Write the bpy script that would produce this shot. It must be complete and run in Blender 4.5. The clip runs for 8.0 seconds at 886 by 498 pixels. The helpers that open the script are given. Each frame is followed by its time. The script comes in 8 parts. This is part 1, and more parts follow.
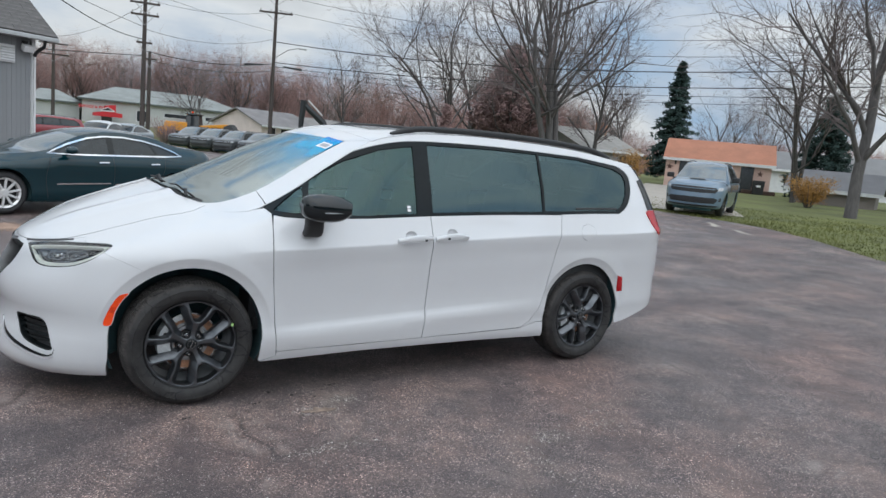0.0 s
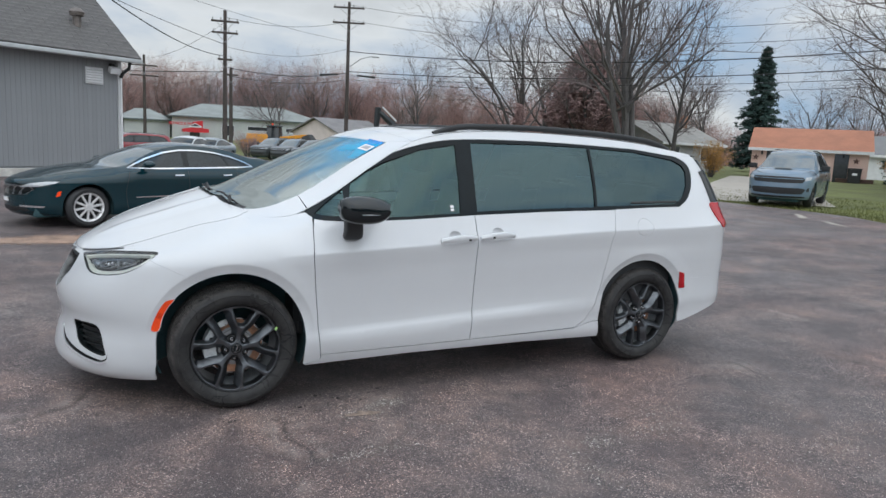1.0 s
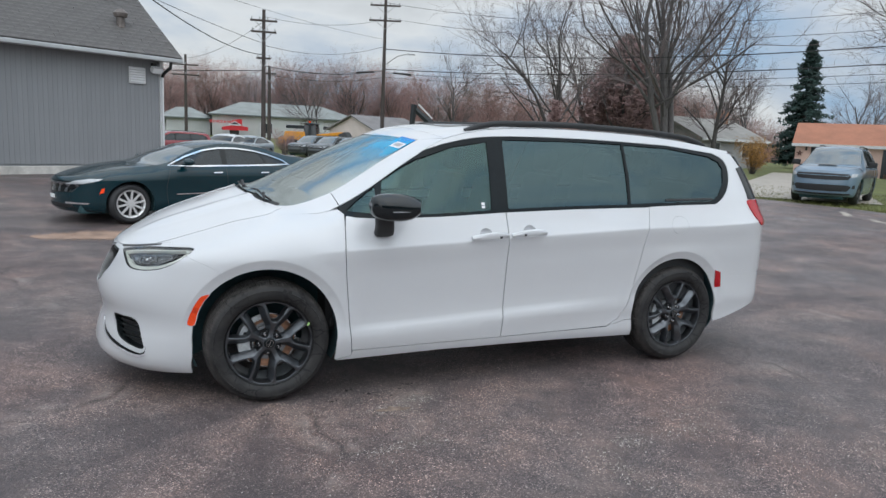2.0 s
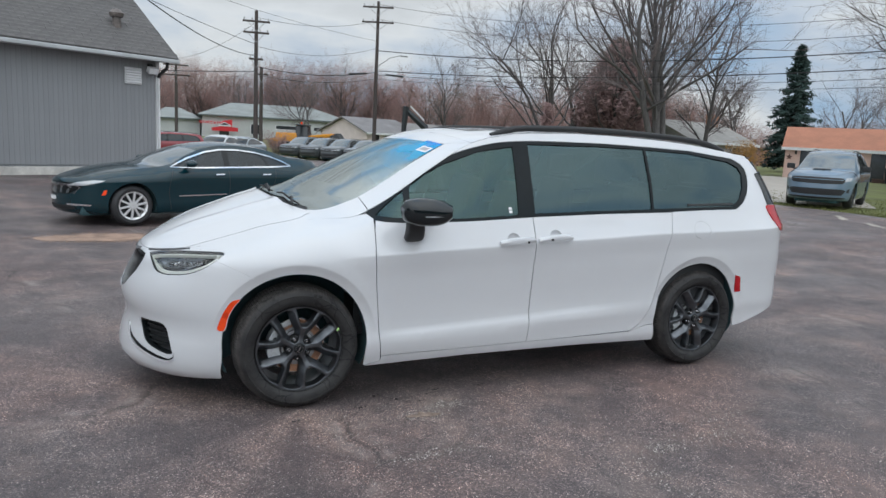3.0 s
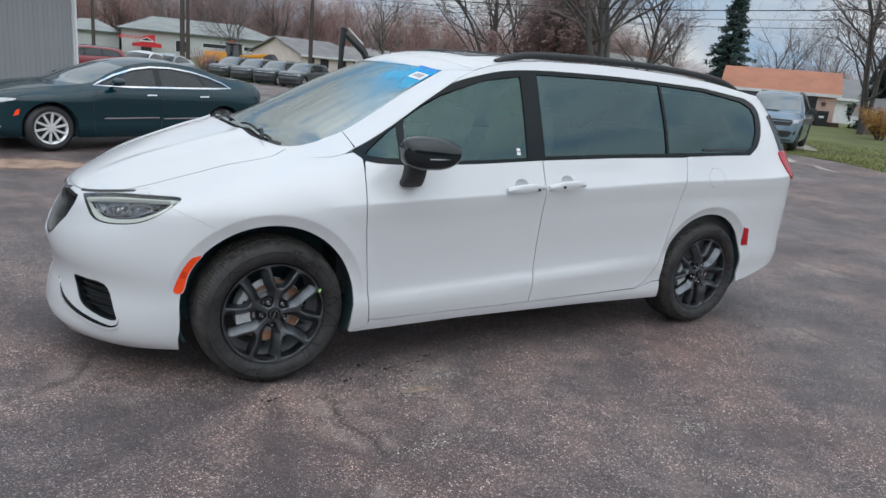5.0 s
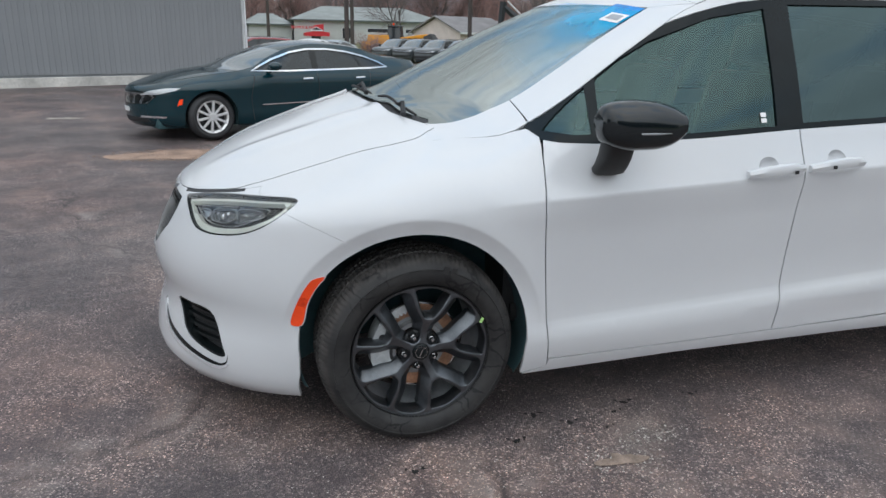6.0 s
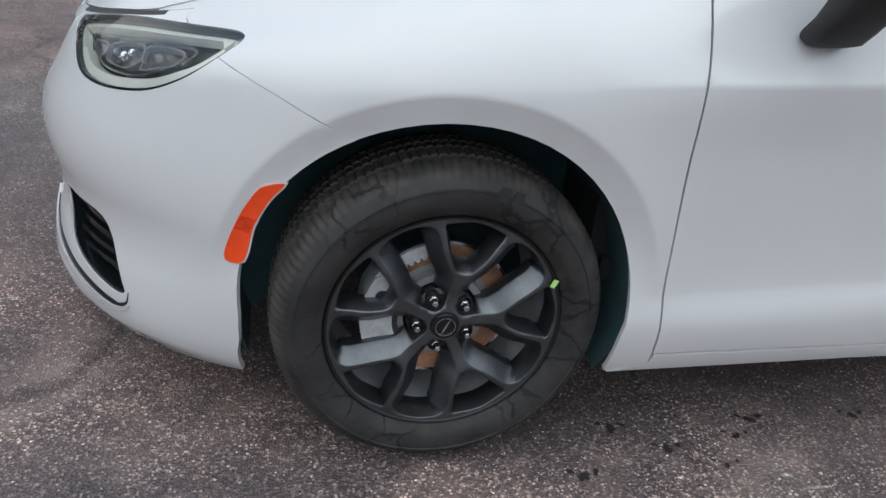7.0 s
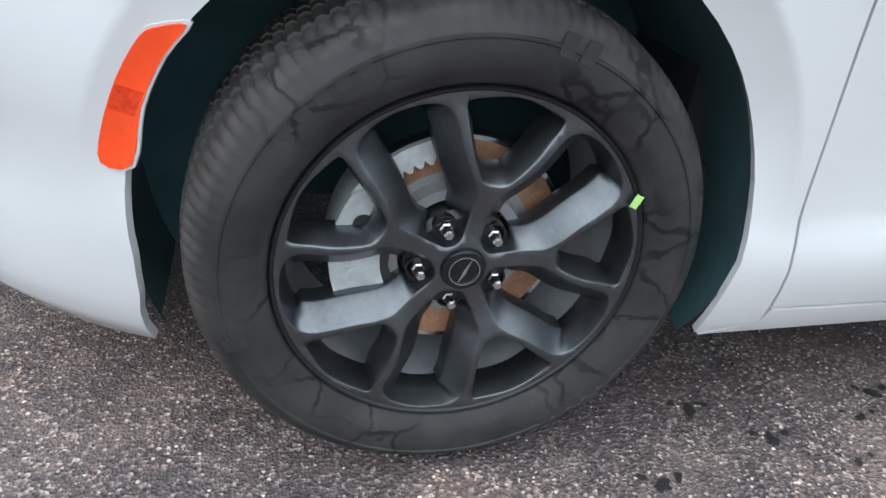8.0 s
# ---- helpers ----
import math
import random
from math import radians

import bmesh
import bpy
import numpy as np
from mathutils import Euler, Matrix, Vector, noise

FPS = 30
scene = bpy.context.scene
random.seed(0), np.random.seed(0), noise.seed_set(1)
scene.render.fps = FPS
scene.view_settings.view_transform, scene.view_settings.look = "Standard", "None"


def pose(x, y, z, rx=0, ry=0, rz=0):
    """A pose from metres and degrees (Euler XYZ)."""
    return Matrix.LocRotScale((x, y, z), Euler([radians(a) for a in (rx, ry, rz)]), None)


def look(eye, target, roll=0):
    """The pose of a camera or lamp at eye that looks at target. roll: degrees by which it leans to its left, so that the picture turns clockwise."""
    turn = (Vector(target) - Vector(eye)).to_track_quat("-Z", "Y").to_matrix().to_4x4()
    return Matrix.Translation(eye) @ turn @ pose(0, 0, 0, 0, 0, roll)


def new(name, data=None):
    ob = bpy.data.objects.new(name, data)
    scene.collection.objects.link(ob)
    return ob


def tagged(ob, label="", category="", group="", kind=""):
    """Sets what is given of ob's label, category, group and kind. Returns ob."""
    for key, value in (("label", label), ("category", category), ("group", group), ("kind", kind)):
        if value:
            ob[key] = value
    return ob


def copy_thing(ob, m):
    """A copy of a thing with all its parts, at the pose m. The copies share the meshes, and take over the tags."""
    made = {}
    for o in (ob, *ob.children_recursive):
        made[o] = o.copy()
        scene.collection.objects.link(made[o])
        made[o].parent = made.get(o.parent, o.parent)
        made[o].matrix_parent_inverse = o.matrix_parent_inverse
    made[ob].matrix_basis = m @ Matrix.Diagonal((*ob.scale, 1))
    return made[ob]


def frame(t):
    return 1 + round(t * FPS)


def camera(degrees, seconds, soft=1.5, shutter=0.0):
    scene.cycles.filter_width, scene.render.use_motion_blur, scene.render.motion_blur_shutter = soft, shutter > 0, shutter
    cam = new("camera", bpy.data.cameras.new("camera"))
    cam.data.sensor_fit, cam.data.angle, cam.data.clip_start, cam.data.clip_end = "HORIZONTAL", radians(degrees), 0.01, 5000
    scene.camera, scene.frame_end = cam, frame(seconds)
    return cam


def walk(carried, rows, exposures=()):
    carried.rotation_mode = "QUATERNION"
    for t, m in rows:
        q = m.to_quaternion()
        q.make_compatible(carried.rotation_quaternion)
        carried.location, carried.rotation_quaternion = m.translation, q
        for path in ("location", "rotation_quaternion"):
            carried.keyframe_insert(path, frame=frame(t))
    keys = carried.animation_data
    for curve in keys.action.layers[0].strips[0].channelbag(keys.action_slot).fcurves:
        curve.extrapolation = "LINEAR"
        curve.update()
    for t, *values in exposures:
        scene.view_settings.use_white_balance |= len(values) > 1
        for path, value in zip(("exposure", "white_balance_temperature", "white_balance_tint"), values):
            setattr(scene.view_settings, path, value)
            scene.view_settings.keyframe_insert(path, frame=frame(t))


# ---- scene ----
cam = camera(65.0, 8.0)
PATH = [
    (0, (-0.963, -4.043, 1.645), (0.121, -2.387, 1.355), 5.3),
    (0.5, (-0.827, -4.056, 1.647), (0.148, -2.334, 1.352), 3.7),
    (1, (-0.713, -4.079, 1.633), (0.173, -2.311, 1.333), 2.8),
    (1.5, (-0.681, -4.093, 1.635), (0.152, -2.302, 1.326), 2.7),
    (2, (-0.689, -4.099, 1.636), (0.104, -2.29, 1.323), 2.6),
    (3.3, (-0.976, -3.923, 1.646), (-0.12, -2.141, 1.341), 3.3),
    (3.5, (-0.997, -3.883, 1.656), (-0.104, -2.122, 1.338), 4.0),
    (4, (-1.017, -3.693, 1.622), (-0.039, -1.983, 1.276), 5.8),
    (4.2, (-1.011, -3.606, 1.626), (-0.009, -1.912, 1.269), 6.3),
    (5.3, (-0.894, -2.964, 1.585), (0.028, -1.275, 1.041), 3.2),
    (5.5, (-0.814, -2.746, 1.538), (0.019, -1.018, 0.97), 2.0),
    (6, (-0.619, -2.266, 1.485), (-0.057, -0.436, 0.906), 1.1),
    (6.5, (-0.467, -1.775, 1.338), (-0.053, 0.05, 0.631), 3.5),
    (7, (-0.345, -1.24, 1.182), (0.107, 0.505, 0.311), 6.4),
    (7.5, (-0.264, -0.857, 0.972), (0.219, 0.854, 0.058), 6.2),
    (8, (-0.252, -0.776, 0.882), (0.217, 0.885, -0.127), 6.5),
]
walk(cam, [(t, look(eye, target, roll)) for t, eye, target, roll in PATH],
     [(0.0, 0.12, 6420, 6.0), (4.2, 0.10, 6420, 6.0), (5.5, 0.12, 6400, 6.0), (6.0, 0.08, 6500, 6.0), (6.6, 0.0, 6550, 6.0), (7.0, 0.10, 6500, 6.0), (7.5, 0.45, 6350, 4.0), (8.0, 0.85, 6300, 3.0)])
# ---- sky and sun ----
world = bpy.data.worlds.new("overcast_sky")
scene.world = world
world.use_nodes = True
wt = world.node_tree
wt.nodes.clear()
w_out = wt.nodes.new("ShaderNodeOutputWorld")
w_bg = wt.nodes.new("ShaderNodeBackground")
w_sky = wt.nodes.new("ShaderNodeTexSky")
w_sky.sky_type, w_sky.sun_disc = "NISHITA", False
SUN_UP, SUN_TURN = radians(44), radians(196)
w_sky.sun_elevation, w_sky.sun_rotation = SUN_UP, SUN_TURN
w_sky.air_density, w_sky.dust_density = 1.0, 2.0
w_co = wt.nodes.new("ShaderNodeTexCoord")
w_map = wt.nodes.new("ShaderNodeMapping")
w_map.inputs["Scale"].default_value = (1.3, 1.3, 3.6)
w_map.inputs["Rotation"].default_value = (0.12, 0.05, 0.3)
w_noise = wt.nodes.new("ShaderNodeTexNoise")
w_noise.inputs["Scale"].default_value, w_noise.inputs["Detail"].default_value, w_noise.inputs["Roughness"].default_value = 2.1, 7, 0.52
w_ramp = wt.nodes.new("ShaderNodeValToRGB")
for e, (p, c) in zip([w_ramp.color_ramp.elements[0], w_ramp.color_ramp.elements[1], w_ramp.color_ramp.elements.new(0.5), w_ramp.color_ramp.elements.new(0.6)],
                     [(0.34, (2.5, 3.5, 4.9, 1)), (0.65, (9.7, 9.35, 9.1, 1)), (0.42, (3.5, 4.0, 4.85, 1)), (0.53, (5.25, 5.35, 5.6, 1))]):
    e.position, e.color = p, c
w_mix = wt.nodes.new("ShaderNodeMix")
w_mix.data_type = "RGBA"
w_mix.inputs["Factor"].default_value = 0.94
wt.links.new(w_co.outputs["Generated"], w_map.inputs["Vector"])
wt.links.new(w_map.outputs[0], w_noise.inputs["Vector"])
wt.links.new(w_noise.outputs["Fac"], w_ramp.inputs[0])
wt.links.new(w_sky.outputs[0], w_mix.inputs["A"])
wt.links.new(w_ramp.outputs[0], w_mix.inputs["B"])
w_sep = wt.nodes.new("ShaderNodeSeparateXYZ")
wt.links.new(w_co.outputs["Generated"], w_sep.inputs[0])
w_high = wt.nodes.new("ShaderNodeValToRGB")
for e, (p, c) in zip([w_high.color_ramp.elements[0], w_high.color_ramp.elements[1], w_high.color_ramp.elements.new(0.25), w_high.color_ramp.elements.new(0.5)], [(0.0, 0.51), (1.0, 0.72), (0.25, 0.59), (0.5, 0.70)]):
    e.position, e.color = p, (c, c, c, 1)
wt.links.new(w_sep.outputs["Z"], w_high.inputs[0])
w_dome = wt.nodes.new("ShaderNodeMix")
w_dome.data_type, w_dome.blend_type = "RGBA", "MULTIPLY"
w_dome.inputs["Factor"].default_value = 1.0
wt.links.new(w_mix.outputs["Result"], w_dome.inputs["A"])
wt.links.new(w_high.outputs[0], w_dome.inputs["B"])
w_dot = wt.nodes.new("ShaderNodeVectorMath")
w_dot.operation = "DOT_PRODUCT"
w_dot.inputs[1].default_value = (math.sin(SUN_TURN) * math.cos(SUN_UP), math.cos(SUN_TURN) * math.cos(SUN_UP), math.sin(SUN_UP))
wt.links.new(w_co.outputs["Generated"], w_dot.inputs[0])
w_glow = wt.nodes.new("ShaderNodeMapRange")
w_glow.interpolation_type = "SMOOTHSTEP"
for key, value in (("From Min", 0.1), ("From Max", 1.0), ("To Min", 1.0), ("To Max", 1.75)):
    w_glow.inputs[key].default_value = value
wt.links.new(w_dot.outputs["Value"], w_glow.inputs["Value"])
w_veil = wt.nodes.new("ShaderNodeMix")
w_veil.data_type, w_veil.blend_type = "RGBA", "MULTIPLY"
w_veil.inputs["Factor"].default_value = 1.0
wt.links.new(w_dome.outputs["Result"], w_veil.inputs["A"])
wt.links.new(w_glow.outputs[0], w_veil.inputs["B"])
wt.links.new(w_veil.outputs["Result"], w_bg.inputs["Color"])
w_bg.inputs["Strength"].default_value = 0.230
wt.links.new(w_bg.outputs[0], w_out.inputs["Surface"])
sun = new("sun", bpy.data.lights.new("sun", "SUN"))
sun.data.energy, sun.data.angle, sun.data.color = 0.30, radians(100), (1.0, 0.97, 0.92)
sun.matrix_world = look((0, 0, 30), (0 + 12 * math.sin(SUN_TURN + math.pi), 12 * math.cos(SUN_TURN + math.pi), 30 - 12 * math.tan(SUN_UP)))
# ---- materials ----
def nodes_of(name):
    m = bpy.data.materials.new(name)
    m.use_nodes = True
    return m, m.node_tree, m.node_tree.nodes["Principled BSDF"]


def noise_at(nt, scale, detail=4, rough=0.55, stretch=None):
    co = nt.nodes.new("ShaderNodeTexCoord")
    n = nt.nodes.new("ShaderNodeTexNoise")
    n.inputs["Scale"].default_value, n.inputs["Detail"].default_value, n.inputs["Roughness"].default_value = scale, detail, rough
    if stretch:
        mp = nt.nodes.new("ShaderNodeMapping")
        mp.inputs["Scale"].default_value = stretch
        nt.links.new(co.outputs["Object"], mp.inputs[0])
        nt.links.new(mp.outputs[0], n.inputs["Vector"])
    else:
        nt.links.new(co.outputs["Object"], n.inputs["Vector"])
    return n.outputs["Fac"]


def ramp(nt, fac, stops):
    r = nt.nodes.new("ShaderNodeValToRGB")
    while len(r.color_ramp.elements) < len(stops):
        r.color_ramp.elements.new(0.5)
    for e, (p, c) in zip(r.color_ramp.elements, stops):
        e.position, e.color = p, (*c, 1)
    nt.links.new(fac, r.inputs[0])
    return r.outputs["Color"]


def mix(nt, fac, a, b, blend="MIX"):
    m = nt.nodes.new("ShaderNodeMix")
    m.data_type, m.blend_type = "RGBA", blend
    for key, v in (("Factor", fac), ("A", a), ("B", b)):
        if isinstance(v, (int, float)):
            m.inputs[key].default_value = v
        elif isinstance(v, tuple):
            m.inputs[key].default_value = (*v, 1)
        else:
            nt.links.new(v, m.inputs[key])
    return m.outputs["Result"]


def bump(nt, bsdf, height, strength, distance):
    b = nt.nodes.new("ShaderNodeBump")
    b.inputs["Strength"].default_value, b.inputs["Distance"].default_value = strength, distance
    nt.links.new(height, b.inputs["Height"])
    nt.links.new(b.outputs[0], bsdf.inputs["Normal"])


def surface(name, color, rough=0.5, metal=0.0, vary=0.12, scale=6.0, fine=60.0, relief=0.0, coat=0.0, island=0.0, spec=0.5, stretch=None):
    """A surface with stains at one scale, grain at another, and fine relief."""
    m, nt, b = nodes_of(name)
    big, small = noise_at(nt, scale, 5, 0.6, stretch), noise_at(nt, fine, 3, 0.6, stretch)
    lo, hi = tuple(c * (1 - vary) for c in color), tuple(min(1, c * (1 + vary)) for c in color)
    col = ramp(nt, big, [(0.3, lo), (0.7, hi)])
    grain = ramp(nt, small, [(0.25, (1 - vary * 0.8,) * 3), (0.75, (1,) * 3)])
    col = mix(nt, 1.0, col, grain, "MULTIPLY")
    if island:
        info = nt.nodes.new("ShaderNodeObjectInfo")
        tone = ramp(nt, info.outputs["Random"], [(0, (1 - island,) * 3), (1, (1,) * 3)])
        col = mix(nt, 1.0, col, tone, "MULTIPLY")
    nt.links.new(col, b.inputs["Base Color"])
    rr = nt.nodes.new("ShaderNodeMapRange")
    rr.inputs["To Min"].default_value, rr.inputs["To Max"].default_value = max(0.02, rough * 0.8), min(1, rough * 1.2)
    nt.links.new(big, rr.inputs["Value"])
    nt.links.new(rr.outputs[0], b.inputs["Roughness"])
    b.inputs["Metallic"].default_value, b.inputs["Coat Weight"].default_value = metal, coat
    b.inputs["Coat Roughness"].default_value, b.inputs["Specular IOR Level"].default_value = 0.03, spec
    if relief:
        bump(nt, b, small, 0.6, relief)
    return m


def glass(name, tint, ior=1.45, sheen=(1.0, 1.0, 1.0), rough=0.0):
    """A thin pane: tinted see-through, with gloss that grows towards grazing sight."""
    m = bpy.data.materials.new(name)
    m.use_nodes = True
    nt = m.node_tree
    nt.nodes.clear()
    out, mixer, clear, shine, fres = (nt.nodes.new("ShaderNode" + k) for k in ("OutputMaterial", "MixShader", "BsdfTransparent", "BsdfGlossy", "Fresnel"))
    clear.inputs["Color"].default_value = (*tint, 1)
    shine.inputs["Color"].default_value, shine.inputs["Roughness"].default_value = (*sheen, 1), rough
    fres.inputs["IOR"].default_value = ior
    nt.links.new(fres.outputs[0], mixer.inputs[0])
    nt.links.new(clear.outputs[0], mixer.inputs[1])
    nt.links.new(shine.outputs[0], mixer.inputs[2])
    nt.links.new(mixer.outputs[0], out.inputs["Surface"])
    return m


WHITE = surface("white_car_paint", (0.615, 0.625, 0.64), 0.22, vary=0.015, scale=2, fine=300, coat=0.6)
WHITE.node_tree.nodes["Principled BSDF"].inputs["Coat Roughness"].default_value = 0.09
GLOSS_BLACK = surface("gloss_black_trim", (0.008, 0.011, 0.012), 0.10, vary=0.2, spec=0.32)
MATT_BLACK = surface("matt_black_plastic", (0.022, 0.023, 0.025), 0.6, vary=0.25, fine=200, relief=0.0006)
RUBBER = surface("tyre_rubber", (0.028, 0.029, 0.031), 0.62, vary=0.25, scale=9, fine=90, relief=0.0008)
LINER = surface("wheel_liner_felt", (0.042, 0.098, 0.110), 0.9, vary=0.3, fine=150, relief=0.001)
RIM_BLACK = surface("satin_black_alloy", (0.024, 0.026, 0.028), 0.33, metal=0.55, vary=0.15, fine=120)
STEEL = surface("bright_steel", (0.55, 0.55, 0.56), 0.25, metal=1.0, vary=0.1)
CHROME = surface("chrome", (0.75, 0.76, 0.78), 0.08, metal=1.0, vary=0.05)
IRON = surface("cast_iron_caliper", (0.34, 0.35, 0.36), 0.5, metal=0.6, vary=0.15, fine=80, relief=0.001)
RUST = surface("rusted_brake_disc", (0.50, 0.27, 0.165), 0.45, metal=0.35, vary=0.5, scale=9, fine=140)
TINTED = glass("dark_tinted_glass", (0.08, 0.14, 0.15), 1.78, (0.66, 0.95, 1.0))
CLEAR = glass("green_window_glass", (0.46, 0.60, 0.57), 1.72, (0.66, 0.98, 0.96))
SCREEN = glass("windscreen_glass", (0.40, 0.56, 0.56), 4.2, (0.92, 1.0, 0.99))
LENS = glass("clear_lens", (0.95, 0.96, 0.97), 1.45)
AMBER = surface("amber_reflector", (1.0, 0.072, 0.005), 0.10, vary=0.06, scale=30, fine=120, coat=1.0)
RED = surface("red_lamp", (0.42, 0.012, 0.018), 0.16, vary=0.2, scale=30, coat=0.15, spec=0.35)
CABIN = surface("dark_cabin_trim", (0.022, 0.024, 0.026), 0.7, vary=0.2)
SEAT = surface("grey_seat_leather", (0.028, 0.030, 0.032), 0.55, vary=0.15, fine=120, relief=0.0008)
from mathutils.geometry import delaunay_2d_cdt

# ---- building helpers ----
def mesh_object(name, verts, faces, mat, parent=None, label="", smooth_shade=False, normals=None):
    me = bpy.data.meshes.new(name)
    me.from_pydata([tuple(v) for v in verts], [], faces)
    me.materials.append(mat)
    if smooth_shade or normals is not None:
        me.shade_smooth()
    if normals is not None:
        me.normals_split_custom_set_from_vertices([tuple(n) for n in normals])
    ob = new(name, me)
    if parent is not None:
        ob.parent = parent
    if label:
        ob["label"] = label
    return ob


def part(name, bm, material, parent=None, label="", shade=False):
    """Links a bmesh as one mesh object under a thing or a part."""
    me = bpy.data.meshes.new(name)
    bmesh.ops.recalc_face_normals(bm, faces=bm.faces)
    bm.to_mesh(me)
    bm.free()
    me.materials.append(material)
    if shade:
        me.shade_smooth()
        me.set_sharp_from_angle(angle=radians(40))
    ob = new(name, me)
    if parent is not None:
        ob.parent = parent
    if label:
        ob["label"] = label
    return ob


def thing(name, label, category, m=None, group="", kind=""):
    ob = new(name)
    ob.empty_display_size = 0.2
    if m is not None:
        ob.matrix_world = m
    return tagged(ob, label, category, group, kind)


def add_box(bm, size, m=None, bevel=0.0, taper=1.0):
    """A box, centred in x and y with its foot at z = 0, bevelled and tapered."""
    r = bmesh.ops.create_cube(bm, size=1.0)
    vs = r["verts"]
    for v in vs:
        k = taper if v.co.z > 0 else 1.0
        v.co = Vector((v.co.x * size[0] * k, v.co.y * size[1] * k, (v.co.z + 0.5) * size[2]))
    if bevel:
        es = list({e for v in vs for e in v.link_edges})
        r = bmesh.ops.bevel(bm, geom=es, offset=bevel, segments=2, affect="EDGES", profile=0.6)
        vs = list({v for f in r["faces"] for v in f.verts} | {v for v in vs if v.is_valid})
    if m is not None:
        bmesh.ops.transform(bm, matrix=m, verts=[v for v in vs if v.is_valid])
    return vs


def box(name, size, mat, parent=None, m=None, bevel=0.01, label="", taper=1.0):
    bm = bmesh.new()
    add_box(bm, size, m, bevel, taper)
    return part(name, bm, mat, parent, label)


def add_tube(bm, path, radii, seg=8, cap=True):
    """A round tube along a path of points, with a radius at each."""
    rings = []
    for i, p in enumerate(path):
        p = Vector(p)
        d = (Vector(path[min(i + 1, len(path) - 1)]) - Vector(path[max(i - 1, 0)])).normalized()
        a = d.cross(Vector((0, 0, 1)) if abs(d.z) < 0.9 else Vector((1, 0, 0))).normalized()
        b = d.cross(a)
        r = radii[i] if isinstance(radii, (list, tuple)) else radii
        rings.append([bm.verts.new(p + r * (math.cos(t) * a + math.sin(t) * b)) for t in [2 * math.pi * j / seg for j in range(seg)]])
    for u, v in zip(rings, rings[1:]):
        for j in range(seg):
            bm.faces.new((u[j], u[(j + 1) % seg], v[(j + 1) % seg], v[j]))
    if cap:
        bm.faces.new(rings[0][::-1]), bm.faces.new(rings[-1])


def tube(name, path, radii, mat, parent=None, seg=8, label=""):
    bm = bmesh.new()
    add_tube(bm, path, radii, seg)
    return part(name, bm, mat, parent, label, True)


def add_lathe(bm, profile, seg=48, closed=False):
    """Turns a profile of (radius, y) about the y axis."""
    rings = [[bm.verts.new((r * math.cos(a), y, r * math.sin(a))) for a in [2 * math.pi * i / seg for i in range(seg)]] for r, y in profile]
    pairs = list(zip(rings, rings[1:])) + ([(rings[-1], rings[0])] if closed else [])
    for u, v in pairs:
        for i in range(seg):
            bm.faces.new((u[i], u[(i + 1) % seg], v[(i + 1) % seg], v[i]))
    return rings


def add_slab(bm, outline, y0, y1):
    """A plate: an outline in x and z, between two values of y."""
    a = [bm.verts.new((x, y0, z)) for x, z in outline]
    b = [bm.verts.new((x, y1, z)) for x, z in outline]
    bm.faces.new(a), bm.faces.new(b[::-1])
    for i in range(len(a)):
        j = (i + 1) % len(a)
        bm.faces.new((a[i], b[i], b[j], a[j]))
    return a + b


def spline(points, per=6, closed=False):
    """A smooth line of points through the given ones."""
    p = [np.array(q, float) for q in points]
    n, out = len(p), []
    for i in range(n if closed else n - 1):
        a, b, c, d = (p[(i + k) % n] if closed else p[min(max(i + k, 0), n - 1)] for k in (-1, 0, 1, 2))
        for j in range(per):
            t = j / per
            out.append(0.5 * (2 * b + (c - a) * t + (2 * a - 5 * b + 4 * c - d) * t * t + (3 * b - a - 3 * c + d) * t**3))
    if not closed:
        out.append(p[-1])
    return [tuple(q) for q in out]


def dense(outline, step):
    out = []
    for i, a in enumerate(outline):
        b = outline[(i + 1) % len(outline)]
        n = max(1, int(math.ceil(math.dist(a, b) / step)))
        out += [(a[0] + (b[0] - a[0]) * j / n, a[1] + (b[1] - a[1]) * j / n) for j in range(n)]
    return out


def inside(points, outline):
    x, y = points[:, 0], points[:, 1]
    hit = np.zeros(len(points), bool)
    for i in range(len(outline)):
        (ax, ay), (bx, by) = outline[i - 1], outline[i]
        if ay != by:
            hit ^= ((ay > y) != (by > y)) & (x < (bx - ax) * (y - ay) / (by - ay) + ax)
    return hit


def shrink(outline, d):
    """The outline moved inwards by d."""
    p = np.array(outline)
    area = 0.5 * np.sum(p[:, 0] * np.roll(p[:, 1], -1) - np.roll(p[:, 0], -1) * p[:, 1])
    a, b = p - np.roll(p, 1, 0), np.roll(p, -1, 0) - p
    a, b = a / np.linalg.norm(a, axis=1, keepdims=True), b / np.linalg.norm(b, axis=1, keepdims=True)
    n = np.stack([-(a[:, 1] + b[:, 1]), a[:, 0] + b[:, 0]], 1) * (1 if area > 0 else -1)
    ln = np.linalg.norm(n, axis=1, keepdims=True)
    n = n / np.maximum(ln, 1e-6) * np.minimum(2 / np.maximum(ln, 0.7), 2.0)
    return [tuple(q) for q in p + n * d]


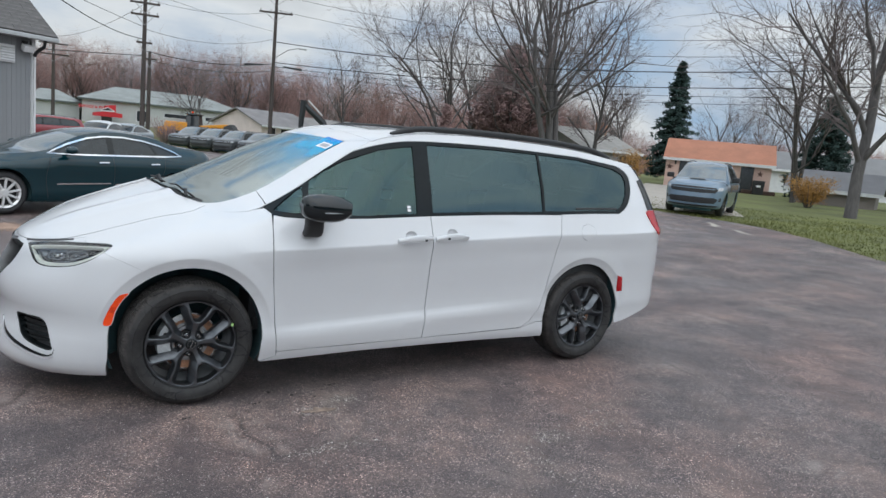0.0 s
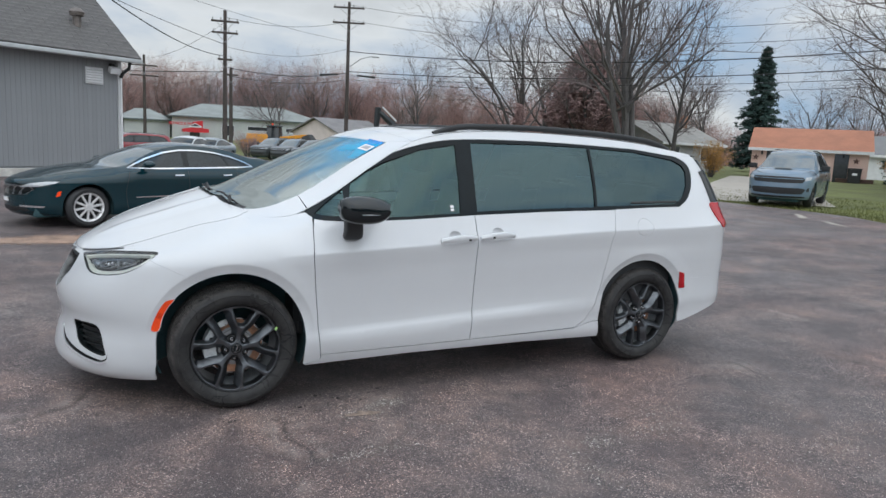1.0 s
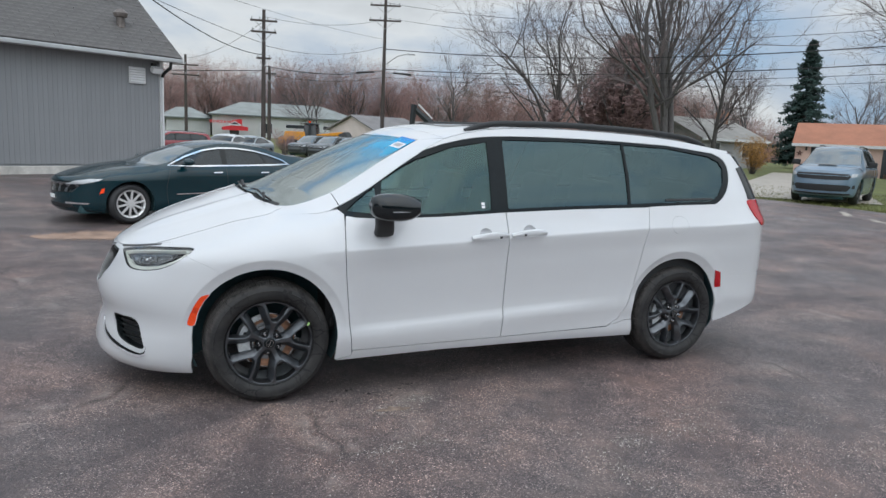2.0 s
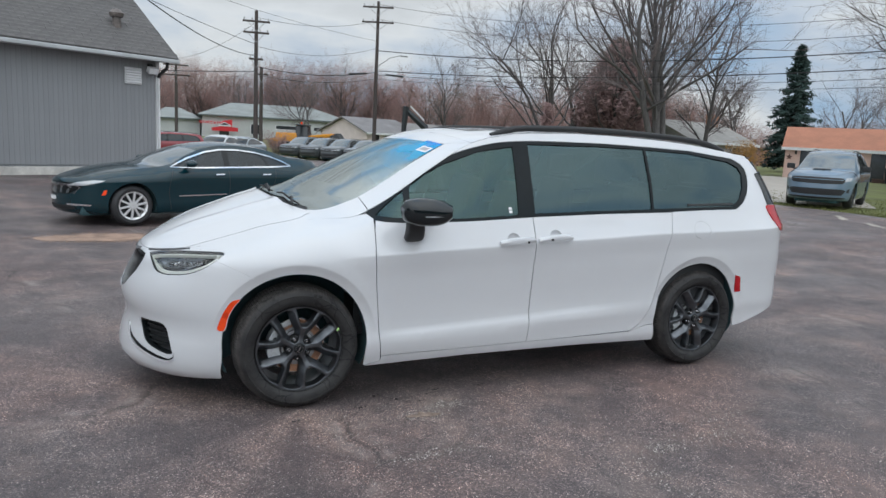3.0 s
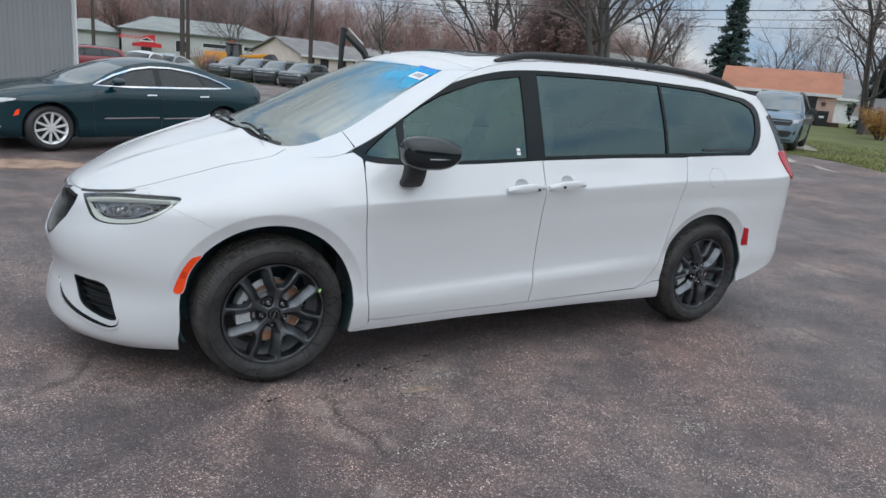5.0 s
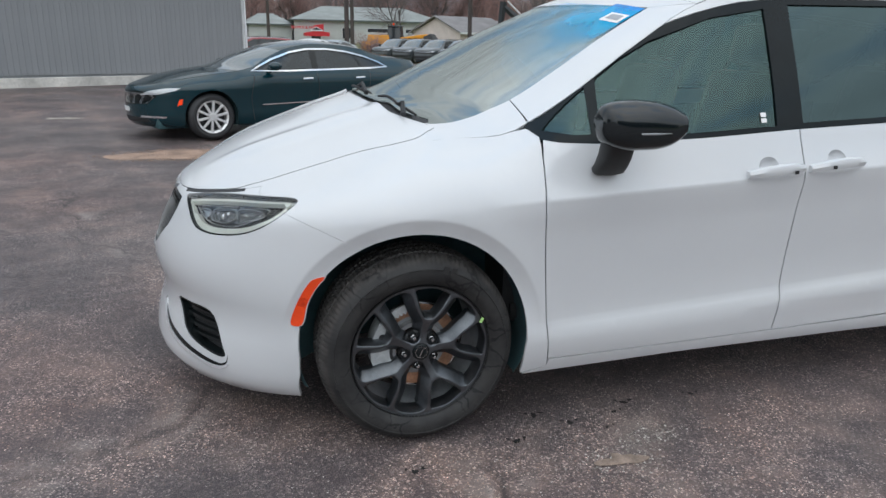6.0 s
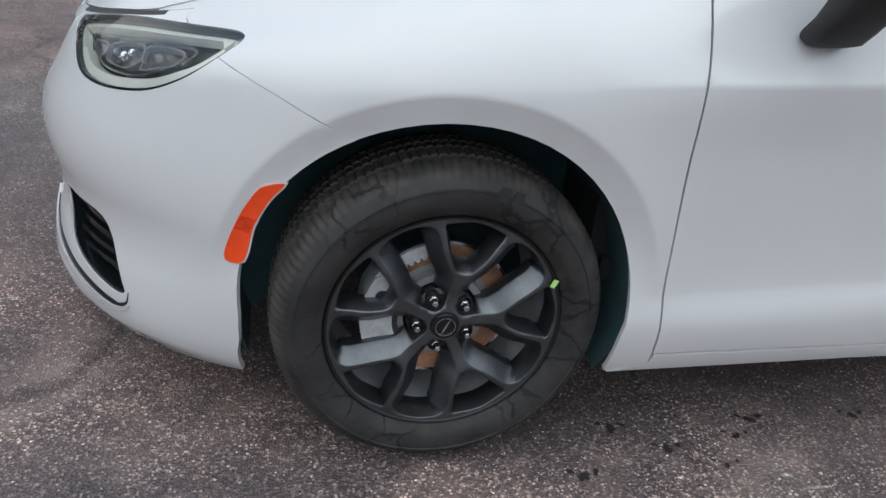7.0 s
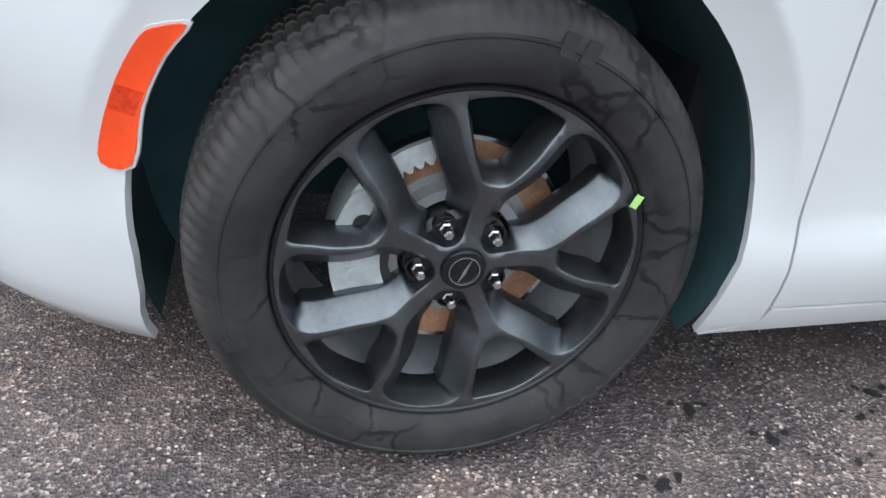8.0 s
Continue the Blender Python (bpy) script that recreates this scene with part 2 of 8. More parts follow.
def cut_sheet(outline, holes, step, lines=()):
    """Triangles that fill an outline but for its holes, with even inner points."""
    outline, holes = dense(outline, step), [dense(h, step) for h in holes]
    pts, edges = [], []
    for loop in [outline] + holes:
        k = len(pts)
        pts += loop
        edges += [(k + i, k + (i + 1) % len(loop)) for i in range(len(loop))]
    for path in lines:
        path = np.array(path)
        ok = inside(path, outline)
        for h in holes:
            ok &= ~inside(path, h)
        rim = np.array(outline + [p for h in holes for p in h])
        ok &= np.array([np.min(np.sum((rim - g) ** 2, 1)) > (0.08 * step) ** 2 for g in path])
        k, last = len(pts), None
        for p, o in zip(path, ok):
            if o:
                pts.append(tuple(p))
                if last is not None:
                    edges.append((last, len(pts) - 1))
            last = len(pts) - 1 if o else None
    lo, hi = np.min(outline, 0), np.max(outline, 0)
    gx, gz = np.meshgrid(np.arange(lo[0] + step / 2, hi[0], step), np.arange(lo[1] + step / 2, hi[1], step))
    grid = np.stack([gx.ravel(), gz.ravel()], 1)
    if len(grid):
        ok = inside(grid, outline)
        for h in holes:
            ok &= ~inside(grid, h)
        rim = np.array(pts)
        ok &= np.array([np.min(np.sum((rim - g) ** 2, 1)) > (0.35 * step) ** 2 for g in grid])
        pts = pts + [tuple(g) for g in grid[ok]]
    vs, _, fs, *_ = delaunay_2d_cdt([Vector(p) for p in pts], edges, [], 0, 1e-6)
    vs = np.array([tuple(v) for v in vs])
    mid = np.array([vs[list(f)].mean(0) for f in fs])
    ok = inside(mid, outline)
    for h in holes:
        ok &= ~inside(mid, h)
    return vs, [tuple(f) for f, o in zip(fs, ok) if o]


def skin(name, place, normal, outline, mat, parent=None, holes=(), off=0.0, thick=0.012, step=0.045, label="", flip=False, lines=()):
    """A panel of a curved body: an outline in the surface's own two measures, with folded edges."""
    vs, fs = cut_sheet(outline, list(holes), step, lines)
    used = sorted({i for f in fs for i in f})
    at = {i: k for k, i in enumerate(used)}
    vs = vs[used]
    n = normal(vs[:, 0], vs[:, 1])
    p = place(vs[:, 0], vs[:, 1]) + n * off
    faces = [tuple(at[i] for i in f) for f in fs]
    seen = {}
    for f in faces:
        for i in range(3):
            e = (f[i], f[(i + 1) % 3])
            seen[tuple(sorted(e))] = None if tuple(sorted(e)) in seen else e
    p, n = list(p), list(n)
    for e in [e for e in seen.values() if e]:
        k = len(p)
        a, b = e
        t = p[b] - p[a]
        for q in (p[a], p[b], p[b] - n[b] * thick, p[a] - n[a] * thick):
            p.append(q)
        side = np.cross(t, n[a])
        side = side / max(np.linalg.norm(side), 1e-9)
        n += [side] * 4
        faces.append((k + 1, k, k + 3, k + 2))
    if flip:
        p = [np.array((q[0], -q[1], q[2])) for q in p]
        n = [np.array((q[0], -q[1], q[2])) for q in n]
        faces = [f[::-1] for f in faces]
    ob = mesh_object(name, p, faces, mat, parent, label, normals=n)
    return ob
# ---- the minivan's body surface: x rearwards, w sideways from its middle plane, z up ----
VAN_Y = 0.95
XC, XR, LF, LR = 0.10, 3.35, 1.50, 1.30
FRONT_ARCH, REAR_ARCH = (-0.015, 0.41, 0.423), (3.065, 0.41, 0.405)


def table(pairs):
    xs, ys = np.array(pairs[0::2], float), np.array(pairs[1::2], float)
    slopes = np.gradient(ys, xs)

    def f(x):
        x = np.clip(np.asarray(x, float), xs[0], xs[-1])
        i = np.clip(np.searchsorted(xs, x) - 1, 0, len(xs) - 2)
        h = xs[i + 1] - xs[i]
        t = (x - xs[i]) / h
        return ((2 * t**3 - 3 * t**2 + 1) * ys[i] + (t**3 - 2 * t**2 + t) * h * slopes[i]
                + (-2 * t**3 + 3 * t**2) * ys[i + 1] + (t**3 - t**2) * h * slopes[i + 1])
    return f


def smooth(a, b, x):
    t = np.clip((np.asarray(x, float) - a) / (b - a), 0, 1)
    return t * t * (3 - 2 * t)


nose_x = table([0.14, -0.87, 0.18, -0.95, 0.24, -0.985, 0.31, -0.982, 0.38, -0.965, 0.45, -0.944, 0.51, -0.945, 0.57, -0.963, 0.63, -0.970, 0.70, -0.955, 0.78, -0.915, 0.87, -0.86, 0.95, -0.77, 1.1, -0.55])
tail_x = table([0.2, 4.02, 0.35, 4.10, 0.6, 4.125, 0.9, 4.105, 1.1, 4.08, 1.3, 4.08, 1.62, 4.03, 1.75, 3.98])
side_w = table([0.14, 0.87, 0.18, 0.91, 0.24, 0.95, 0.30, 0.976, 0.35, 0.9905, 0.392, 0.993, 0.425, 0.9835, 0.448, 0.9755, 0.470, 0.9735, 0.53, 0.9735, 0.7, 0.984, 0.85, 0.994, 1.0, 1.000])
plain_w = table([0.14, 0.87, 0.18, 0.91, 0.24, 0.95, 0.30, 0.970, 0.36, 0.977, 0.5, 0.979, 0.7, 0.985, 0.85, 0.994, 1.0, 1.000])
front_w = table([0.14, 0.87, 0.18, 0.915, 0.24, 0.95, 0.35, 0.975, 0.5, 0.985, 0.7, 0.992, 0.85, 1.0, 1.0, 1.006])
edge_z = table([-1.4, 0.886, -1.04, 0.893, -0.86, 0.913, -0.72, 0.931, -0.6, 0.955, -0.42, 1.005, -0.2, 1.075, 0.05, 1.13, 0.4, 1.168, 0.6, 1.27, 0.9, 1.47, 1.2, 1.64, 1.45, 1.70, 1.9, 1.735, 2.6, 1.735, 3.2, 1.705, 3.8, 1.64, 4.65, 1.60])
edge_w = table([-1.4, 0.75, -0.3, 0.80, 0.0, 0.80, 0.4, 0.775, 0.8, 0.735, 1.2, 0.69, 1.6, 0.665, 2.6, 0.66, 3.3, 0.64, 4.65, 0.58])


def flank_line(x):
    """The height of the crease along the doors, rising rearwards."""
    return 0.914 + 0.053 * x - 0.022 * smooth(2.5, 3.5, x)


def half_width(x, z):
    """Half the body's width at a place along its side."""
    x, z = np.asarray(x, float), np.asarray(z, float)
    ez, ew = edge_z(x), edge_w(x)
    k = np.clip((z - 0.86) / np.maximum(ez - 0.86, 0.03), 0, 1.3)
    fender = front_w(np.minimum(z, 0.92)) - (1.0 - ew) * k**2.3
    belt = 0.962 - 0.05 * smooth(1.3, 0.4, x) - 0.05 * smooth(2.6, 4.0, x)
    line = flank_line(x)
    zr = z - 0.050 * np.clip(x - 0.4, 0, 2.3) * smooth(0.27, 0.42, z) * smooth(0.88, 0.62, z)
    fade = 0.75 * smooth(1.9, 2.6, x)
    low = side_w(np.minimum(zr, line)) * (1 - fade) + plain_w(np.minimum(zr, line)) * fade + 0.014 * smooth(0.16, 0.0, line - z)
    bz = 1.13 + 0.10 * smooth(2.0, 3.5, x)
    up = np.clip((z - line) / (bz - line), 0, 1)
    top_w = side_w(line) + 0.014
    body = np.where(z < line, low, top_w + (belt - top_w) * up**0.95)
    g = np.clip((z - bz) / np.maximum(ez - bz, 0.05), 0, 1.3)
    body = np.where(z < bz, body, belt - (belt - ew) * g**1.12)
    out = fender + (body - fender) * smooth(0.15, 0.7, x)
    return out


def arch_lip(x, z):
    """How far the wheel arches' lips stand in or out."""
    out = 0 * z
    for cx, cz, r in (FRONT_ARCH, REAR_ARCH):
        d = np.hypot(x - cx, z - cz)
        lip = np.clip((r + 0.058 - d) / 0.058, 0, 1) * smooth(0.40, 0.62, z)
        out = out - 0.024 * lip + 0.006 * smooth(r + 0.16, r + 0.05, d) * smooth(0.3, 0.6, z) * smooth(1.0, 0.85, z)
    return out


turn_a = np.linspace(0, np.pi / 2, 2400)
REAR_U, REAR_W = np.sin(turn_a) ** 0.4, np.cos(turn_a) ** 0.4
REAR_T = np.concatenate([[0], np.cumsum(np.hypot(np.diff(REAR_U) * 0.8, np.diff(REAR_W) * 0.95))])
REAR_T = REAR_T / REAR_T[-1]


def wrap(s, z, off=0.0):
    """The body's flank as a band wound round it: s runs from the nose's middle (XC - LF) along the side to the tail's middle (XR + LR)."""
    s, z = np.broadcast_arrays(np.asarray(s, float), np.asarray(z, float))
    front, n = np.clip((XC - s) / LF, 0, 1) * np.pi / 2, 2.2
    cf, sf = np.cos(front) ** (2 / n), np.sin(front) ** (2 / n)
    rear = np.clip((s - XR) / LR, 0, 1)
    cr, sr = np.interp(rear, REAR_T, REAR_W), np.interp(rear, REAR_T, REAR_U)
    x = np.where(s < XC, XC - (XC - nose_x(z)) * sf, np.where(s > XR, XR + (tail_x(z) - XR) * sr, s))
    w = half_width(np.clip(s, -1.4, 4.6), z) * cf * cr + arch_lip(x, z)
    return np.stack([x, w, z], -1)


def wrap_place(s, z):
    p = wrap(s, z)
    return p * np.array((1, -1, 1))


def wrap_turn(s, z):
    h = 0.004
    s, z = np.asarray(s, float), np.asarray(z, float)
    lo = XC - LF + h
    s = np.clip(s, lo, XR + LR - h)
    n = np.cross(wrap_place(s + h, z) - wrap_place(s - h, z), wrap_place(s, z + h) - wrap_place(s, z - h))
    return n / np.maximum(np.linalg.norm(n, axis=-1, keepdims=True), 1e-9)


def wrap_normal(s, z):
    """The flank's normal, eased into the upper surface's beside bonnet and windscreen."""
    n = wrap_turn(s, z)
    s, z = np.broadcast_arrays(np.asarray(s, float), np.asarray(z, float))
    ez = edge_z(s)
    f = (smooth(0.10, 0.0, ez - z) * smooth(1.3, 1.0, s) * smooth(-1.0, -0.7, s))[..., None]
    n = n * (1 - f) + edge_turn(s) * f
    return n / np.maximum(np.linalg.norm(n, axis=-1, keepdims=True), 1e-9)


def edge_turn(s):
    n = wrap_turn(s, edge_z(s) - 0.01) + top_turn(s, np.full(np.shape(s), 0.95))
    return n / np.maximum(np.linalg.norm(n, axis=-1, keepdims=True), 1e-9)


def nose_place(q, z):
    """The flank again, measured sideways from the nose's middle, both sides at once."""
    p = wrap_place(np.abs(q) + XC - LF, z)
    return p * np.stack([np.ones_like(q), np.where(q < 0, -1.0, 1.0), np.ones_like(q)], -1)


def nose_normal(q, z):
    n = wrap_normal(np.abs(q) + XC - LF, z)
    return n * np.stack([np.ones_like(q), np.where(q < 0, -1.0, 1.0), np.ones_like(q)], -1)


def tail_place(q, z):
    p = wrap_place(XR + LR - np.abs(q), z)
    return p * np.stack([np.ones_like(q), np.where(q < 0, 1.0, -1.0), np.ones_like(q)], -1)


def tail_normal(q, z):
    n = wrap_normal(XR + LR - np.abs(q), z)
    return n * np.stack([np.ones_like(q), np.where(q < 0, 1.0, -1.0), np.ones_like(q)], -1)


def s_of(x, z):
    """The measure along the flank at which it reaches x."""
    if x < XC:
        k = min(1, max(0, (XC - x) / (XC - float(nose_x(z)))))
        return XC - LF * math.asin(k ** 1.1) / (math.pi / 2)
    if x > XR:
        k = min(1, max(0, (x - XR) / (float(tail_x(z)) - XR)))
        return XR + LR * float(np.interp(k, REAR_U, REAR_T))
    return x


def on_side(points):
    return [(s_of(x, z), z) for x, z in points]


def arch(cx, cz, r, a0, a1, n=18):
    return [(cx + r * math.cos(radians(a0 + (a1 - a0) * i / n)), cz + r * math.sin(radians(a0 + (a1 - a0) * i / n))) for i in range(n + 1)]


crown = table([-1.4, 0.0, -1.1, 0.045, -0.9, 0.085, -0.7, 0.125, -0.4, 0.140, 0.0, 0.115, 0.4, 0.114, 0.5, 0.111, 0.8, 0.095, 1.2, 0.070, 1.6, 0.032, 3.3, 0.03, 4.65, 0.0])
shift = table([-1.4, 0.0, -0.6, 0.0, 0.0, -0.10, 0.4, -0.335, 0.5, -0.345, 1.2, -0.135, 1.6, 0.0, 4.65, 0.0])


def top_place(s, k):
    """Bonnet, windscreen and roof: s as along the flank, k from -1 to 1 across."""
    s, k = np.asarray(s, float), np.asarray(k, float)
    e = wrap(s, edge_z(s))
    up = np.maximum(0, 1 - k * k)
    ridge = 0.013 * np.exp(-(((np.abs(k) - 0.5) / 0.07) ** 2)) * smooth(-1.0, -0.6, s) * smooth(0.42, 0.25, s)
    ridge = ridge - 0.005 * smooth(0.5, 0.62, np.abs(k)) * smooth(-1.0, -0.6, s) * smooth(0.42, 0.25, s) * smooth(1.0, 0.85, np.abs(k))
    return np.stack([e[..., 0] + shift(s) * up, -k * e[..., 1], e[..., 2] + crown(s) * up ** 0.85 + ridge], -1)


def top_turn(s, k):
    h = 0.004
    s, k = np.asarray(s, float), np.clip(np.asarray(k, float), -0.99, 0.99)
    s = np.clip(s, XC - LF + 2 * h, XR + LR - 2 * h)
    n = np.cross(top_place(s, k + h) - top_place(s, k - h), top_place(s + h, k) - top_place(s - h, k))
    n = n / np.maximum(np.linalg.norm(n, axis=-1, keepdims=True), 1e-9)
    return n * np.where(n[..., 2:3] < 0, -1, 1)


def top_normal(s, k):
    """The upper surface's normal, eased into the flank's along its edges."""
    n = top_turn(s, k)
    s, k = np.broadcast_arrays(np.asarray(s, float), np.asarray(k, float))
    f = (smooth(0.80, 1.0, np.abs(k)) * smooth(1.3, 1.0, s) * smooth(-1.0, -0.7, s))[..., None]
    e = edge_turn(s) * np.stack([np.ones_like(k), np.where(k < 0, -1.0, 1.0), np.ones_like(k)], -1)
    n = n * (1 - f) + e * f
    return n / np.maximum(np.linalg.norm(n, axis=-1, keepdims=True), 1e-9)


CREASES = []
for cx, cz, r in (FRONT_ARCH, REAR_ARCH):
    for d in (0.052, 0.058, 0.064):
        CREASES.append(on_side(arch(cx, cz, r + d, 178, 2, 50)))
xs_line = np.linspace(0.3, 3.9, 110)
for d in (-0.012, 0.0, 0.006):
    CREASES.append([(s_of(x, 1.0), float(flank_line(x)) + d) for x in xs_line])
for z in (0.392, 0.425, 0.448, 0.460):
    CREASES.append([(x, z + 0.05 * max(0.0, x - 0.4)) for x in np.linspace(0.3, 2.72, 80)])
NOSE_CREASES = [[(s - (XC - LF), z) for s, z in c] for c in CREASES[:3]]
# ---- a car body of any size, by the same two surfaces: a band round it and a lid over it ----
class Body:
    def __init__(self, nose, tail, side, ez, ew, crown_, shift_, arches, belt, xc, xr, cabin, nn=2.3, mm=4.0):
        self.nose, self.tail, self.side, self.ez, self.ew = table(nose), table(tail), table(side), table(ez), table(ew)
        self.crown, self.shift, self.arches, self.belt = table(crown_), table(shift_), arches, belt
        self.xc, self.xr, self.lf, self.lr, self.cabin, self.nn, self.mm = xc, xr, 1.5, 1.3, cabin, nn, mm

    def half(self, x, z):
        ez, ew = self.ez(x), self.ew(x)
        bz, bw = self.belt
        full = self.side(np.minimum(z, bz))
        k = np.clip((z - bz + 0.22) / np.maximum(ez - bz + 0.22, 0.03), 0, 1.3)
        low = self.side(np.minimum(z, bz - 0.15)) - (self.side(bz - 0.15) - ew) * k**2.3
        g = np.clip((z - bz) / np.maximum(ez - bz, 0.05), 0, 1.3)
        up = np.where(z < bz, full - (self.side(bz) - bw) * smooth(bz - 0.12, bz, z), bw - (bw - ew) * g**1.1)
        a, b, c, d = self.cabin
        return low + (up - low) * smooth(a, b, x) * smooth(d, c, x)

    def wrap(self, s, z):
        s, z = np.broadcast_arrays(np.asarray(s, float), np.asarray(z, float))
        f, r = np.clip((self.xc - s) / self.lf, 0, 1) * np.pi / 2, np.clip((s - self.xr) / self.lr, 0, 1) * np.pi / 2
        x = np.where(s < self.xc, self.xc - (self.xc - self.nose(z)) * np.sin(f) ** (2 / self.nn),
                     np.where(s > self.xr, self.xr + (self.tail(z) - self.xr) * np.sin(r) ** (2 / self.mm), s))
        w = self.half(np.clip(s, self.xc - 1.5, self.xr + 1.3), z) * np.cos(f) ** (2 / self.nn) * np.cos(r) ** (2 / self.mm)
        return np.stack([x, -w, z], -1)

    def normal(self, s, z):
        h = 0.005
        s = np.clip(np.asarray(s, float), self.xc - self.lf + h, self.xr + self.lr - h)
        n = np.cross(self.wrap(s + h, z) - self.wrap(s - h, z), self.wrap(s, z + h) - self.wrap(s, z - h))
        return n / np.maximum(np.linalg.norm(n, axis=-1, keepdims=True), 1e-9)

    def nose_at(self, q, z):
        return self.wrap(np.abs(q) + self.xc - self.lf, z) * np.stack([np.ones_like(q), np.where(q < 0, -1.0, 1.0), np.ones_like(q)], -1)

    def nose_normal(self, q, z):
        return self.normal(np.abs(q) + self.xc - self.lf, z) * np.stack([np.ones_like(q), np.where(q < 0, -1.0, 1.0), np.ones_like(q)], -1)

    def s_of(self, x, z):
        if x < self.xc:
            k = min(1, max(0, (self.xc - x) / (self.xc - float(self.nose(z)))))
            return self.xc - self.lf * math.asin(k ** (self.nn / 2)) / (math.pi / 2)
        if x > self.xr:
            k = min(1, max(0, (x - self.xr) / (float(self.tail(z)) - self.xr)))
            return self.xr + self.lr * math.asin(k ** (self.mm / 2)) / (math.pi / 2)
        return x

    def at(self, pts):
        return [(self.s_of(x, z), z) for x, z in pts]

    def top(self, s, k):
        s, k = np.asarray(s, float), np.asarray(k, float)
        e = self.wrap(s, self.ez(s))
        up = 1 - k * k
        return np.stack([e[..., 0] + self.shift(s) * up, k * e[..., 1], e[..., 2] + self.crown(s) * up ** 0.85], -1)

    def panel(self, name, outline, mat, parent, holes=(), off=0.0, thick=0.012, step=0.09, sides=(False, True), label=""):
        return [skin(name, self.wrap, self.normal, outline, mat, parent, holes, off, thick, step, label, f) for f in sides]

    def front(self, name, outline, mat, parent, off=0.0, thick=0.02, step=0.08, label=""):
        """A panel across the nose, its outline given for one half, from the middle line round to it."""
        half = [(x, z) for x, z in outline]
        full = half + [(-q, z) for q, z in half[::-1] if q > 1e-6]
        return skin(name, self.nose_at, self.nose_normal, full, mat, parent, (), off, thick, step, label)

    def lid(self, name, s0, s1, mat, parent, ns=24, nk=21, k0=-1.0, k1=1.0, lift=0.0, label=""):
        S, K = np.meshgrid(np.linspace(s0, s1, ns), np.linspace(k0, k1, nk), indexing="ij")
        p = self.top(S, K).reshape(-1, 3) + np.array((0, 0, lift))
        fs = [(i * nk + j, i * nk + j + 1, (i + 1) * nk + j + 1, (i + 1) * nk + j) for i in range(ns - 1) for j in range(nk - 1)]
        return mesh_object(name, p, [f[::-1] for f in fs], mat, parent, label, smooth_shade=True)

    def rim_line(self, a, b, n=24):
        return [(a + (b - a) * i / n, float(self.ez(a + (b - a) * i / n)) - 0.003) for i in range(n + 1)]


def plain_wheel(parent, m, r, rim_r, width, mat, spokes, wide):
    """A road wheel with its tyre, rim and single spokes."""
    w = new("wheel")
    w.parent = parent
    w.matrix_local = m
    bm = bmesh.new()
    add_lathe(bm, [(rim_r, 0.004), (rim_r + 0.01, -0.012), ((r + rim_r) / 2, -0.018), (r - 0.03, -0.004), (r - 0.004, 0.03), (r, 0.06), (r, width - 0.05), (r - 0.02, width), (rim_r, width)], 48, True)
    part("tyre", bm, RUBBER, w, shade=True)
    bm = bmesh.new()
    add_lathe(bm, [(rim_r, -0.004), (rim_r + 0.004, 0.01), (rim_r - 0.012, 0.02), (rim_r - 0.02, 0.12), (rim_r - 0.03, 0.12), (rim_r - 0.028, 0.018)], 40, True)
    part("rim", bm, mat, w, shade=True)
    bm = bmesh.new()
    add_lathe(bm, [(0.01, 0.075), (rim_r - 0.03, 0.085), (rim_r - 0.03, 0.11), (0.01, 0.11)], 32)
    part("brake_disc", bm, MATT_BLACK, w)
    for i in range(spokes):
        bm = bmesh.new()
        add_box(bm, (wide, 0.03, rim_r - 0.05), pose(0, 0.016, 0.045), 0.006)
        s = part("spoke", bm, mat, w)
        s.matrix_local = pose(0, 0, 0, 0, 360 * i / spokes + 7, 0)
    bm = bmesh.new()
    add_lathe(bm, [(0.001, -0.006), (0.05, -0.004), (0.065, 0.01), (0.07, 0.05)], 24)
    part("hub", bm, mat, w, shade=True)
    return w


def dark_core(parent, length, width, z0, z1, x0):
    """Floor pan and wheel housings as one dark underbody."""
    bm = bmesh.new()
    add_box(bm, (length, width, z1 - z0), pose(x0 + length / 2, 0, z0), 0.05)
    return part("underbody", bm, LINER, parent)


def paint(name, color, vary=0.04):
    m = surface(name, color, 0.3, metal=0.0, vary=vary, scale=2, fine=400, coat=1.0, spec=0.25)
    m.node_tree.nodes["Principled BSDF"].inputs["Coat IOR"].default_value = 1.55
    return m
# ---- the white minivan ----
van = thing("minivan", "white minivan with gloss black wheels, mirrors and roof rails", "minivan", pose(0, VAN_Y, 0))


def flank(name, outline, mat, holes=(), off=0.0, label="", thick=0.012, step=0.05, gap=0.001, parent=None):
    """A panel on either side of the van."""
    out = []
    for flip in (False, True):
        o = shrink(outline, gap) if gap else outline
        out.append(skin(name, wrap_place, wrap_normal, o, mat, parent or van, holes, off, thick, step, label, flip, CREASES))
    return out


edge_line = lambda a, b, n=14: [(a + (b - a) * i / n, float(edge_z(a + (b - a) * i / n)) - 0.001) for i in range(n + 1)]
SEAM = [(-0.209, 0.785), (-0.28, 0.819), (-0.351, 0.852), (-0.409, 0.876), (-0.459, 0.897), (-0.50, 0.914), (-0.535, 0.935)]
SEAM_S = s_of(-0.535, 0.935)
LAMP = [(-1.062, 0.879), (-1.02, 0.886), (-0.90, 0.902), (-0.78, 0.915), (-0.66, 0.926), (-0.56, 0.935), (-0.49, 0.9405), (-0.458, 0.939), (-0.452, 0.928), (-0.482, 0.896), (-0.53, 0.851), (-0.60, 0.815), (-0.68, 0.797), (-0.775, 0.788), (-0.86, 0.793), (-0.915, 0.812), (-0.965, 0.838), (-1.02, 0.861)]
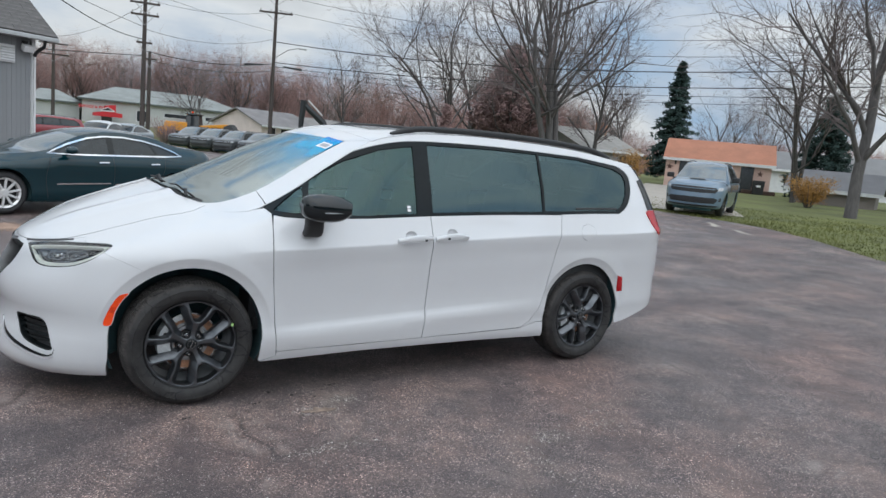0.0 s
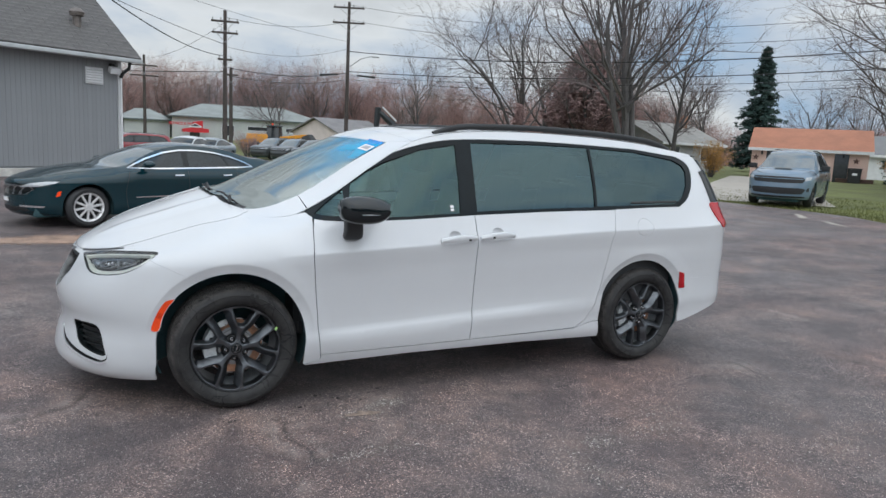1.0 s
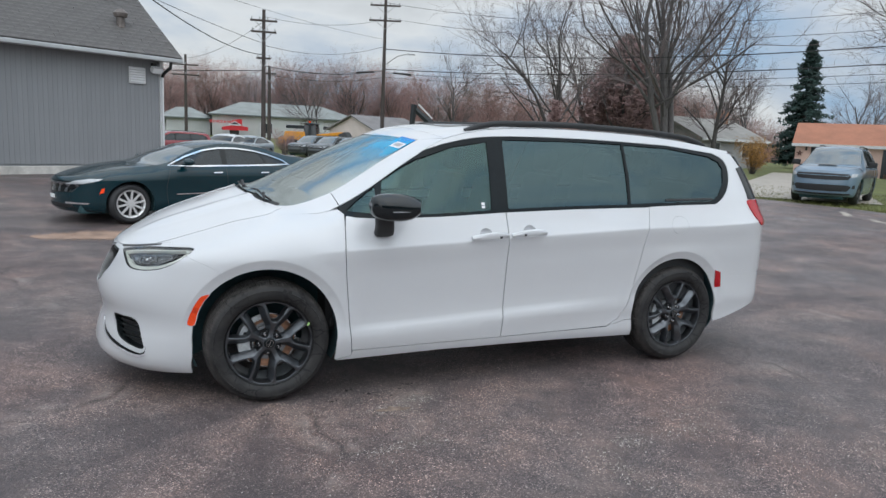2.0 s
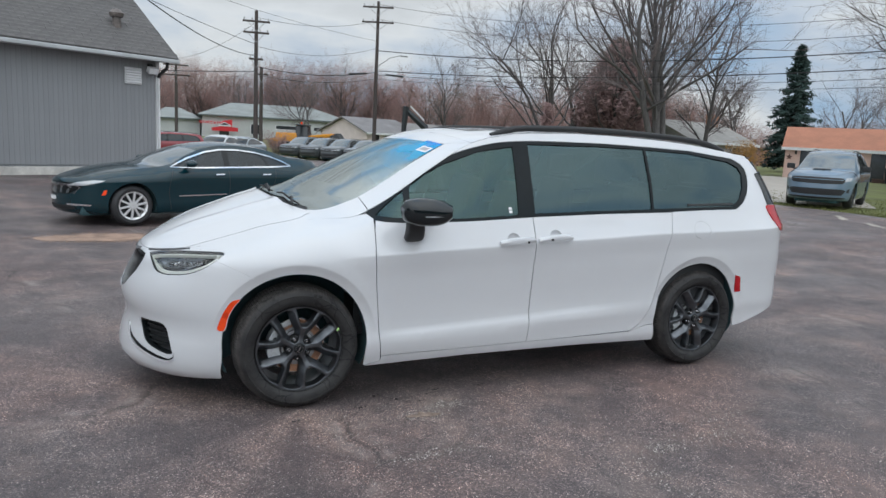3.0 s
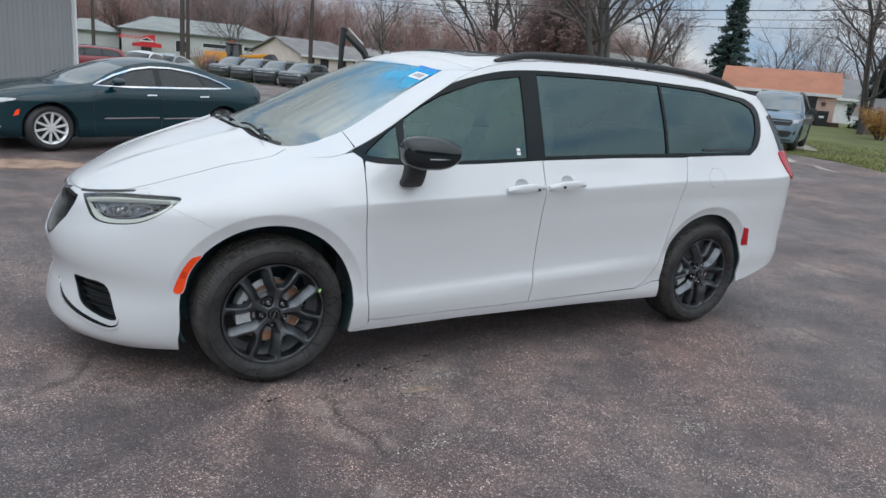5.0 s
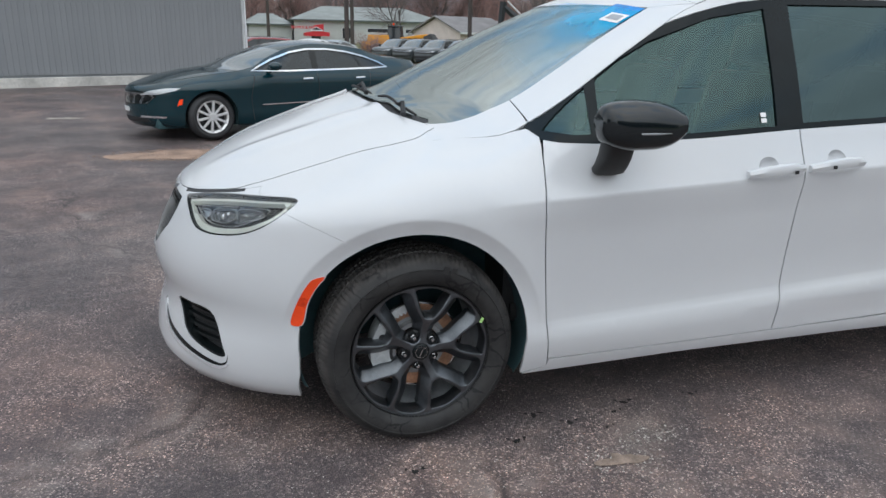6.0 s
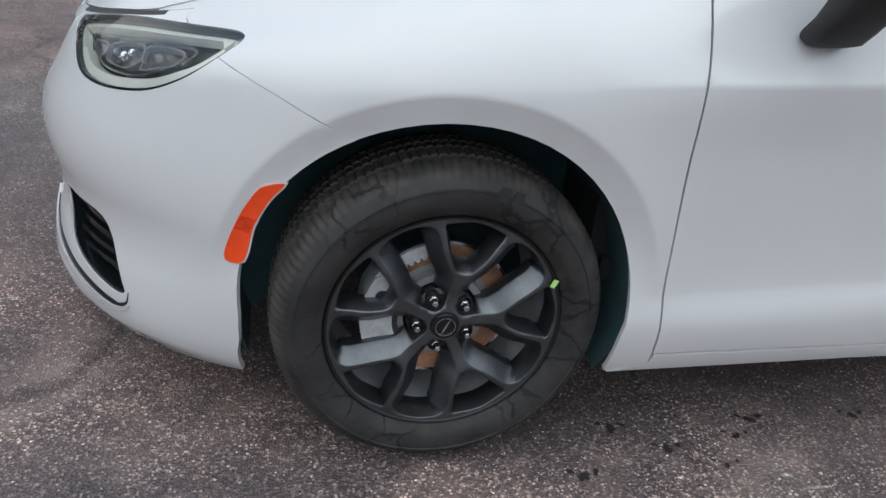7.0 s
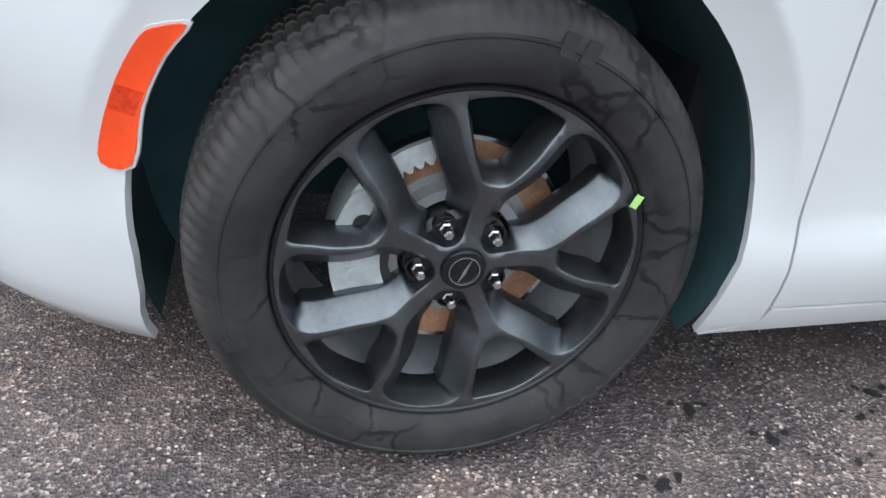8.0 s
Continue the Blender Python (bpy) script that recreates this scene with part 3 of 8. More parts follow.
GRILLE = [(-1.40, 0.872), (-1.2, 0.871), (-1.105, 0.868), (-1.085, 0.83), (-1.10, 0.76), (-1.17, 0.68), (-1.25, 0.635), (-1.40, 0.62)]
FOG = [(-1.0, 0.487), (-0.88, 0.496), (-0.765, 0.490), (-0.715, 0.425), (-0.672, 0.352), (-0.662, 0.328), (-0.70, 0.318), (-0.80, 0.336), (-0.89, 0.364), (-0.948, 0.412)]
to_q = lambda pts: [(s - (XC - LF), z) for s, z in pts]
both = lambda pts: pts + [(-q, z) for q, z in pts[::-1] if q > 1e-6]

# front bumper with holes for lamps, grille and fog lamp pockets
lower = on_side([(-0.432, 0.19), (-0.436, 0.3)] + arch(*FRONT_ARCH, 186, 117, 16)) + on_side(SEAM[1:])
top_edge = edge_line(SEAM_S, XC - LF, 24)
half = to_q([(XC - LF, 0.165), (-1.1, 0.162), (-0.8, 0.165)] + lower + top_edge)
half = half[:-1] + [(0.0, half[-1][1])]
right = [p for p in half if p[0] > 1e-6]
outline = right + [(0.0, half[-1][1])] + [(-q, z) for q, z in right[::-1]] + [(0.0, 0.165)]
lamp_q, fog_q = to_q(spline(LAMP, 3, True)), to_q(spline(FOG, 3, True))
g = to_q(GRILLE)
grille_q = [p for p in g if p[0] > 1e-6] + [(0, 0.62)] + [(-q, z) for q, z in [p for p in g if p[0] > 1e-6][::-1]] + [(0, 0.872)]
mirror_q = lambda pts: [(-q, z) for q, z in pts]
bumper = skin("front_bumper", nose_place, nose_normal, outline, WHITE, van, [lamp_q, mirror_q(lamp_q), fog_q, mirror_q(fog_q), grille_q], 0, 0.014, 0.045, lines=NOSE_CREASES + [mirror_q(c) for c in NOSE_CREASES])

# fenders, doors, sills, quarters
fender = on_side(SEAM[::-1]) + on_side(arch(*FRONT_ARCH, 117, -8, 22)) + [(0.40, 0.24), (0.507, 0.262), (0.502, 0.30), (0.480, 0.50), (0.457, 0.75), (0.442, 0.93), (0.454, 1.08), (0.463, 1.146), (0.437, 1.170)] + [(a, z + 0.0018) for a, z in edge_line(0.42, SEAM_S)[1:]]
flank("fender", fender, WHITE, [spline(LAMP, 3, True)])
CUPS = [[(x + 0.046 * math.cos(a), z + 0.036 * math.sin(a)) for a in [2 * math.pi * i / 24 for i in range(24)]] for x, z in ((1.394, 1.029), (1.725, 1.048))]
BELT = [(0.47, 1.138), (0.53, 1.13), (0.72, 1.124), (1.1, 1.14), (1.555, 1.166)]
flank("front_door", [(0.505, 0.30), (1.553, 0.312), (1.562, 0.61), (1.562, 0.964), (1.556, 1.166)] + BELT[-2::-1] + [(0.457, 1.08), (0.445, 0.93), (0.46, 0.75), (0.483, 0.50)], WHITE, [CUPS[0]])
flank("sliding_door", [(1.557, 0.312), (2.44, 0.326), (2.53, 0.375), (2.60, 0.48), (2.645, 0.63), (2.68, 0.80), (2.71, 0.995), (2.755, 1.204), (2.1, 1.187), (1.560, 1.166), (1.566, 0.964), (1.566, 0.61)], WHITE, [CUPS[1]])
flank("sill", [(0.41, 0.232), (1.1, 0.250), (2.0, 0.250), (2.68, 0.236), (2.672, 0.30), (2.665, 0.36), (2.60, 0.36), (2.50, 0.336), (2.44, 0.320), (1.5, 0.307), (0.51, 0.294), (0.505, 0.262)], WHITE)
DLO_REAR = [(3.415, 1.228), (3.53, 1.29), (3.63, 1.39), (3.69, 1.50), (3.675, 1.57), (3.58, 1.615)]
quarter = [(2.45, 0.3235), (2.50, 0.3385), (2.60, 0.3635), (2.662, 0.3635)] + on_side(arch(*REAR_ARCH, 186, 37.5, 20)) + on_side([(3.93, 0.6565), (3.955, 1.1), (3.93, 1.3), (3.86, 1.55), (3.82, 1.62), (3.62, 1.625)]) + on_side(spline(DLO_REAR, 4)[::-1]) + [(3.1, 1.222), (2.758, 1.208), (2.7128, 0.995), (2.6828, 0.80), (2.6478, 0.63), (2.6028, 0.48), (2.533, 0.373)]
FUEL = [(3.02 + 0.080 * math.cos(a), 1.075 + 0.066 * math.sin(a)) for a in [2 * math.pi * i / 28 for i in range(28)]]
flank("quarter_panel", quarter, WHITE, [FUEL])
flank("fuel_door", FUEL, WHITE, gap=0.0016)
rear_b = on_side([(3.93, 0.6572)] + arch(*REAR_ARCH, 37.6, -8, 10) + [(3.475, 0.30), (3.56, 0.315), (3.75, 0.37), (3.95, 0.43), (4.08, 0.45)])
rb = [(XR + LR - s, z) for s, z in rear_b]
skin("rear_bumper", tail_place, tail_normal, [(q, z) for q, z in rb] + [(-q, z) for q, z in rb[::-1]], WHITE, van, (), 0, 0.014, 0.06)
gate_s = s_of(3.95, 1.0)
gq = XR + LR - gate_s
skin("liftgate", tail_place, tail_normal, [(-gq, 0.68), (gq, 0.68), (gq, 1.20), (-gq, 1.20)], WHITE, van, (), 0, 0.014, 0.06)
skin("rear_window", tail_place, tail_normal, [(-gq - 0.05, 1.205), (gq + 0.05, 1.205), (gq + 0.1, 1.60), (-gq - 0.1, 1.60)], GLOSS_BLACK, van, (), -0.004, 0.01, 0.06)

# glass band
DLO_TOP = [(0.434, 1.176), (0.58, 1.287), (0.74, 1.397), (0.97, 1.527), (1.25, 1.620), (1.58, 1.667), (2.28, 1.679), (3.1, 1.660)]
dlo = on_side([(0.45, 1.150)] + BELT + [(2.1, 1.187), (2.755, 1.204), (3.1, 1.220)] + spline(DLO_REAR, 4) + spline(DLO_TOP, 4)[::-1])
G_SMALL = [(0.482, 1.168), (0.60, 1.255), (0.688, 1.318), (0.662, 1.158), (0.60, 1.156)]
G_FRONT = [(0.735, 1.352), (0.84, 1.425), (0.97, 1.494), (1.24, 1.586), (1.50, 1.628), (1.478, 1.40), (1.455, 1.180), (1.0, 1.155), (0.69, 1.148)]
G_SLIDE = [(1.625, 1.648), (2.20, 1.658), (2.640, 1.655), (2.612, 1.43), (2.578, 1.224), (2.0, 1.206), (1.582, 1.190), (1.602, 1.42)]
G_REAR = [(2.66, 1.652), (3.1, 1.640), (3.52, 1.590), (3.615, 1.55), (3.63, 1.50), (3.57, 1.39), (3.48, 1.30), (3.38, 1.250), (3.0, 1.240), (2.60, 1.228), (2.635, 1.43)]
panes = [on_side(p) for p in (G_SMALL, G_FRONT, G_SLIDE, G_REAR)]
SURROUND = surface("black_window_surround", (0.006, 0.010, 0.012), 0.16, vary=0.2, spec=0.16)
flank("window_surround", dlo, SURROUND, panes, -0.003)
for name, pane, mat in zip(("quarterlight", "front_door_window", "sliding_door_window", "rear_side_window"), panes, (CLEAR, CLEAR, TINTED, TINTED)):
    for ob in flank(name, pane, mat, (), -0.010, thick=0.004, gap=-0.006):
        ob.visible_shadow = False
cant = spline(DLO_TOP, 4) + on_side(spline(DLO_REAR, 4)[::-1])[:3] + on_side([(3.66, 1.622), (3.80, 1.62)])
cant = cant + edge_line(s_of(3.80, 1.62), 0.425, 40)
flank("cant_rail", cant, WHITE)


def top_sheet(name, s0, s1, mat, ns, nk, k0=-1.0, k1=1.0, off=0.0, label="", parent=None):
    S, K = np.meshgrid(np.linspace(s0, s1, ns), np.linspace(k0, k1, nk), indexing="ij")
    n = top_normal(S, K).reshape(-1, 3)
    p = top_place(S, K).reshape(-1, 3) + n * off
    faces = [(i * nk + j, i * nk + j + 1, (i + 1) * nk + j + 1, (i + 1) * nk + j) for i in range(ns - 1) for j in range(nk - 1)]
    return mesh_object(name, p, faces, mat, parent or van, label, normals=n)


# bonnet, the fenders' tops beside it, windscreen pillars, cowl and windscreen: (along, across) on the upper surface
HOOD_SIDE = spline([(-0.745, 0.999), (-0.66, 0.975), (-0.46, 0.938), (-0.26, 0.932), (-0.10, 0.955), (0.0, 0.961), (0.05, 0.950), (0.10, 0.920), (0.15, 0.886)], 5)
HOOD_REAR = spline([(0.152, 0.875), (0.140, 0.82), (0.105, 0.73), (0.072, 0.62), (0.045, 0.48), (0.028, 0.32), (0.018, 0.15), (0.015, 0.0)], 4)
GLASS_SIDE = spline([(0.150, 0.815), (0.175, 0.833), (0.245, 0.832), (0.34, 0.826), (0.44, 0.838), (0.52, 0.853), (0.65, 0.851), (0.80, 0.848), (0.93, 0.838), (1.03, 0.831), (1.10, 0.827)], 4)
mirrored = lambda pts: [(s, -k) for s, k in pts[::-1]]
nose_end = XC - LF + 0.02
flat_sheet = lambda name, outline, mat, off=0.0, thick=0.010, step=0.06, label="", flip=False: skin(name, lambda k, s: top_place(s, k), lambda k, s: top_normal(s, k), [(k, s) for s, k in outline], mat, van, (), off, thick, step, label, flip)
lead = [(nose_end + (-0.745 - nose_end) * i / 10, 0.999) for i in range(10)]
hood = [(nose_end, 0.0)] + lead + shrink(HOOD_SIDE + HOOD_REAR + [(-0.745, 0.0)], 0.003)[1:-2]
flat_sheet("bonnet", hood + [(0.013, 0.0)] + mirrored(hood)[:-1], WHITE, 0.001, step=0.045)
SEAM_AT = next(i for i, q in enumerate(GLASS_SIDE) if q[0] > 0.515)
front_piece = [(-0.735 + 1.185 * i / 20, 1.001 + 0.008 * float(smooth(0.15, 0.38, -0.735 + 1.185 * i / 20))) for i in range(21)] + GLASS_SIDE[:SEAM_AT + 1][::-1] + HOOD_SIDE[::-1][:-1]
pillar_piece = [(0.458 + 0.732 * i / 14, 1.001 + 0.008 * float(smooth(0.75, 0.5, 0.458 + 0.732 * i / 14))) for i in range(15)] + [(s + 0.003, k) for s, k in GLASS_SIDE[SEAM_AT:]][::-1]
for flip in (False, True):
    flat_sheet("fender_top", front_piece, WHITE, -0.0006, flip=flip)
    flat_sheet("windscreen_pillar", pillar_piece, WHITE, -0.0006, flip=flip)
low = [(s + 0.075, k * 0.93) for s, k in HOOD_REAR[1:]]
cowl = HOOD_REAR[4:] + mirrored(HOOD_REAR[4:])[1:] + [(s, -k) for s, k in low[4:]] + low[4:][::-1][1:]
flat_sheet("cowl", cowl, MATT_BLACK, -0.014)
glass_edge = [(0.085, 0.0)] + low[::-1][1:-3] + GLASS_SIDE[2:] + [(1.072, 0.55), (1.052, 0.25), (1.047, 0.0)]
pane = flat_sheet("windscreen", glass_edge + mirrored(glass_edge)[1:-1], SCREEN, -0.004, 0.005)
pane.visible_shadow = False
header = [(1.101, 0.827), (1.073, 0.55), (1.053, 0.25), (1.048, 0.0)]
flat_sheet("roof_header", header + mirrored(header)[1:] + [(1.193, -0.999), (1.193, -0.5), (1.193, 0.0), (1.193, 0.5), (1.193, 0.999)], WHITE, thick=0.02)
flat_sheet("windscreen_seal", HOOD_REAR[1:8] + [(s, k) for s, k in low[1:8][::-1]], MATT_BLACK, -0.006)
flat_sheet("windscreen_seal", mirrored(HOOD_REAR[1:8]) + [(s, -k) for s, k in low[1:8]], MATT_BLACK, -0.006)
top_sheet("roof", 1.195, s_of(3.80, 1.62), WHITE, 50, 31)
top_sheet("roof_spoiler", s_of(3.80, 1.62), XR + LR - 0.02, WHITE, 16, 31, off=-0.003)
top_sheet("sunroof", 1.35, 2.2, GLOSS_BLACK, 16, 17, -0.62, 0.62, 0.003)
# head lamps: dark bowl, black edge, pale light guide, bright reflectors, clear lens
gap_s = np.linspace(-1.10, -0.70, 22)
for flip in (False, True):
    skin("bonnet_gap", wrap_place, wrap_normal, [(a, float(edge_z(a)) - 0.0005) for a in gap_s] + [(a, float(edge_z(a)) - 0.0060) for a in gap_s[::-1]], MATT_BLACK, van, (), 0.0004, 0.003, 0.02, "dark shut gap under the bonnet's edge", flip)
GUIDE = surface("milky_light_guide", (0.86, 0.88, 0.80), 0.25, vary=0.06, coat=0.6)
BOWL = surface("lamp_bowl", (0.13, 0.14, 0.15), 0.25, metal=0.5, vary=0.2)
FACET = surface("faceted_reflector", (0.42, 0.44, 0.46), 0.18, metal=0.9, vary=0.75, scale=26, fine=70, relief=0.004)
lamp_s = spline(LAMP, 3, True)
PALE_BOWL = surface("pale_lamp_bowl", (0.42, 0.46, 0.50), 0.3, metal=0.3, vary=0.15, scale=30, coat=0.5)
for flip in (False, True):
    lamp = skin("head_lamp", wrap_place, wrap_normal, shrink(lamp_s, -0.004), BOWL, van, (), -0.055, 0.004, 0.04, "headlamp with pale light guide under a clear lens", flip)
    skin("lamp_edge", wrap_place, wrap_normal, shrink(lamp_s, -0.002), GLOSS_BLACK, lamp, [shrink(lamp_s, 0.006)], -0.004, 0.05, 0.04, "", flip)
    far, near = shrink(lamp_s, 0.026), shrink(lamp_s, 0.0105)
    low = [far[i] if 18 <= i <= 46 else near[i] for i in range(len(lamp_s))]
    skin("light_guide", wrap_place, wrap_normal, shrink(lamp_s, 0.006), GUIDE, lamp, [low], -0.014, 0.02, 0.02, "", flip)
    bezel = spline([(-0.97, 0.878), (-0.80, 0.898), (-0.64, 0.914), (-0.575, 0.914), (-0.565, 0.902), (-0.61, 0.862), (-0.66, 0.836), (-0.72, 0.824), (-0.80, 0.822), (-0.86, 0.832), (-0.93, 0.856)], 4, True)
    skin("bezel", wrap_place, wrap_normal, bezel, STEEL, lamp, [shrink(bezel, 0.004)], -0.024, 0.022, 0.03, "thin bright bezel", flip)
    blocks = [[(-0.97, 0.870), (-0.895, 0.881), (-0.872, 0.872), (-0.868, 0.848), (-0.90, 0.838), (-0.945, 0.850)], [(-0.862, 0.884), (-0.74, 0.900), (-0.715, 0.868), (-0.745, 0.838), (-0.82, 0.834), (-0.855, 0.845)], [(-0.725, 0.900), (-0.62, 0.910), (-0.60, 0.896), (-0.64, 0.860), (-0.70, 0.842), (-0.705, 0.866)]]
    for b, face in zip(blocks, (PALE_BOWL, FACET, FACET)):
        ring = spline(b, 3, True)
        skin("facet", wrap_place, wrap_normal, shrink(ring, 0.002), face, lamp, (), -0.042, 0.004, 0.012, "", flip)
        skin("reflector", wrap_place, wrap_normal, ring, IRON, lamp, [shrink(ring, 0.003)], -0.032, 0.02, 0.03, "", flip)
    for k_, (s, z, r) in enumerate(((-0.815, 0.872, 0.013), (-0.785, 0.872, 0.012), (-0.80, 0.852, 0.011), (-0.765, 0.884, 0.010), (-0.665, 0.888, 0.013))):
        bm = bmesh.new()
        bmesh.ops.create_uvsphere(bm, u_segments=10, v_segments=7, radius=r)
        o = part("projector", bm, CHROME if k_ % 2 else LENS, lamp, shade=k_ % 2 == 0)
        q = (wrap_place(np.array([s]), np.array([z])) - 0.036 * wrap_normal(np.array([s]), np.array([z])))[0]
        o.location = (q[0], -q[1] if flip else q[1], q[2])
    skin("lens", wrap_place, wrap_normal, shrink(lamp_s, 0.001), LENS, lamp, (), -0.001, 0.003, 0.04, "", flip).visible_shadow = False

# grille: recessed black backing, studded mesh, rim and badge
skin("grille_backing", nose_place, nose_normal, shrink(grille_q, -0.01), MATT_BLACK, van, (), -0.045, 0.004, 0.05)
gv, gf = [], []
gset = np.array(shrink(grille_q, 0.012))
for i in range(-24, 25):
    for j in range(24):
        q, z = i * 0.0165, 0.63 + j * 0.0125
        q += 0.00825 * (j % 2)
        if not inside(np.array([[q, z]]), [tuple(t) for t in gset])[0]:
            continue
        quad = np.array([(q - 0.0068, z), (q, z - 0.0085), (q + 0.0068, z), (q, z + 0.0085)])
        k = len(gv)
        base, nn = nose_place(quad[:, 0], quad[:, 1]), nose_normal(quad[:, 0], quad[:, 1])
        gv += list(base - nn * 0.03) + list(base - nn * 0.012 + (base.mean(0) - base) * 0.55)
        gf += [(k + 4, k + 5, k + 6, k + 7)] + [(k + a, k + (a + 1) % 4, k + 4 + (a + 1) % 4, k + 4 + a) for a in range(4)]
GRILLE_METAL = surface("dark_chrome", (0.16, 0.165, 0.17), 0.22, metal=0.9, vary=0.2)
tagged(mesh_object("grille_mesh", gv, gf, GRILLE_METAL, van, "dark studded grille mesh"), kind="stuff")
skin("grille_rim", nose_place, nose_normal, shrink(grille_q, 0.001), GLOSS_BLACK, van, [shrink(grille_q, 0.012)], -0.006, 0.04, 0.04)
wing = [(0.0, 0.868), (0.07, 0.874), (0.15, 0.884), (0.15, 0.876), (0.07, 0.858), (0.0, 0.852), (-0.07, 0.858), (-0.15, 0.876), (-0.15, 0.884), (-0.07, 0.874)]
skin("badge", nose_place, nose_normal, wing, CHROME, van, (), 0.002, 0.012, 0.03, "winged chrome badge")

SATIN = surface("satin_chrome_strip", (0.80, 0.81, 0.83), 0.32, metal=0.55, vary=0.06)
# fog lamp pockets, their slats, and the bright line beneath
for flip in (False, True):
    pocket = skin("fog_pocket", wrap_place, wrap_normal, shrink(spline(FOG, 3, True), -0.006), MATT_BLACK, van, (), -0.045, 0.004, 0.04, "black ribbed fog lamp pocket", flip)
    skin("pocket_rim", wrap_place, wrap_normal, spline(FOG, 3, True), GLOSS_BLACK, pocket, [shrink(spline(FOG, 3, True), 0.010)], -0.004, 0.045, 0.03, "", flip)
    for z0 in (0.375, 0.405, 0.435, 0.462):
        a = -0.955 + max(0, 0.42 - z0) * 0.9
        bar = [(a, z0 - 0.006), (-0.70 - (z0 - 0.37) * 0.2, z0 - 0.010), (-0.70 - (z0 - 0.37) * 0.2, z0 + 0.002), (a, z0 + 0.006)]
        skin("slat", wrap_place, wrap_normal, bar, GLOSS_BLACK, pocket, (), -0.022, 0.02, 0.04, "", flip)
    loop = spline([(-1.16, 0.432), (-1.115, 0.392), (-1.06, 0.360), (-0.99, 0.336), (-0.92, 0.318), (-0.83, 0.300), (-0.75, 0.288), (-0.69, 0.286), (-0.655, 0.300), (-0.648, 0.328)], 5)
    wide = [0.004 + 0.012 * math.sin(math.pi * min(1.0, 1.25 * i / (len(loop) - 1))) ** 0.7 if i < 0.8 * len(loop) else 0.006 for i in range(len(loop))]
    skin("lip_gap", wrap_place, wrap_normal, [(a, z - 0.004) for a, z in loop] + [(a, z + w) for (a, z), w in zip(loop[::-1], wide[::-1])], GLOSS_BLACK, van, (), 0.0020, 0.006, 0.02, "thin black recess above the bumper lip", flip)
    rim_line = spline([(-1.15, 0.425), (-1.06, 0.349), (-0.92, 0.307), (-0.75, 0.277), (-0.685, 0.274), (-0.645, 0.294)], 6)
    skin("bright_line", wrap_place, wrap_normal, [(a, z - 0.004) for a, z in rim_line] + [(a + 0.002, z + 0.006) for a, z in rim_line[::-1]], SATIN, van, (), 0.005, 0.010, 0.03, "thin chrome line", flip)

# amber side markers
REFLEX = surface("ribbed_amber", (0.95, 0.050, 0.004), 0.2, vary=0.3, scale=120, fine=300, relief=0.002, coat=0.6)
MARK = [(-0.458, 0.499), (-0.450, 0.547), (-0.423, 0.614), (-0.392, 0.664), (-0.372, 0.677), (-0.338, 0.681), (-0.368, 0.642), (-0.400, 0.577), (-0.420, 0.500)]
mark_line = spline(MARK, 3, True)
for flip in (False, True):
    mk = skin("side_marker", wrap_place, wrap_normal, on_side(mark_line), AMBER, van, (), 0.004, 0.012, 0.03, "amber side marker reflector", flip)
    skin("reflex_patch", wrap_place, wrap_normal, on_side([(-0.437, 0.576), (-0.424, 0.608), (-0.394, 0.598), (-0.408, 0.566)]), REFLEX, mk, (), 0.0055, 0.004, 0.02, "ribbed reflex patch", flip)
    skin("marker_edge", wrap_place, wrap_normal, on_side(spline(shrink(MARK, -0.003), 3, True)), WHITE, mk, (), 0.0012, 0.004, 0.03, "", flip)
    skin("rear_marker", wrap_place, wrap_normal, on_side([(3.455, 0.575), (3.50, 0.58), (3.485, 0.70), (3.425, 0.715), (3.44, 0.65)]), RED, van, (), 0.004, 0.010, 0.03, "red rear side reflector", flip)
    tl = spline([(3.775, 1.250), (3.87, 1.256), (3.955, 1.248), (3.97, 1.16), (3.945, 1.08), (3.90, 1.062), (3.845, 1.085), (3.795, 1.165)], 4, True)
    skin("tail_lamp", wrap_place, wrap_normal, on_side(tl), RED, van, (), 0.008, 0.02, 0.03, "red wraparound tail lamp", flip)
    tb = [(3.80, 1.50), (3.80, 1.262), (3.97, 1.262), (3.93, 1.52)]
    skin("pillar_trim", wrap_place, wrap_normal, on_side(tb), GLOSS_BLACK, van, (), 0.004, 0.012, 0.05, "", flip)

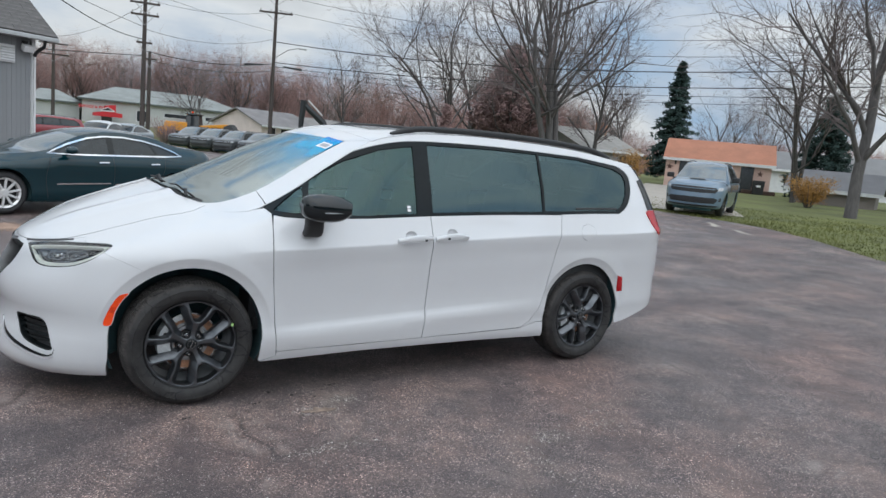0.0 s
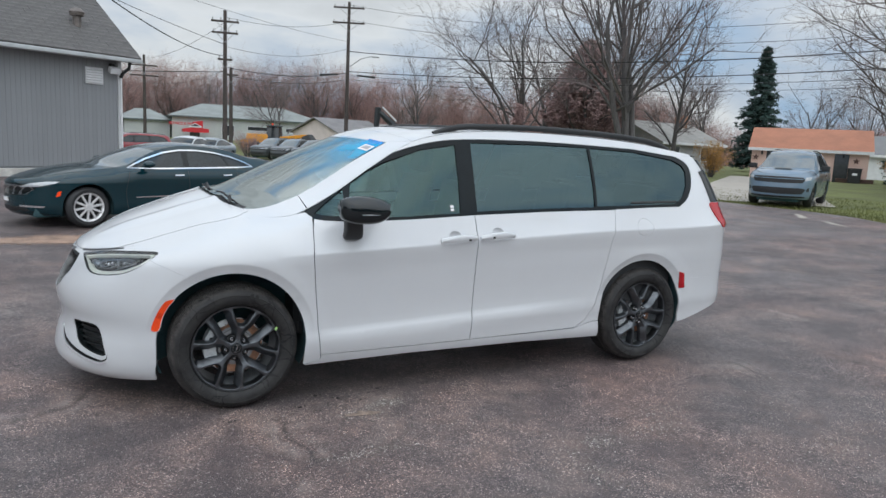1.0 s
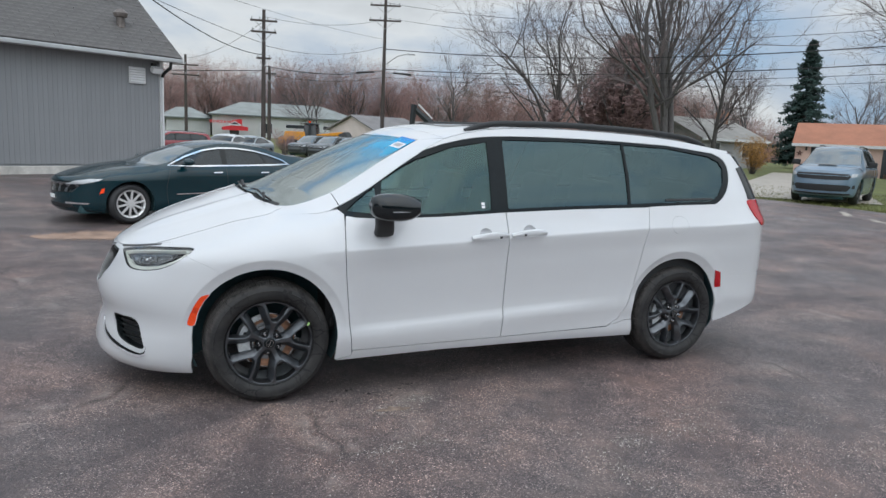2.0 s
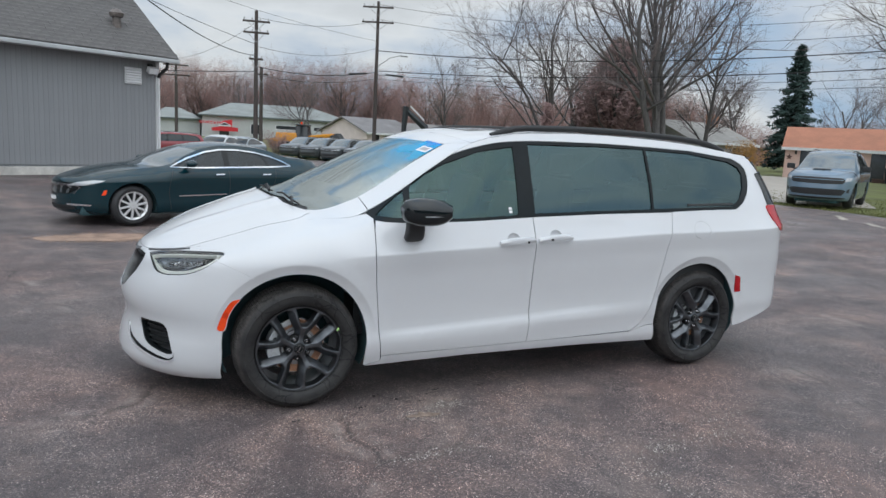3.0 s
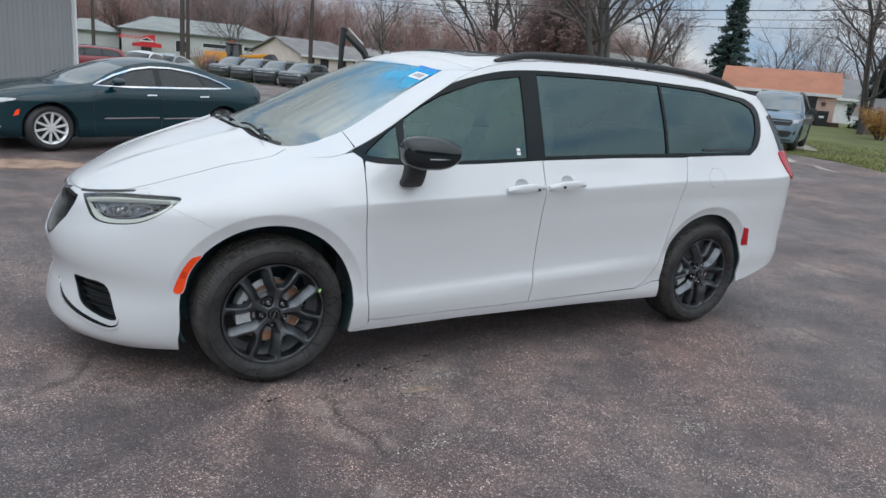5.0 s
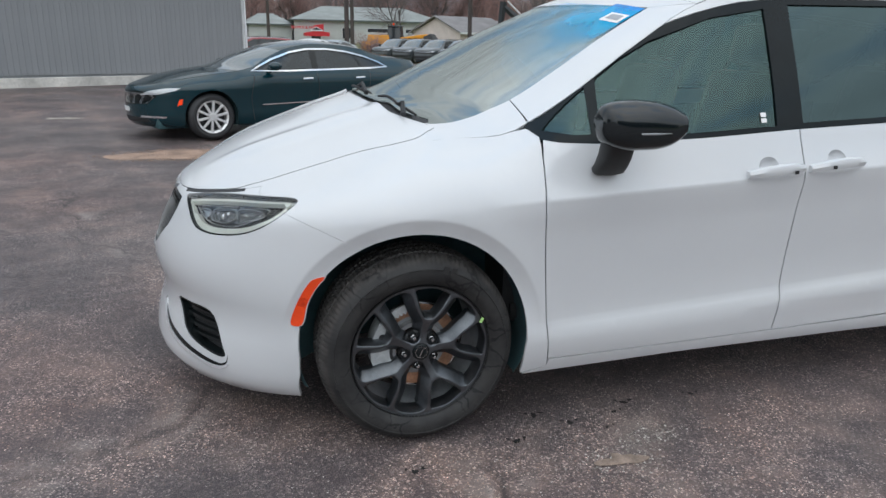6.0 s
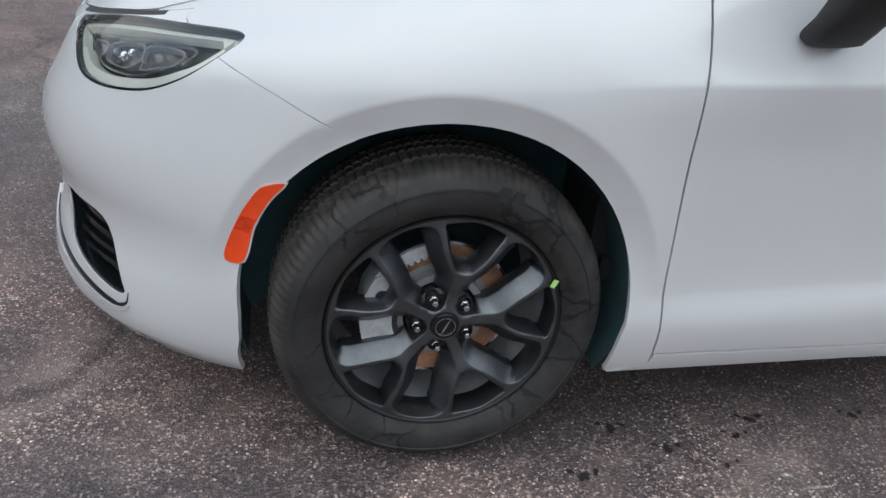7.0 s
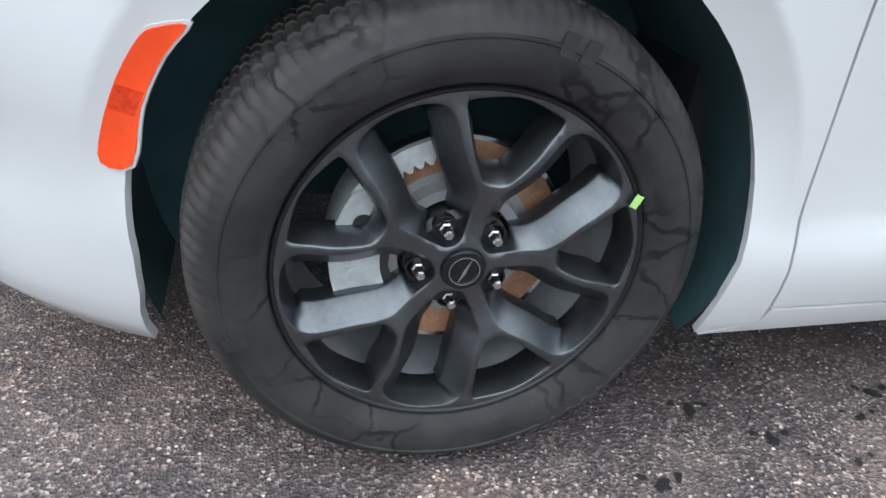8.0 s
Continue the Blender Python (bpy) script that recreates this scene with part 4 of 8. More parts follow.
# door handles with keyholes
for flip in (False, True):
    for x0, x1 in ((1.285, 1.552), (1.578, 1.848)):
        xs_ = np.linspace(x0, x1, 13)
        zs_ = np.linspace(0.998, 1.016, 13) + (0.014 if x0 > 1.5 else 0.0)
        base = wrap_place(xs_, zs_)
        lift = np.sin(np.linspace(0.12, math.pi - 0.12, 13)) ** 0.6 * 0.045
        nn = wrap_normal(xs_, zs_)
        pts = base + nn * lift[:, None]
        bm = bmesh.new()
        rings = []
        for i, p in enumerate(pts):
            h = 0.014 + 0.006 * math.sin(math.pi * i / 12)
            sgn = -1 if flip else 1
            rings.append([bm.verts.new((p[0], sgn * (p[1] + dy), p[2] + dz)) for dy, dz in ((0.010, -h), (-0.004, -h), (-0.010, 0), (-0.004, h * 0.8), (0.010, h))])
        for u, v in zip(rings, rings[1:]):
            for a in range(5):
                bm.faces.new((u[a], u[(a + 1) % 5], v[(a + 1) % 5], v[a]))
        bm.faces.new(rings[0]), bm.faces.new(rings[-1])
        hd = part("door_handle", bm, WHITE, van, shade=True)
        cup = np.array(CUPS[0 if x0 < 1.5 else 1])
        mid_cup = cup.mean(0)
        bm, rows = bmesh.new(), []
        for r in (1.01, 0.93, 0.75, 0.45, 0.05):
            q = mid_cup + (cup - mid_cup) * r
            p = wrap_place(q[:, 0], q[:, 1]) - wrap_normal(q[:, 0], q[:, 1]) * (0.001 + 0.022 * (1 - min(r, 1) ** 3))
            rows.append([bm.verts.new((a[0], sgn * a[1], a[2])) for a in p])
        for u, v in zip(rows, rows[1:]):
            for a in range(24):
                bm.faces.new((u[a], u[(a + 1) % 24], v[(a + 1) % 24], v[a]))
        bm.faces.new(rows[-1])
        part("handle_cup", bm, WHITE, hd, shade=True)
        bm = bmesh.new()
        add_box(bm, (0.016, 0.004, 0.014), pose(x0 + (0.19 if x0 < 1.5 else 0.08), (1 if flip else -1) * (abs(base[6][1]) + 0.054), float(zs_[6]) - 0.001))
        part("key_button", bm, MATT_BLACK, hd)

# mirrors: gloss black shell, arm, lip and glass
MIRROR_BLACK = surface("gloss_black_mirror_shell", (0.006, 0.010, 0.012), 0.10, vary=0.2, spec=0.5, coat=0.2)
mirror_top = table([0.548, 1.250, 0.556, 1.270, 0.58, 1.288, 0.62, 1.298, 0.70, 1.302, 0.77, 1.294, 0.83, 1.278, 0.872, 1.258])
mirror_low = table([0.548, 1.208, 0.556, 1.182, 0.58, 1.158, 0.62, 1.142, 0.70, 1.136, 0.77, 1.139, 0.82, 1.151, 0.85, 1.167, 0.872, 1.188])
for sgn in (1, -1):
    y0 = -(VAN_Y + 0.19)
    bm = bmesh.new()
    prof = []
    for i in range(25):
        u = 0.5 - 0.5 * math.cos(math.pi * i / 24)
        x = 0.548 + 0.322 * u
        hi, lo = float(mirror_top(x)), float(mirror_low(x))
        dep = 0.094 * max(0.12, 1 - abs(1.40 * u - 1.0) ** 3.4) ** 0.5
        ring = []
        for j in range(28):
            a = 2 * math.pi * j / 28
            c, q = math.cos(a), math.sin(a)
            zz = math.copysign(abs(q) ** 0.62, q)
            fold = -0.006 * math.exp(-(((hi + lo) / 2 + zz * (hi - lo) / 2 - 1.199) / 0.005) ** 2)
            yy = math.copysign(abs(c) ** 0.7, c) * (dep * (1 - 0.10 * max(0, q)) + fold * min(1, dep / 0.08))
            ring.append(bm.verts.new((x + 0.42 * min(0.0, yy) * float(smooth(0.35, 1.0, u)), sgn * (y0 + yy), (hi + lo) / 2 + zz * (hi - lo) / 2)))
        prof.append(ring)
    for u, v in zip(prof, prof[1:]):
        for j in range(28):
            bm.faces.new((u[j], u[(j + 1) % 28], v[(j + 1) % 28], v[j]))
    bm.faces.new(prof[0]), bm.faces.new(prof[-1])
    mir = part("wing_mirror", bm, MIRROR_BLACK, van, "gloss black door mirror", True)
    bm = bmesh.new()
    add_box(bm, (0.006, 0.15, 0.115), pose(0.862, sgn * (y0 + 0.02), 1.195, 0, 0, sgn * -12) @ Matrix.Diagonal((1, 0.85, 0.40, 1)), 0.004)
    part("mirror_glass", bm, CHROME, mir)
    bm = bmesh.new()
    path = [(0.684, -0.978, 1.030), (0.681, -1.000, 1.040), (0.676, -1.030, 1.066), (0.664, -1.068, 1.102), (0.652, -1.098, 1.136), (0.648, -1.115, 1.165)]
    rings = []
    for i, (x, y, z) in enumerate(path):
        wx, wy = (0.052, 0.020) if i == 0 else (0.060, 0.032) if i < 3 else (0.056, 0.042)
        ring = []
        for t in range(16):
            a = 2 * math.pi * t / 16
            dx, dy = math.copysign(abs(math.cos(a)) ** 0.6, math.cos(a)), math.copysign(abs(math.sin(a)) ** 0.6, math.sin(a))
            ring.append(bm.verts.new((x + dx * wx, sgn * (y + dy * wy), z + 0.010 * dy)))
        rings.append(ring)
    for u, v in zip(rings, rings[1:]):
        for j in range(16):
            bm.faces.new((u[j], u[(j + 1) % 16], v[(j + 1) % 16], v[j]))
    bm.faces.new(rings[0]), bm.faces.new(rings[-1])
    part("mirror_arm", bm, MATT_BLACK, mir, shade=True)
    bm = bmesh.new()
    add_tube(bm, [(0.66, sgn * (y0 - 0.088), 1.199), (0.71, sgn * (y0 - 0.0905), 1.199), (0.77, sgn * (y0 - 0.089), 1.200), (0.812, sgn * (y0 - 0.083), 1.202)], [0.003, 0.0045, 0.0045, 0.003], 6)
    part("signal_strip", bm, IRON, mir, shade=True)

# roof rails
for k in (0.93, -0.93):
    ss = np.linspace(1.38, 3.55, 24)
    base = top_place(ss, np.full(24, k))
    lift = 0.034 * np.minimum(1, np.sin(np.linspace(0.02, math.pi - 0.02, 24)) * 3.0) ** 0.7
    tube("roof_rail", [tuple(p + np.array((0, 0, h - 0.004))) for p, h in zip(base, lift)], [0.016] + [0.022] * 22 + [0.016], MATT_BLACK, van, 10, "black roof rail")

# windscreen's blue reflection painted as sheets, sticker, wipers
BLUE_REFLECTION = surface("painted_blue_reflection", (0.0, 0.27, 0.80), 0.25, vary=0.35, scale=9, fine=30)
top_sheet("blue_banner", 1.035, 1.092, BLUE_REFLECTION, 5, 25, 0.62, 0.822, 0.001, "blue reflection painted along the top of the windscreen")
# The reflection's blue fades out from the upper corner, painted through alpha.
soft_m, soft_nt, soft_b = nodes_of("fading_blue_reflection")
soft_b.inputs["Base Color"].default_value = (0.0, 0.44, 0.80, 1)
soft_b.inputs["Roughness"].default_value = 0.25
reflect_co = soft_nt.nodes.new("ShaderNodeTexCoord")
reflect_far = soft_nt.nodes.new("ShaderNodeVectorMath")
reflect_far.operation = "DISTANCE"
reflect_far.inputs[1].default_value = (1.0, -0.52, 1.62)
soft_nt.links.new(reflect_co.outputs["Object"], reflect_far.inputs[0])
faded_off = ramp(soft_nt, reflect_far.outputs["Value"], [(0.08, (0.85,) * 3), (0.24, (0.60,) * 3), (0.38, (0.30,) * 3), (0.62, (0.0,) * 3)])
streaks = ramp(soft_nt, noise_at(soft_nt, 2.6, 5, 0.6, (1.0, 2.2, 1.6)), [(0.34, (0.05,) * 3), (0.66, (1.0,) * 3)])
soft_nt.links.new(mix(soft_nt, 1.0, faded_off, streaks, "MULTIPLY"), soft_b.inputs["Alpha"])
top_sheet("film_tail", 0.46, 1.07, soft_m, 22, 25, 0.05, 0.826, 0.002, "painted streaks of blue reflection fading over the windscreen")
PAPER = surface("white_paper", (0.8, 0.8, 0.8), 0.6, vary=0.05)
st = top_sheet("windscreen_sticker", 0.982, 1.034, PAPER, 3, 5, 0.70, 0.815, 0.004, "white sticker with a grey panel")
top_sheet("sticker_panel", 0.994, 1.024, surface("grey_print", (0.35, 0.37, 0.40), 0.6), 3, 5, 0.72, 0.797, 0.0055, parent=st)
for k0, k1 in ((0.76, 0.40), (0.30, -0.40)):
    pts = []
    for t in np.linspace(0, 1, 9):
        s, k = np.array([0.105 + 0.05 * abs(k0 + (k1 - k0) * t) + 0.02 * math.sin(math.pi * t)]), np.array([k0 + (k1 - k0) * t])
        pts.append(tuple((top_place(s, k) + 0.016 * top_normal(s, k))[0]))
    wp = tube("wiper_blade", pts, [0.004] + [0.006] * 7 + [0.004], MATT_BLACK, van, 6)
    s, k = np.array([0.085]), np.array([k0 - 0.02])
    root = (top_place(s, k) + 0.02 * top_normal(s, k))[0]
    tube("wiper_arm", [tuple(root), tuple((np.array(root) + np.array(pts[3])) / 2 + np.array((0, 0, 0.03))), pts[4]], [0.011, 0.008, 0.005], MATT_BLACK, wp, 6)

for flip in (False, True):
    skin("vent_bar", wrap_place, wrap_normal, on_side([(2.93, 1.252), (3.40, 1.262), (3.40, 1.276), (2.93, 1.266)]), MATT_BLACK, van, (), -0.004, 0.004, 0.05, "", flip)

# small window labels
for flip in (False,):
    for z0 in (1.193, 1.214):
        skin("window_label", wrap_place, wrap_normal, [(1.385, z0), (1.41, z0 + 0.001), (1.41, z0 + 0.017), (1.385, z0 + 0.016)], PAPER, van, (), -0.005, 0.001, 0.03, "", flip)

# underbody, wheel housings, cabin
for size, at in (((2.1, 1.66, 0.12), (1.55, 0, 0.20)), ((0.40, 0.9, 0.3), (-0.60, 0, 0.22)), ((0.45, 1.4, 0.3), (3.72, 0, 0.40)), ((1.0, 1.16, 0.5), (0.0, 0, 0.30)), ((0.95, 1.16, 0.5), (3.07, 0, 0.30))):
    bm = bmesh.new()
    add_box(bm, size, pose(*at), 0.03)
    part("underbody", bm, LINER, van)
for (cx, cz, r) in (FRONT_ARCH, REAR_ARCH):
    for sgn in (1, -1):
        bm = bmesh.new()
        loops = []
        for inset, dr in ((0.010, 0.004), (0.05, 0.020), (0.36, 0.022), (0.37, -0.22)):
            row = []
            for a in range(-24, 205, 6):
                x, z = cx + (r + dr) * math.cos(radians(a)), max(0.20, cz + (r + dr) * math.sin(radians(a)))
                edge = cx + r * math.cos(radians(a)), max(0.20, cz + r * math.sin(radians(a)))
                w = -float(wrap_place(np.array([s_of(*edge)]), np.array([edge[1]]))[0][1])
                row.append(bm.verts.new((x, -sgn * (w - inset) if inset < 0.3 else -sgn * 0.60, z)))
            loops.append(row)
        for u, v in zip(loops, loops[1:]):
            for i in range(len(u) - 1):
                bm.faces.new((u[i], u[i + 1], v[i + 1], v[i]))
        part("wheel_housing", bm, LINER, van, "dark felt wheel arch liner", True)
bm = bmesh.new()
add_box(bm, (3.3, 1.66, 0.06), pose(2.05, 0, 0.42))
add_box(bm, (0.10, 1.62, 0.72), pose(0.42, 0, 0.40))
add_box(bm, (0.06, 1.6, 0.85), pose(3.85, 0, 0.42))
part("cabin_floor", bm, CABIN, van)
bm = bmesh.new()
add_box(bm, (0.62, 1.44, 0.24), pose(0.62, 0, 0.88), 0.07, 0.9)
add_box(bm, (0.16, 0.44, 0.07), pose(0.68, -0.36, 1.10), 0.03)
part("dashboard", bm, CABIN, van)
wheel_path = [(0.98 + 0.08 * math.sin(a), -0.36 + 0.185 * math.cos(a), 1.02 + 0.17 * math.sin(a)) for a in [2 * math.pi * i / 24 for i in range(25)]]
tube("steering_wheel", wheel_path, 0.016, CABIN, van, 8)
for x0 in (1.35, 2.25, 3.05):
    for y0 in (-0.40, 0.40):
        bm = bmesh.new()
        add_box(bm, (0.52, 0.52, 0.18), pose(x0, y0, 0.60), 0.06)
        add_box(bm, (0.16, 0.50, 0.66), pose(x0 + 0.25, y0, 0.72, 0, 12), 0.06, 0.86)
        seat = part("seat", bm, SEAT, van)
        bm = bmesh.new()
        add_box(bm, (0.11, 0.27, 0.19), pose(x0 + 0.40, y0, 1.39, 0, 8), 0.045)
        part("headrest", bm, SEAT, seat)
for sgn in (1, -1):
    for n_, x0, x1 in (("trim_panel", 0.6, 1.53), ("trim_panel", 1.6, 3.4)):
        bm = bmesh.new()
        add_box(bm, (x1 - x0, 0.03, 0.62), pose((x0 + x1) / 2, -sgn * 0.895, 0.48), 0.01)
        part(n_, bm, CABIN, van)
top_sheet("dash_top", 0.10, 0.62, CABIN, 8, 15, -0.78, 0.78, -0.07)
top_sheet("headliner", 1.2, 3.5, surface("grey_headliner", (0.10, 0.10, 0.10), 0.9), 20, 15, -0.93, 0.93, -0.05)
# ---- wheels ----
ALLOY_FACE = surface("satin_black_alloy_face", (0.135, 0.145, 0.157), 0.36, metal=0.93, vary=0.15, scale=20, fine=160)
BARREL = surface("dark_grey_barrel", (0.46, 0.485, 0.51), 0.38, metal=0.4, vary=0.15, scale=18, fine=120)
TAG = surface("green_tag", (0.45, 0.75, 0.25), 0.5, vary=0.1)


def tyre_rubber():
    m, nt, b = nodes_of("stained_tyre_rubber")
    co = nt.nodes.new("ShaderNodeTexCoord")
    wob = nt.nodes.new("ShaderNodeTexNoise")
    wob.inputs["Scale"].default_value, wob.inputs["Detail"].default_value = 9, 4
    nt.links.new(co.outputs["Object"], wob.inputs["Vector"])
    add = nt.nodes.new("ShaderNodeVectorMath")
    add.operation = "MULTIPLY_ADD"
    add.inputs[1].default_value = (0.12, 0.12, 0.12)
    nt.links.new(wob.outputs["Color"], add.inputs[0])
    nt.links.new(co.outputs["Object"], add.inputs[2])
    vor = nt.nodes.new("ShaderNodeTexVoronoi")
    vor.feature = "DISTANCE_TO_EDGE"
    vor.inputs["Scale"].default_value = 11
    nt.links.new(add.outputs[0], vor.inputs["Vector"])
    runs = ramp(nt, vor.outputs["Distance"], [(0.0, (1, 1, 1)), (0.03, (0.9, 0.9, 0.9)), (0.055, (0, 0, 0))])
    patch = ramp(nt, noise_at(nt, 4.5, 3), [(0.47, (0, 0, 0)), (0.56, (1, 1, 1))])
    wet = mix(nt, 1.0, runs, patch, "MULTIPLY")
    dust = ramp(nt, noise_at(nt, 14, 5), [(0.3, (0.018, 0.018, 0.019)), (0.75, (0.042, 0.041, 0.040))])
    flat = nt.nodes.new("ShaderNodeVectorMath")
    flat.operation = "MULTIPLY"
    flat.inputs[1].default_value = (1, 0, 1)
    nt.links.new(co.outputs["Object"], flat.inputs[0])
    size = nt.nodes.new("ShaderNodeVectorMath")
    size.operation = "LENGTH"
    nt.links.new(flat.outputs[0], size.inputs[0])
    tread = ramp(nt, size.outputs["Value"], [(0.342, (0, 0, 0)), (0.352, (1, 1, 1))])
    mud = ramp(nt, noise_at(nt, 22, 4), [(0.35, (0.028, 0.027, 0.026)), (0.7, (0.066, 0.060, 0.057))])
    dust = mix(nt, tread, dust, mud)
    nt.links.new(mix(nt, wet, dust, (0.008, 0.008, 0.009)), b.inputs["Base Color"])
    b.inputs["Roughness"].default_value = 0.6
    b.inputs["Specular IOR Level"].default_value = 0.32
    bump(nt, b, noise_at(nt, 160, 3), 0.5, 0.0012)
    return m


TYRE = tyre_rubber()


def face_y(r):
    """The wheel's face: sunk at the hub, proud along the forked arms, easing back to the rim."""
    return 0.005 + 0.004 * float(smooth(0.034, 0.055, r)) - 0.019 * float(smooth(0.07, 0.155, r)) + 0.008 * float(smooth(0.18, 0.25, r))


# half outlines of the two kinds of window between the arms: along the window's middle line, sideways
BIG_HOLE = spline([(0.0385, 0.0), (0.0405, 0.0095), (0.0455, 0.0165), (0.052, 0.0218), (0.061, 0.0287), (0.072, 0.0368), (0.088, 0.0483), (0.105, 0.0575), (0.128, 0.0585), (0.150, 0.0580), (0.170, 0.0592),
                   (0.190, 0.0620), (0.208, 0.0645), (0.223, 0.0635), (0.236, 0.0545), (0.2445, 0.038), (0.249, 0.018), (0.2505, 0.0)], 3)
FORK_HOLE = spline([(0.1305, 0.0), (0.1315, 0.010), (0.136, 0.0185), (0.146, 0.0262), (0.160, 0.0355), (0.176, 0.0445), (0.194, 0.0525), (0.212, 0.0600), (0.226, 0.0650), (0.2335, 0.0655), (0.2375, 0.060), (0.2445, 0.038), (0.2495, 0.018), (0.2512, 0.0)], 3)


def big_wall(u, v, k):
    """A point of a large window's rim, moved by k down the broad sloping flank of the arm."""
    near = float(smooth(0.086, 0.060, u))
    out = float(smooth(0.250, 0.222, u))
    vv = v - k * 0.032 * out * (1 - 0.93 * near) * min(1.0, v / 0.03)
    return u + k * (0.008 * near - 0.010 * (1 - out)), max(0.0, vv)


def fork_wall(u, v, k):
    """The same for the three-cornered window within the fork."""
    near = float(smooth(0.150, 0.132, u))
    out = float(smooth(0.246, 0.20, u))
    return u + k * (0.015 * near - 0.006 * (1 - out)), max(0.0, v - k * 0.011 * out * (1 - near) * min(1.0, v / 0.012))


def hole_rings(half, mid, side, slide, steps):
    """Rings of one half of a window from the face down its leaning wall to the back."""
    rings = []
    c, s = math.cos(radians(mid)), math.sin(radians(mid))
    for k, y in steps:
        ring = []
        for u, v in half:
            uu, vv = slide(u, v, k)
            ring.append((uu * c - side * vv * s, face_y(math.hypot(u, v)) + y, uu * s + side * vv * c))
        rings.append(ring)
    return rings


FLANK_STEPS = ((0.0, 0.0), (0.03, 0.0006), (0.10, 0.0032), (0.95, 0.031), (1.0, 0.034), (1.0, 0.064))
FORK_STEPS = ((0.0, 0.0), (0.10, 0.0008), (0.24, 0.003), (0.9, 0.026), (1.0, 0.030), (1.0, 0.060))


def spoke_mesh(mid):
    """One forked arm: the face between two large windows with a three-cornered one in it, and the walls of all three."""
    arc = lambda r, a0, a1, n: [(r * math.cos(radians(a0 + (a1 - a0) * i / n)), r * math.sin(radians(a0 + (a1 - a0) * i / n))) for i in range(n + 1)]
    left, right = hole_rings(BIG_HOLE, mid + 36, -1, big_wall, FLANK_STEPS), hole_rings(BIG_HOLE, mid - 36, 1, big_wall, FLANK_STEPS)
    fa, fb = hole_rings(FORK_HOLE, mid, 1, fork_wall, FORK_STEPS), hole_rings(FORK_HOLE, mid, -1, fork_wall, FORK_STEPS)
    flat = lambda ring: [(p[0], p[2]) for p in ring]
    outline = arc(0.2565, mid - 36, mid + 36, 40) + flat(left[0])[::-1] + arc(0.033, mid + 36, mid - 36, 12) + flat(right[0])
    hole = flat(fa[0]) + flat(fb[0])[::-1][1:-1]
    tidy = lambda loop: [p for i, p in enumerate(loop) if math.dist(p, loop[i - 1]) > 1e-5]
    vs, fs = cut_sheet(tidy(outline), [tidy(hole)], 0.009)
    bm = bmesh.new()
    face = [bm.verts.new((x, face_y(math.hypot(x, z)), z)) for x, z in vs]
    for f in fs:
        bm.faces.new([face[i] for i in f]).smooth = True
    for rings in (left, right, fa, fb):
        grid = [[bm.verts.new(p) for p in ring] for ring in rings]
        for p, q in zip(grid, grid[1:]):
            for i in range(len(p) - 1):
                bm.faces.new((p[i], p[i + 1], q[i + 1], q[i])).smooth = True
    bmesh.ops.remove_doubles(bm, verts=bm.verts, dist=0.00002)
    return bm


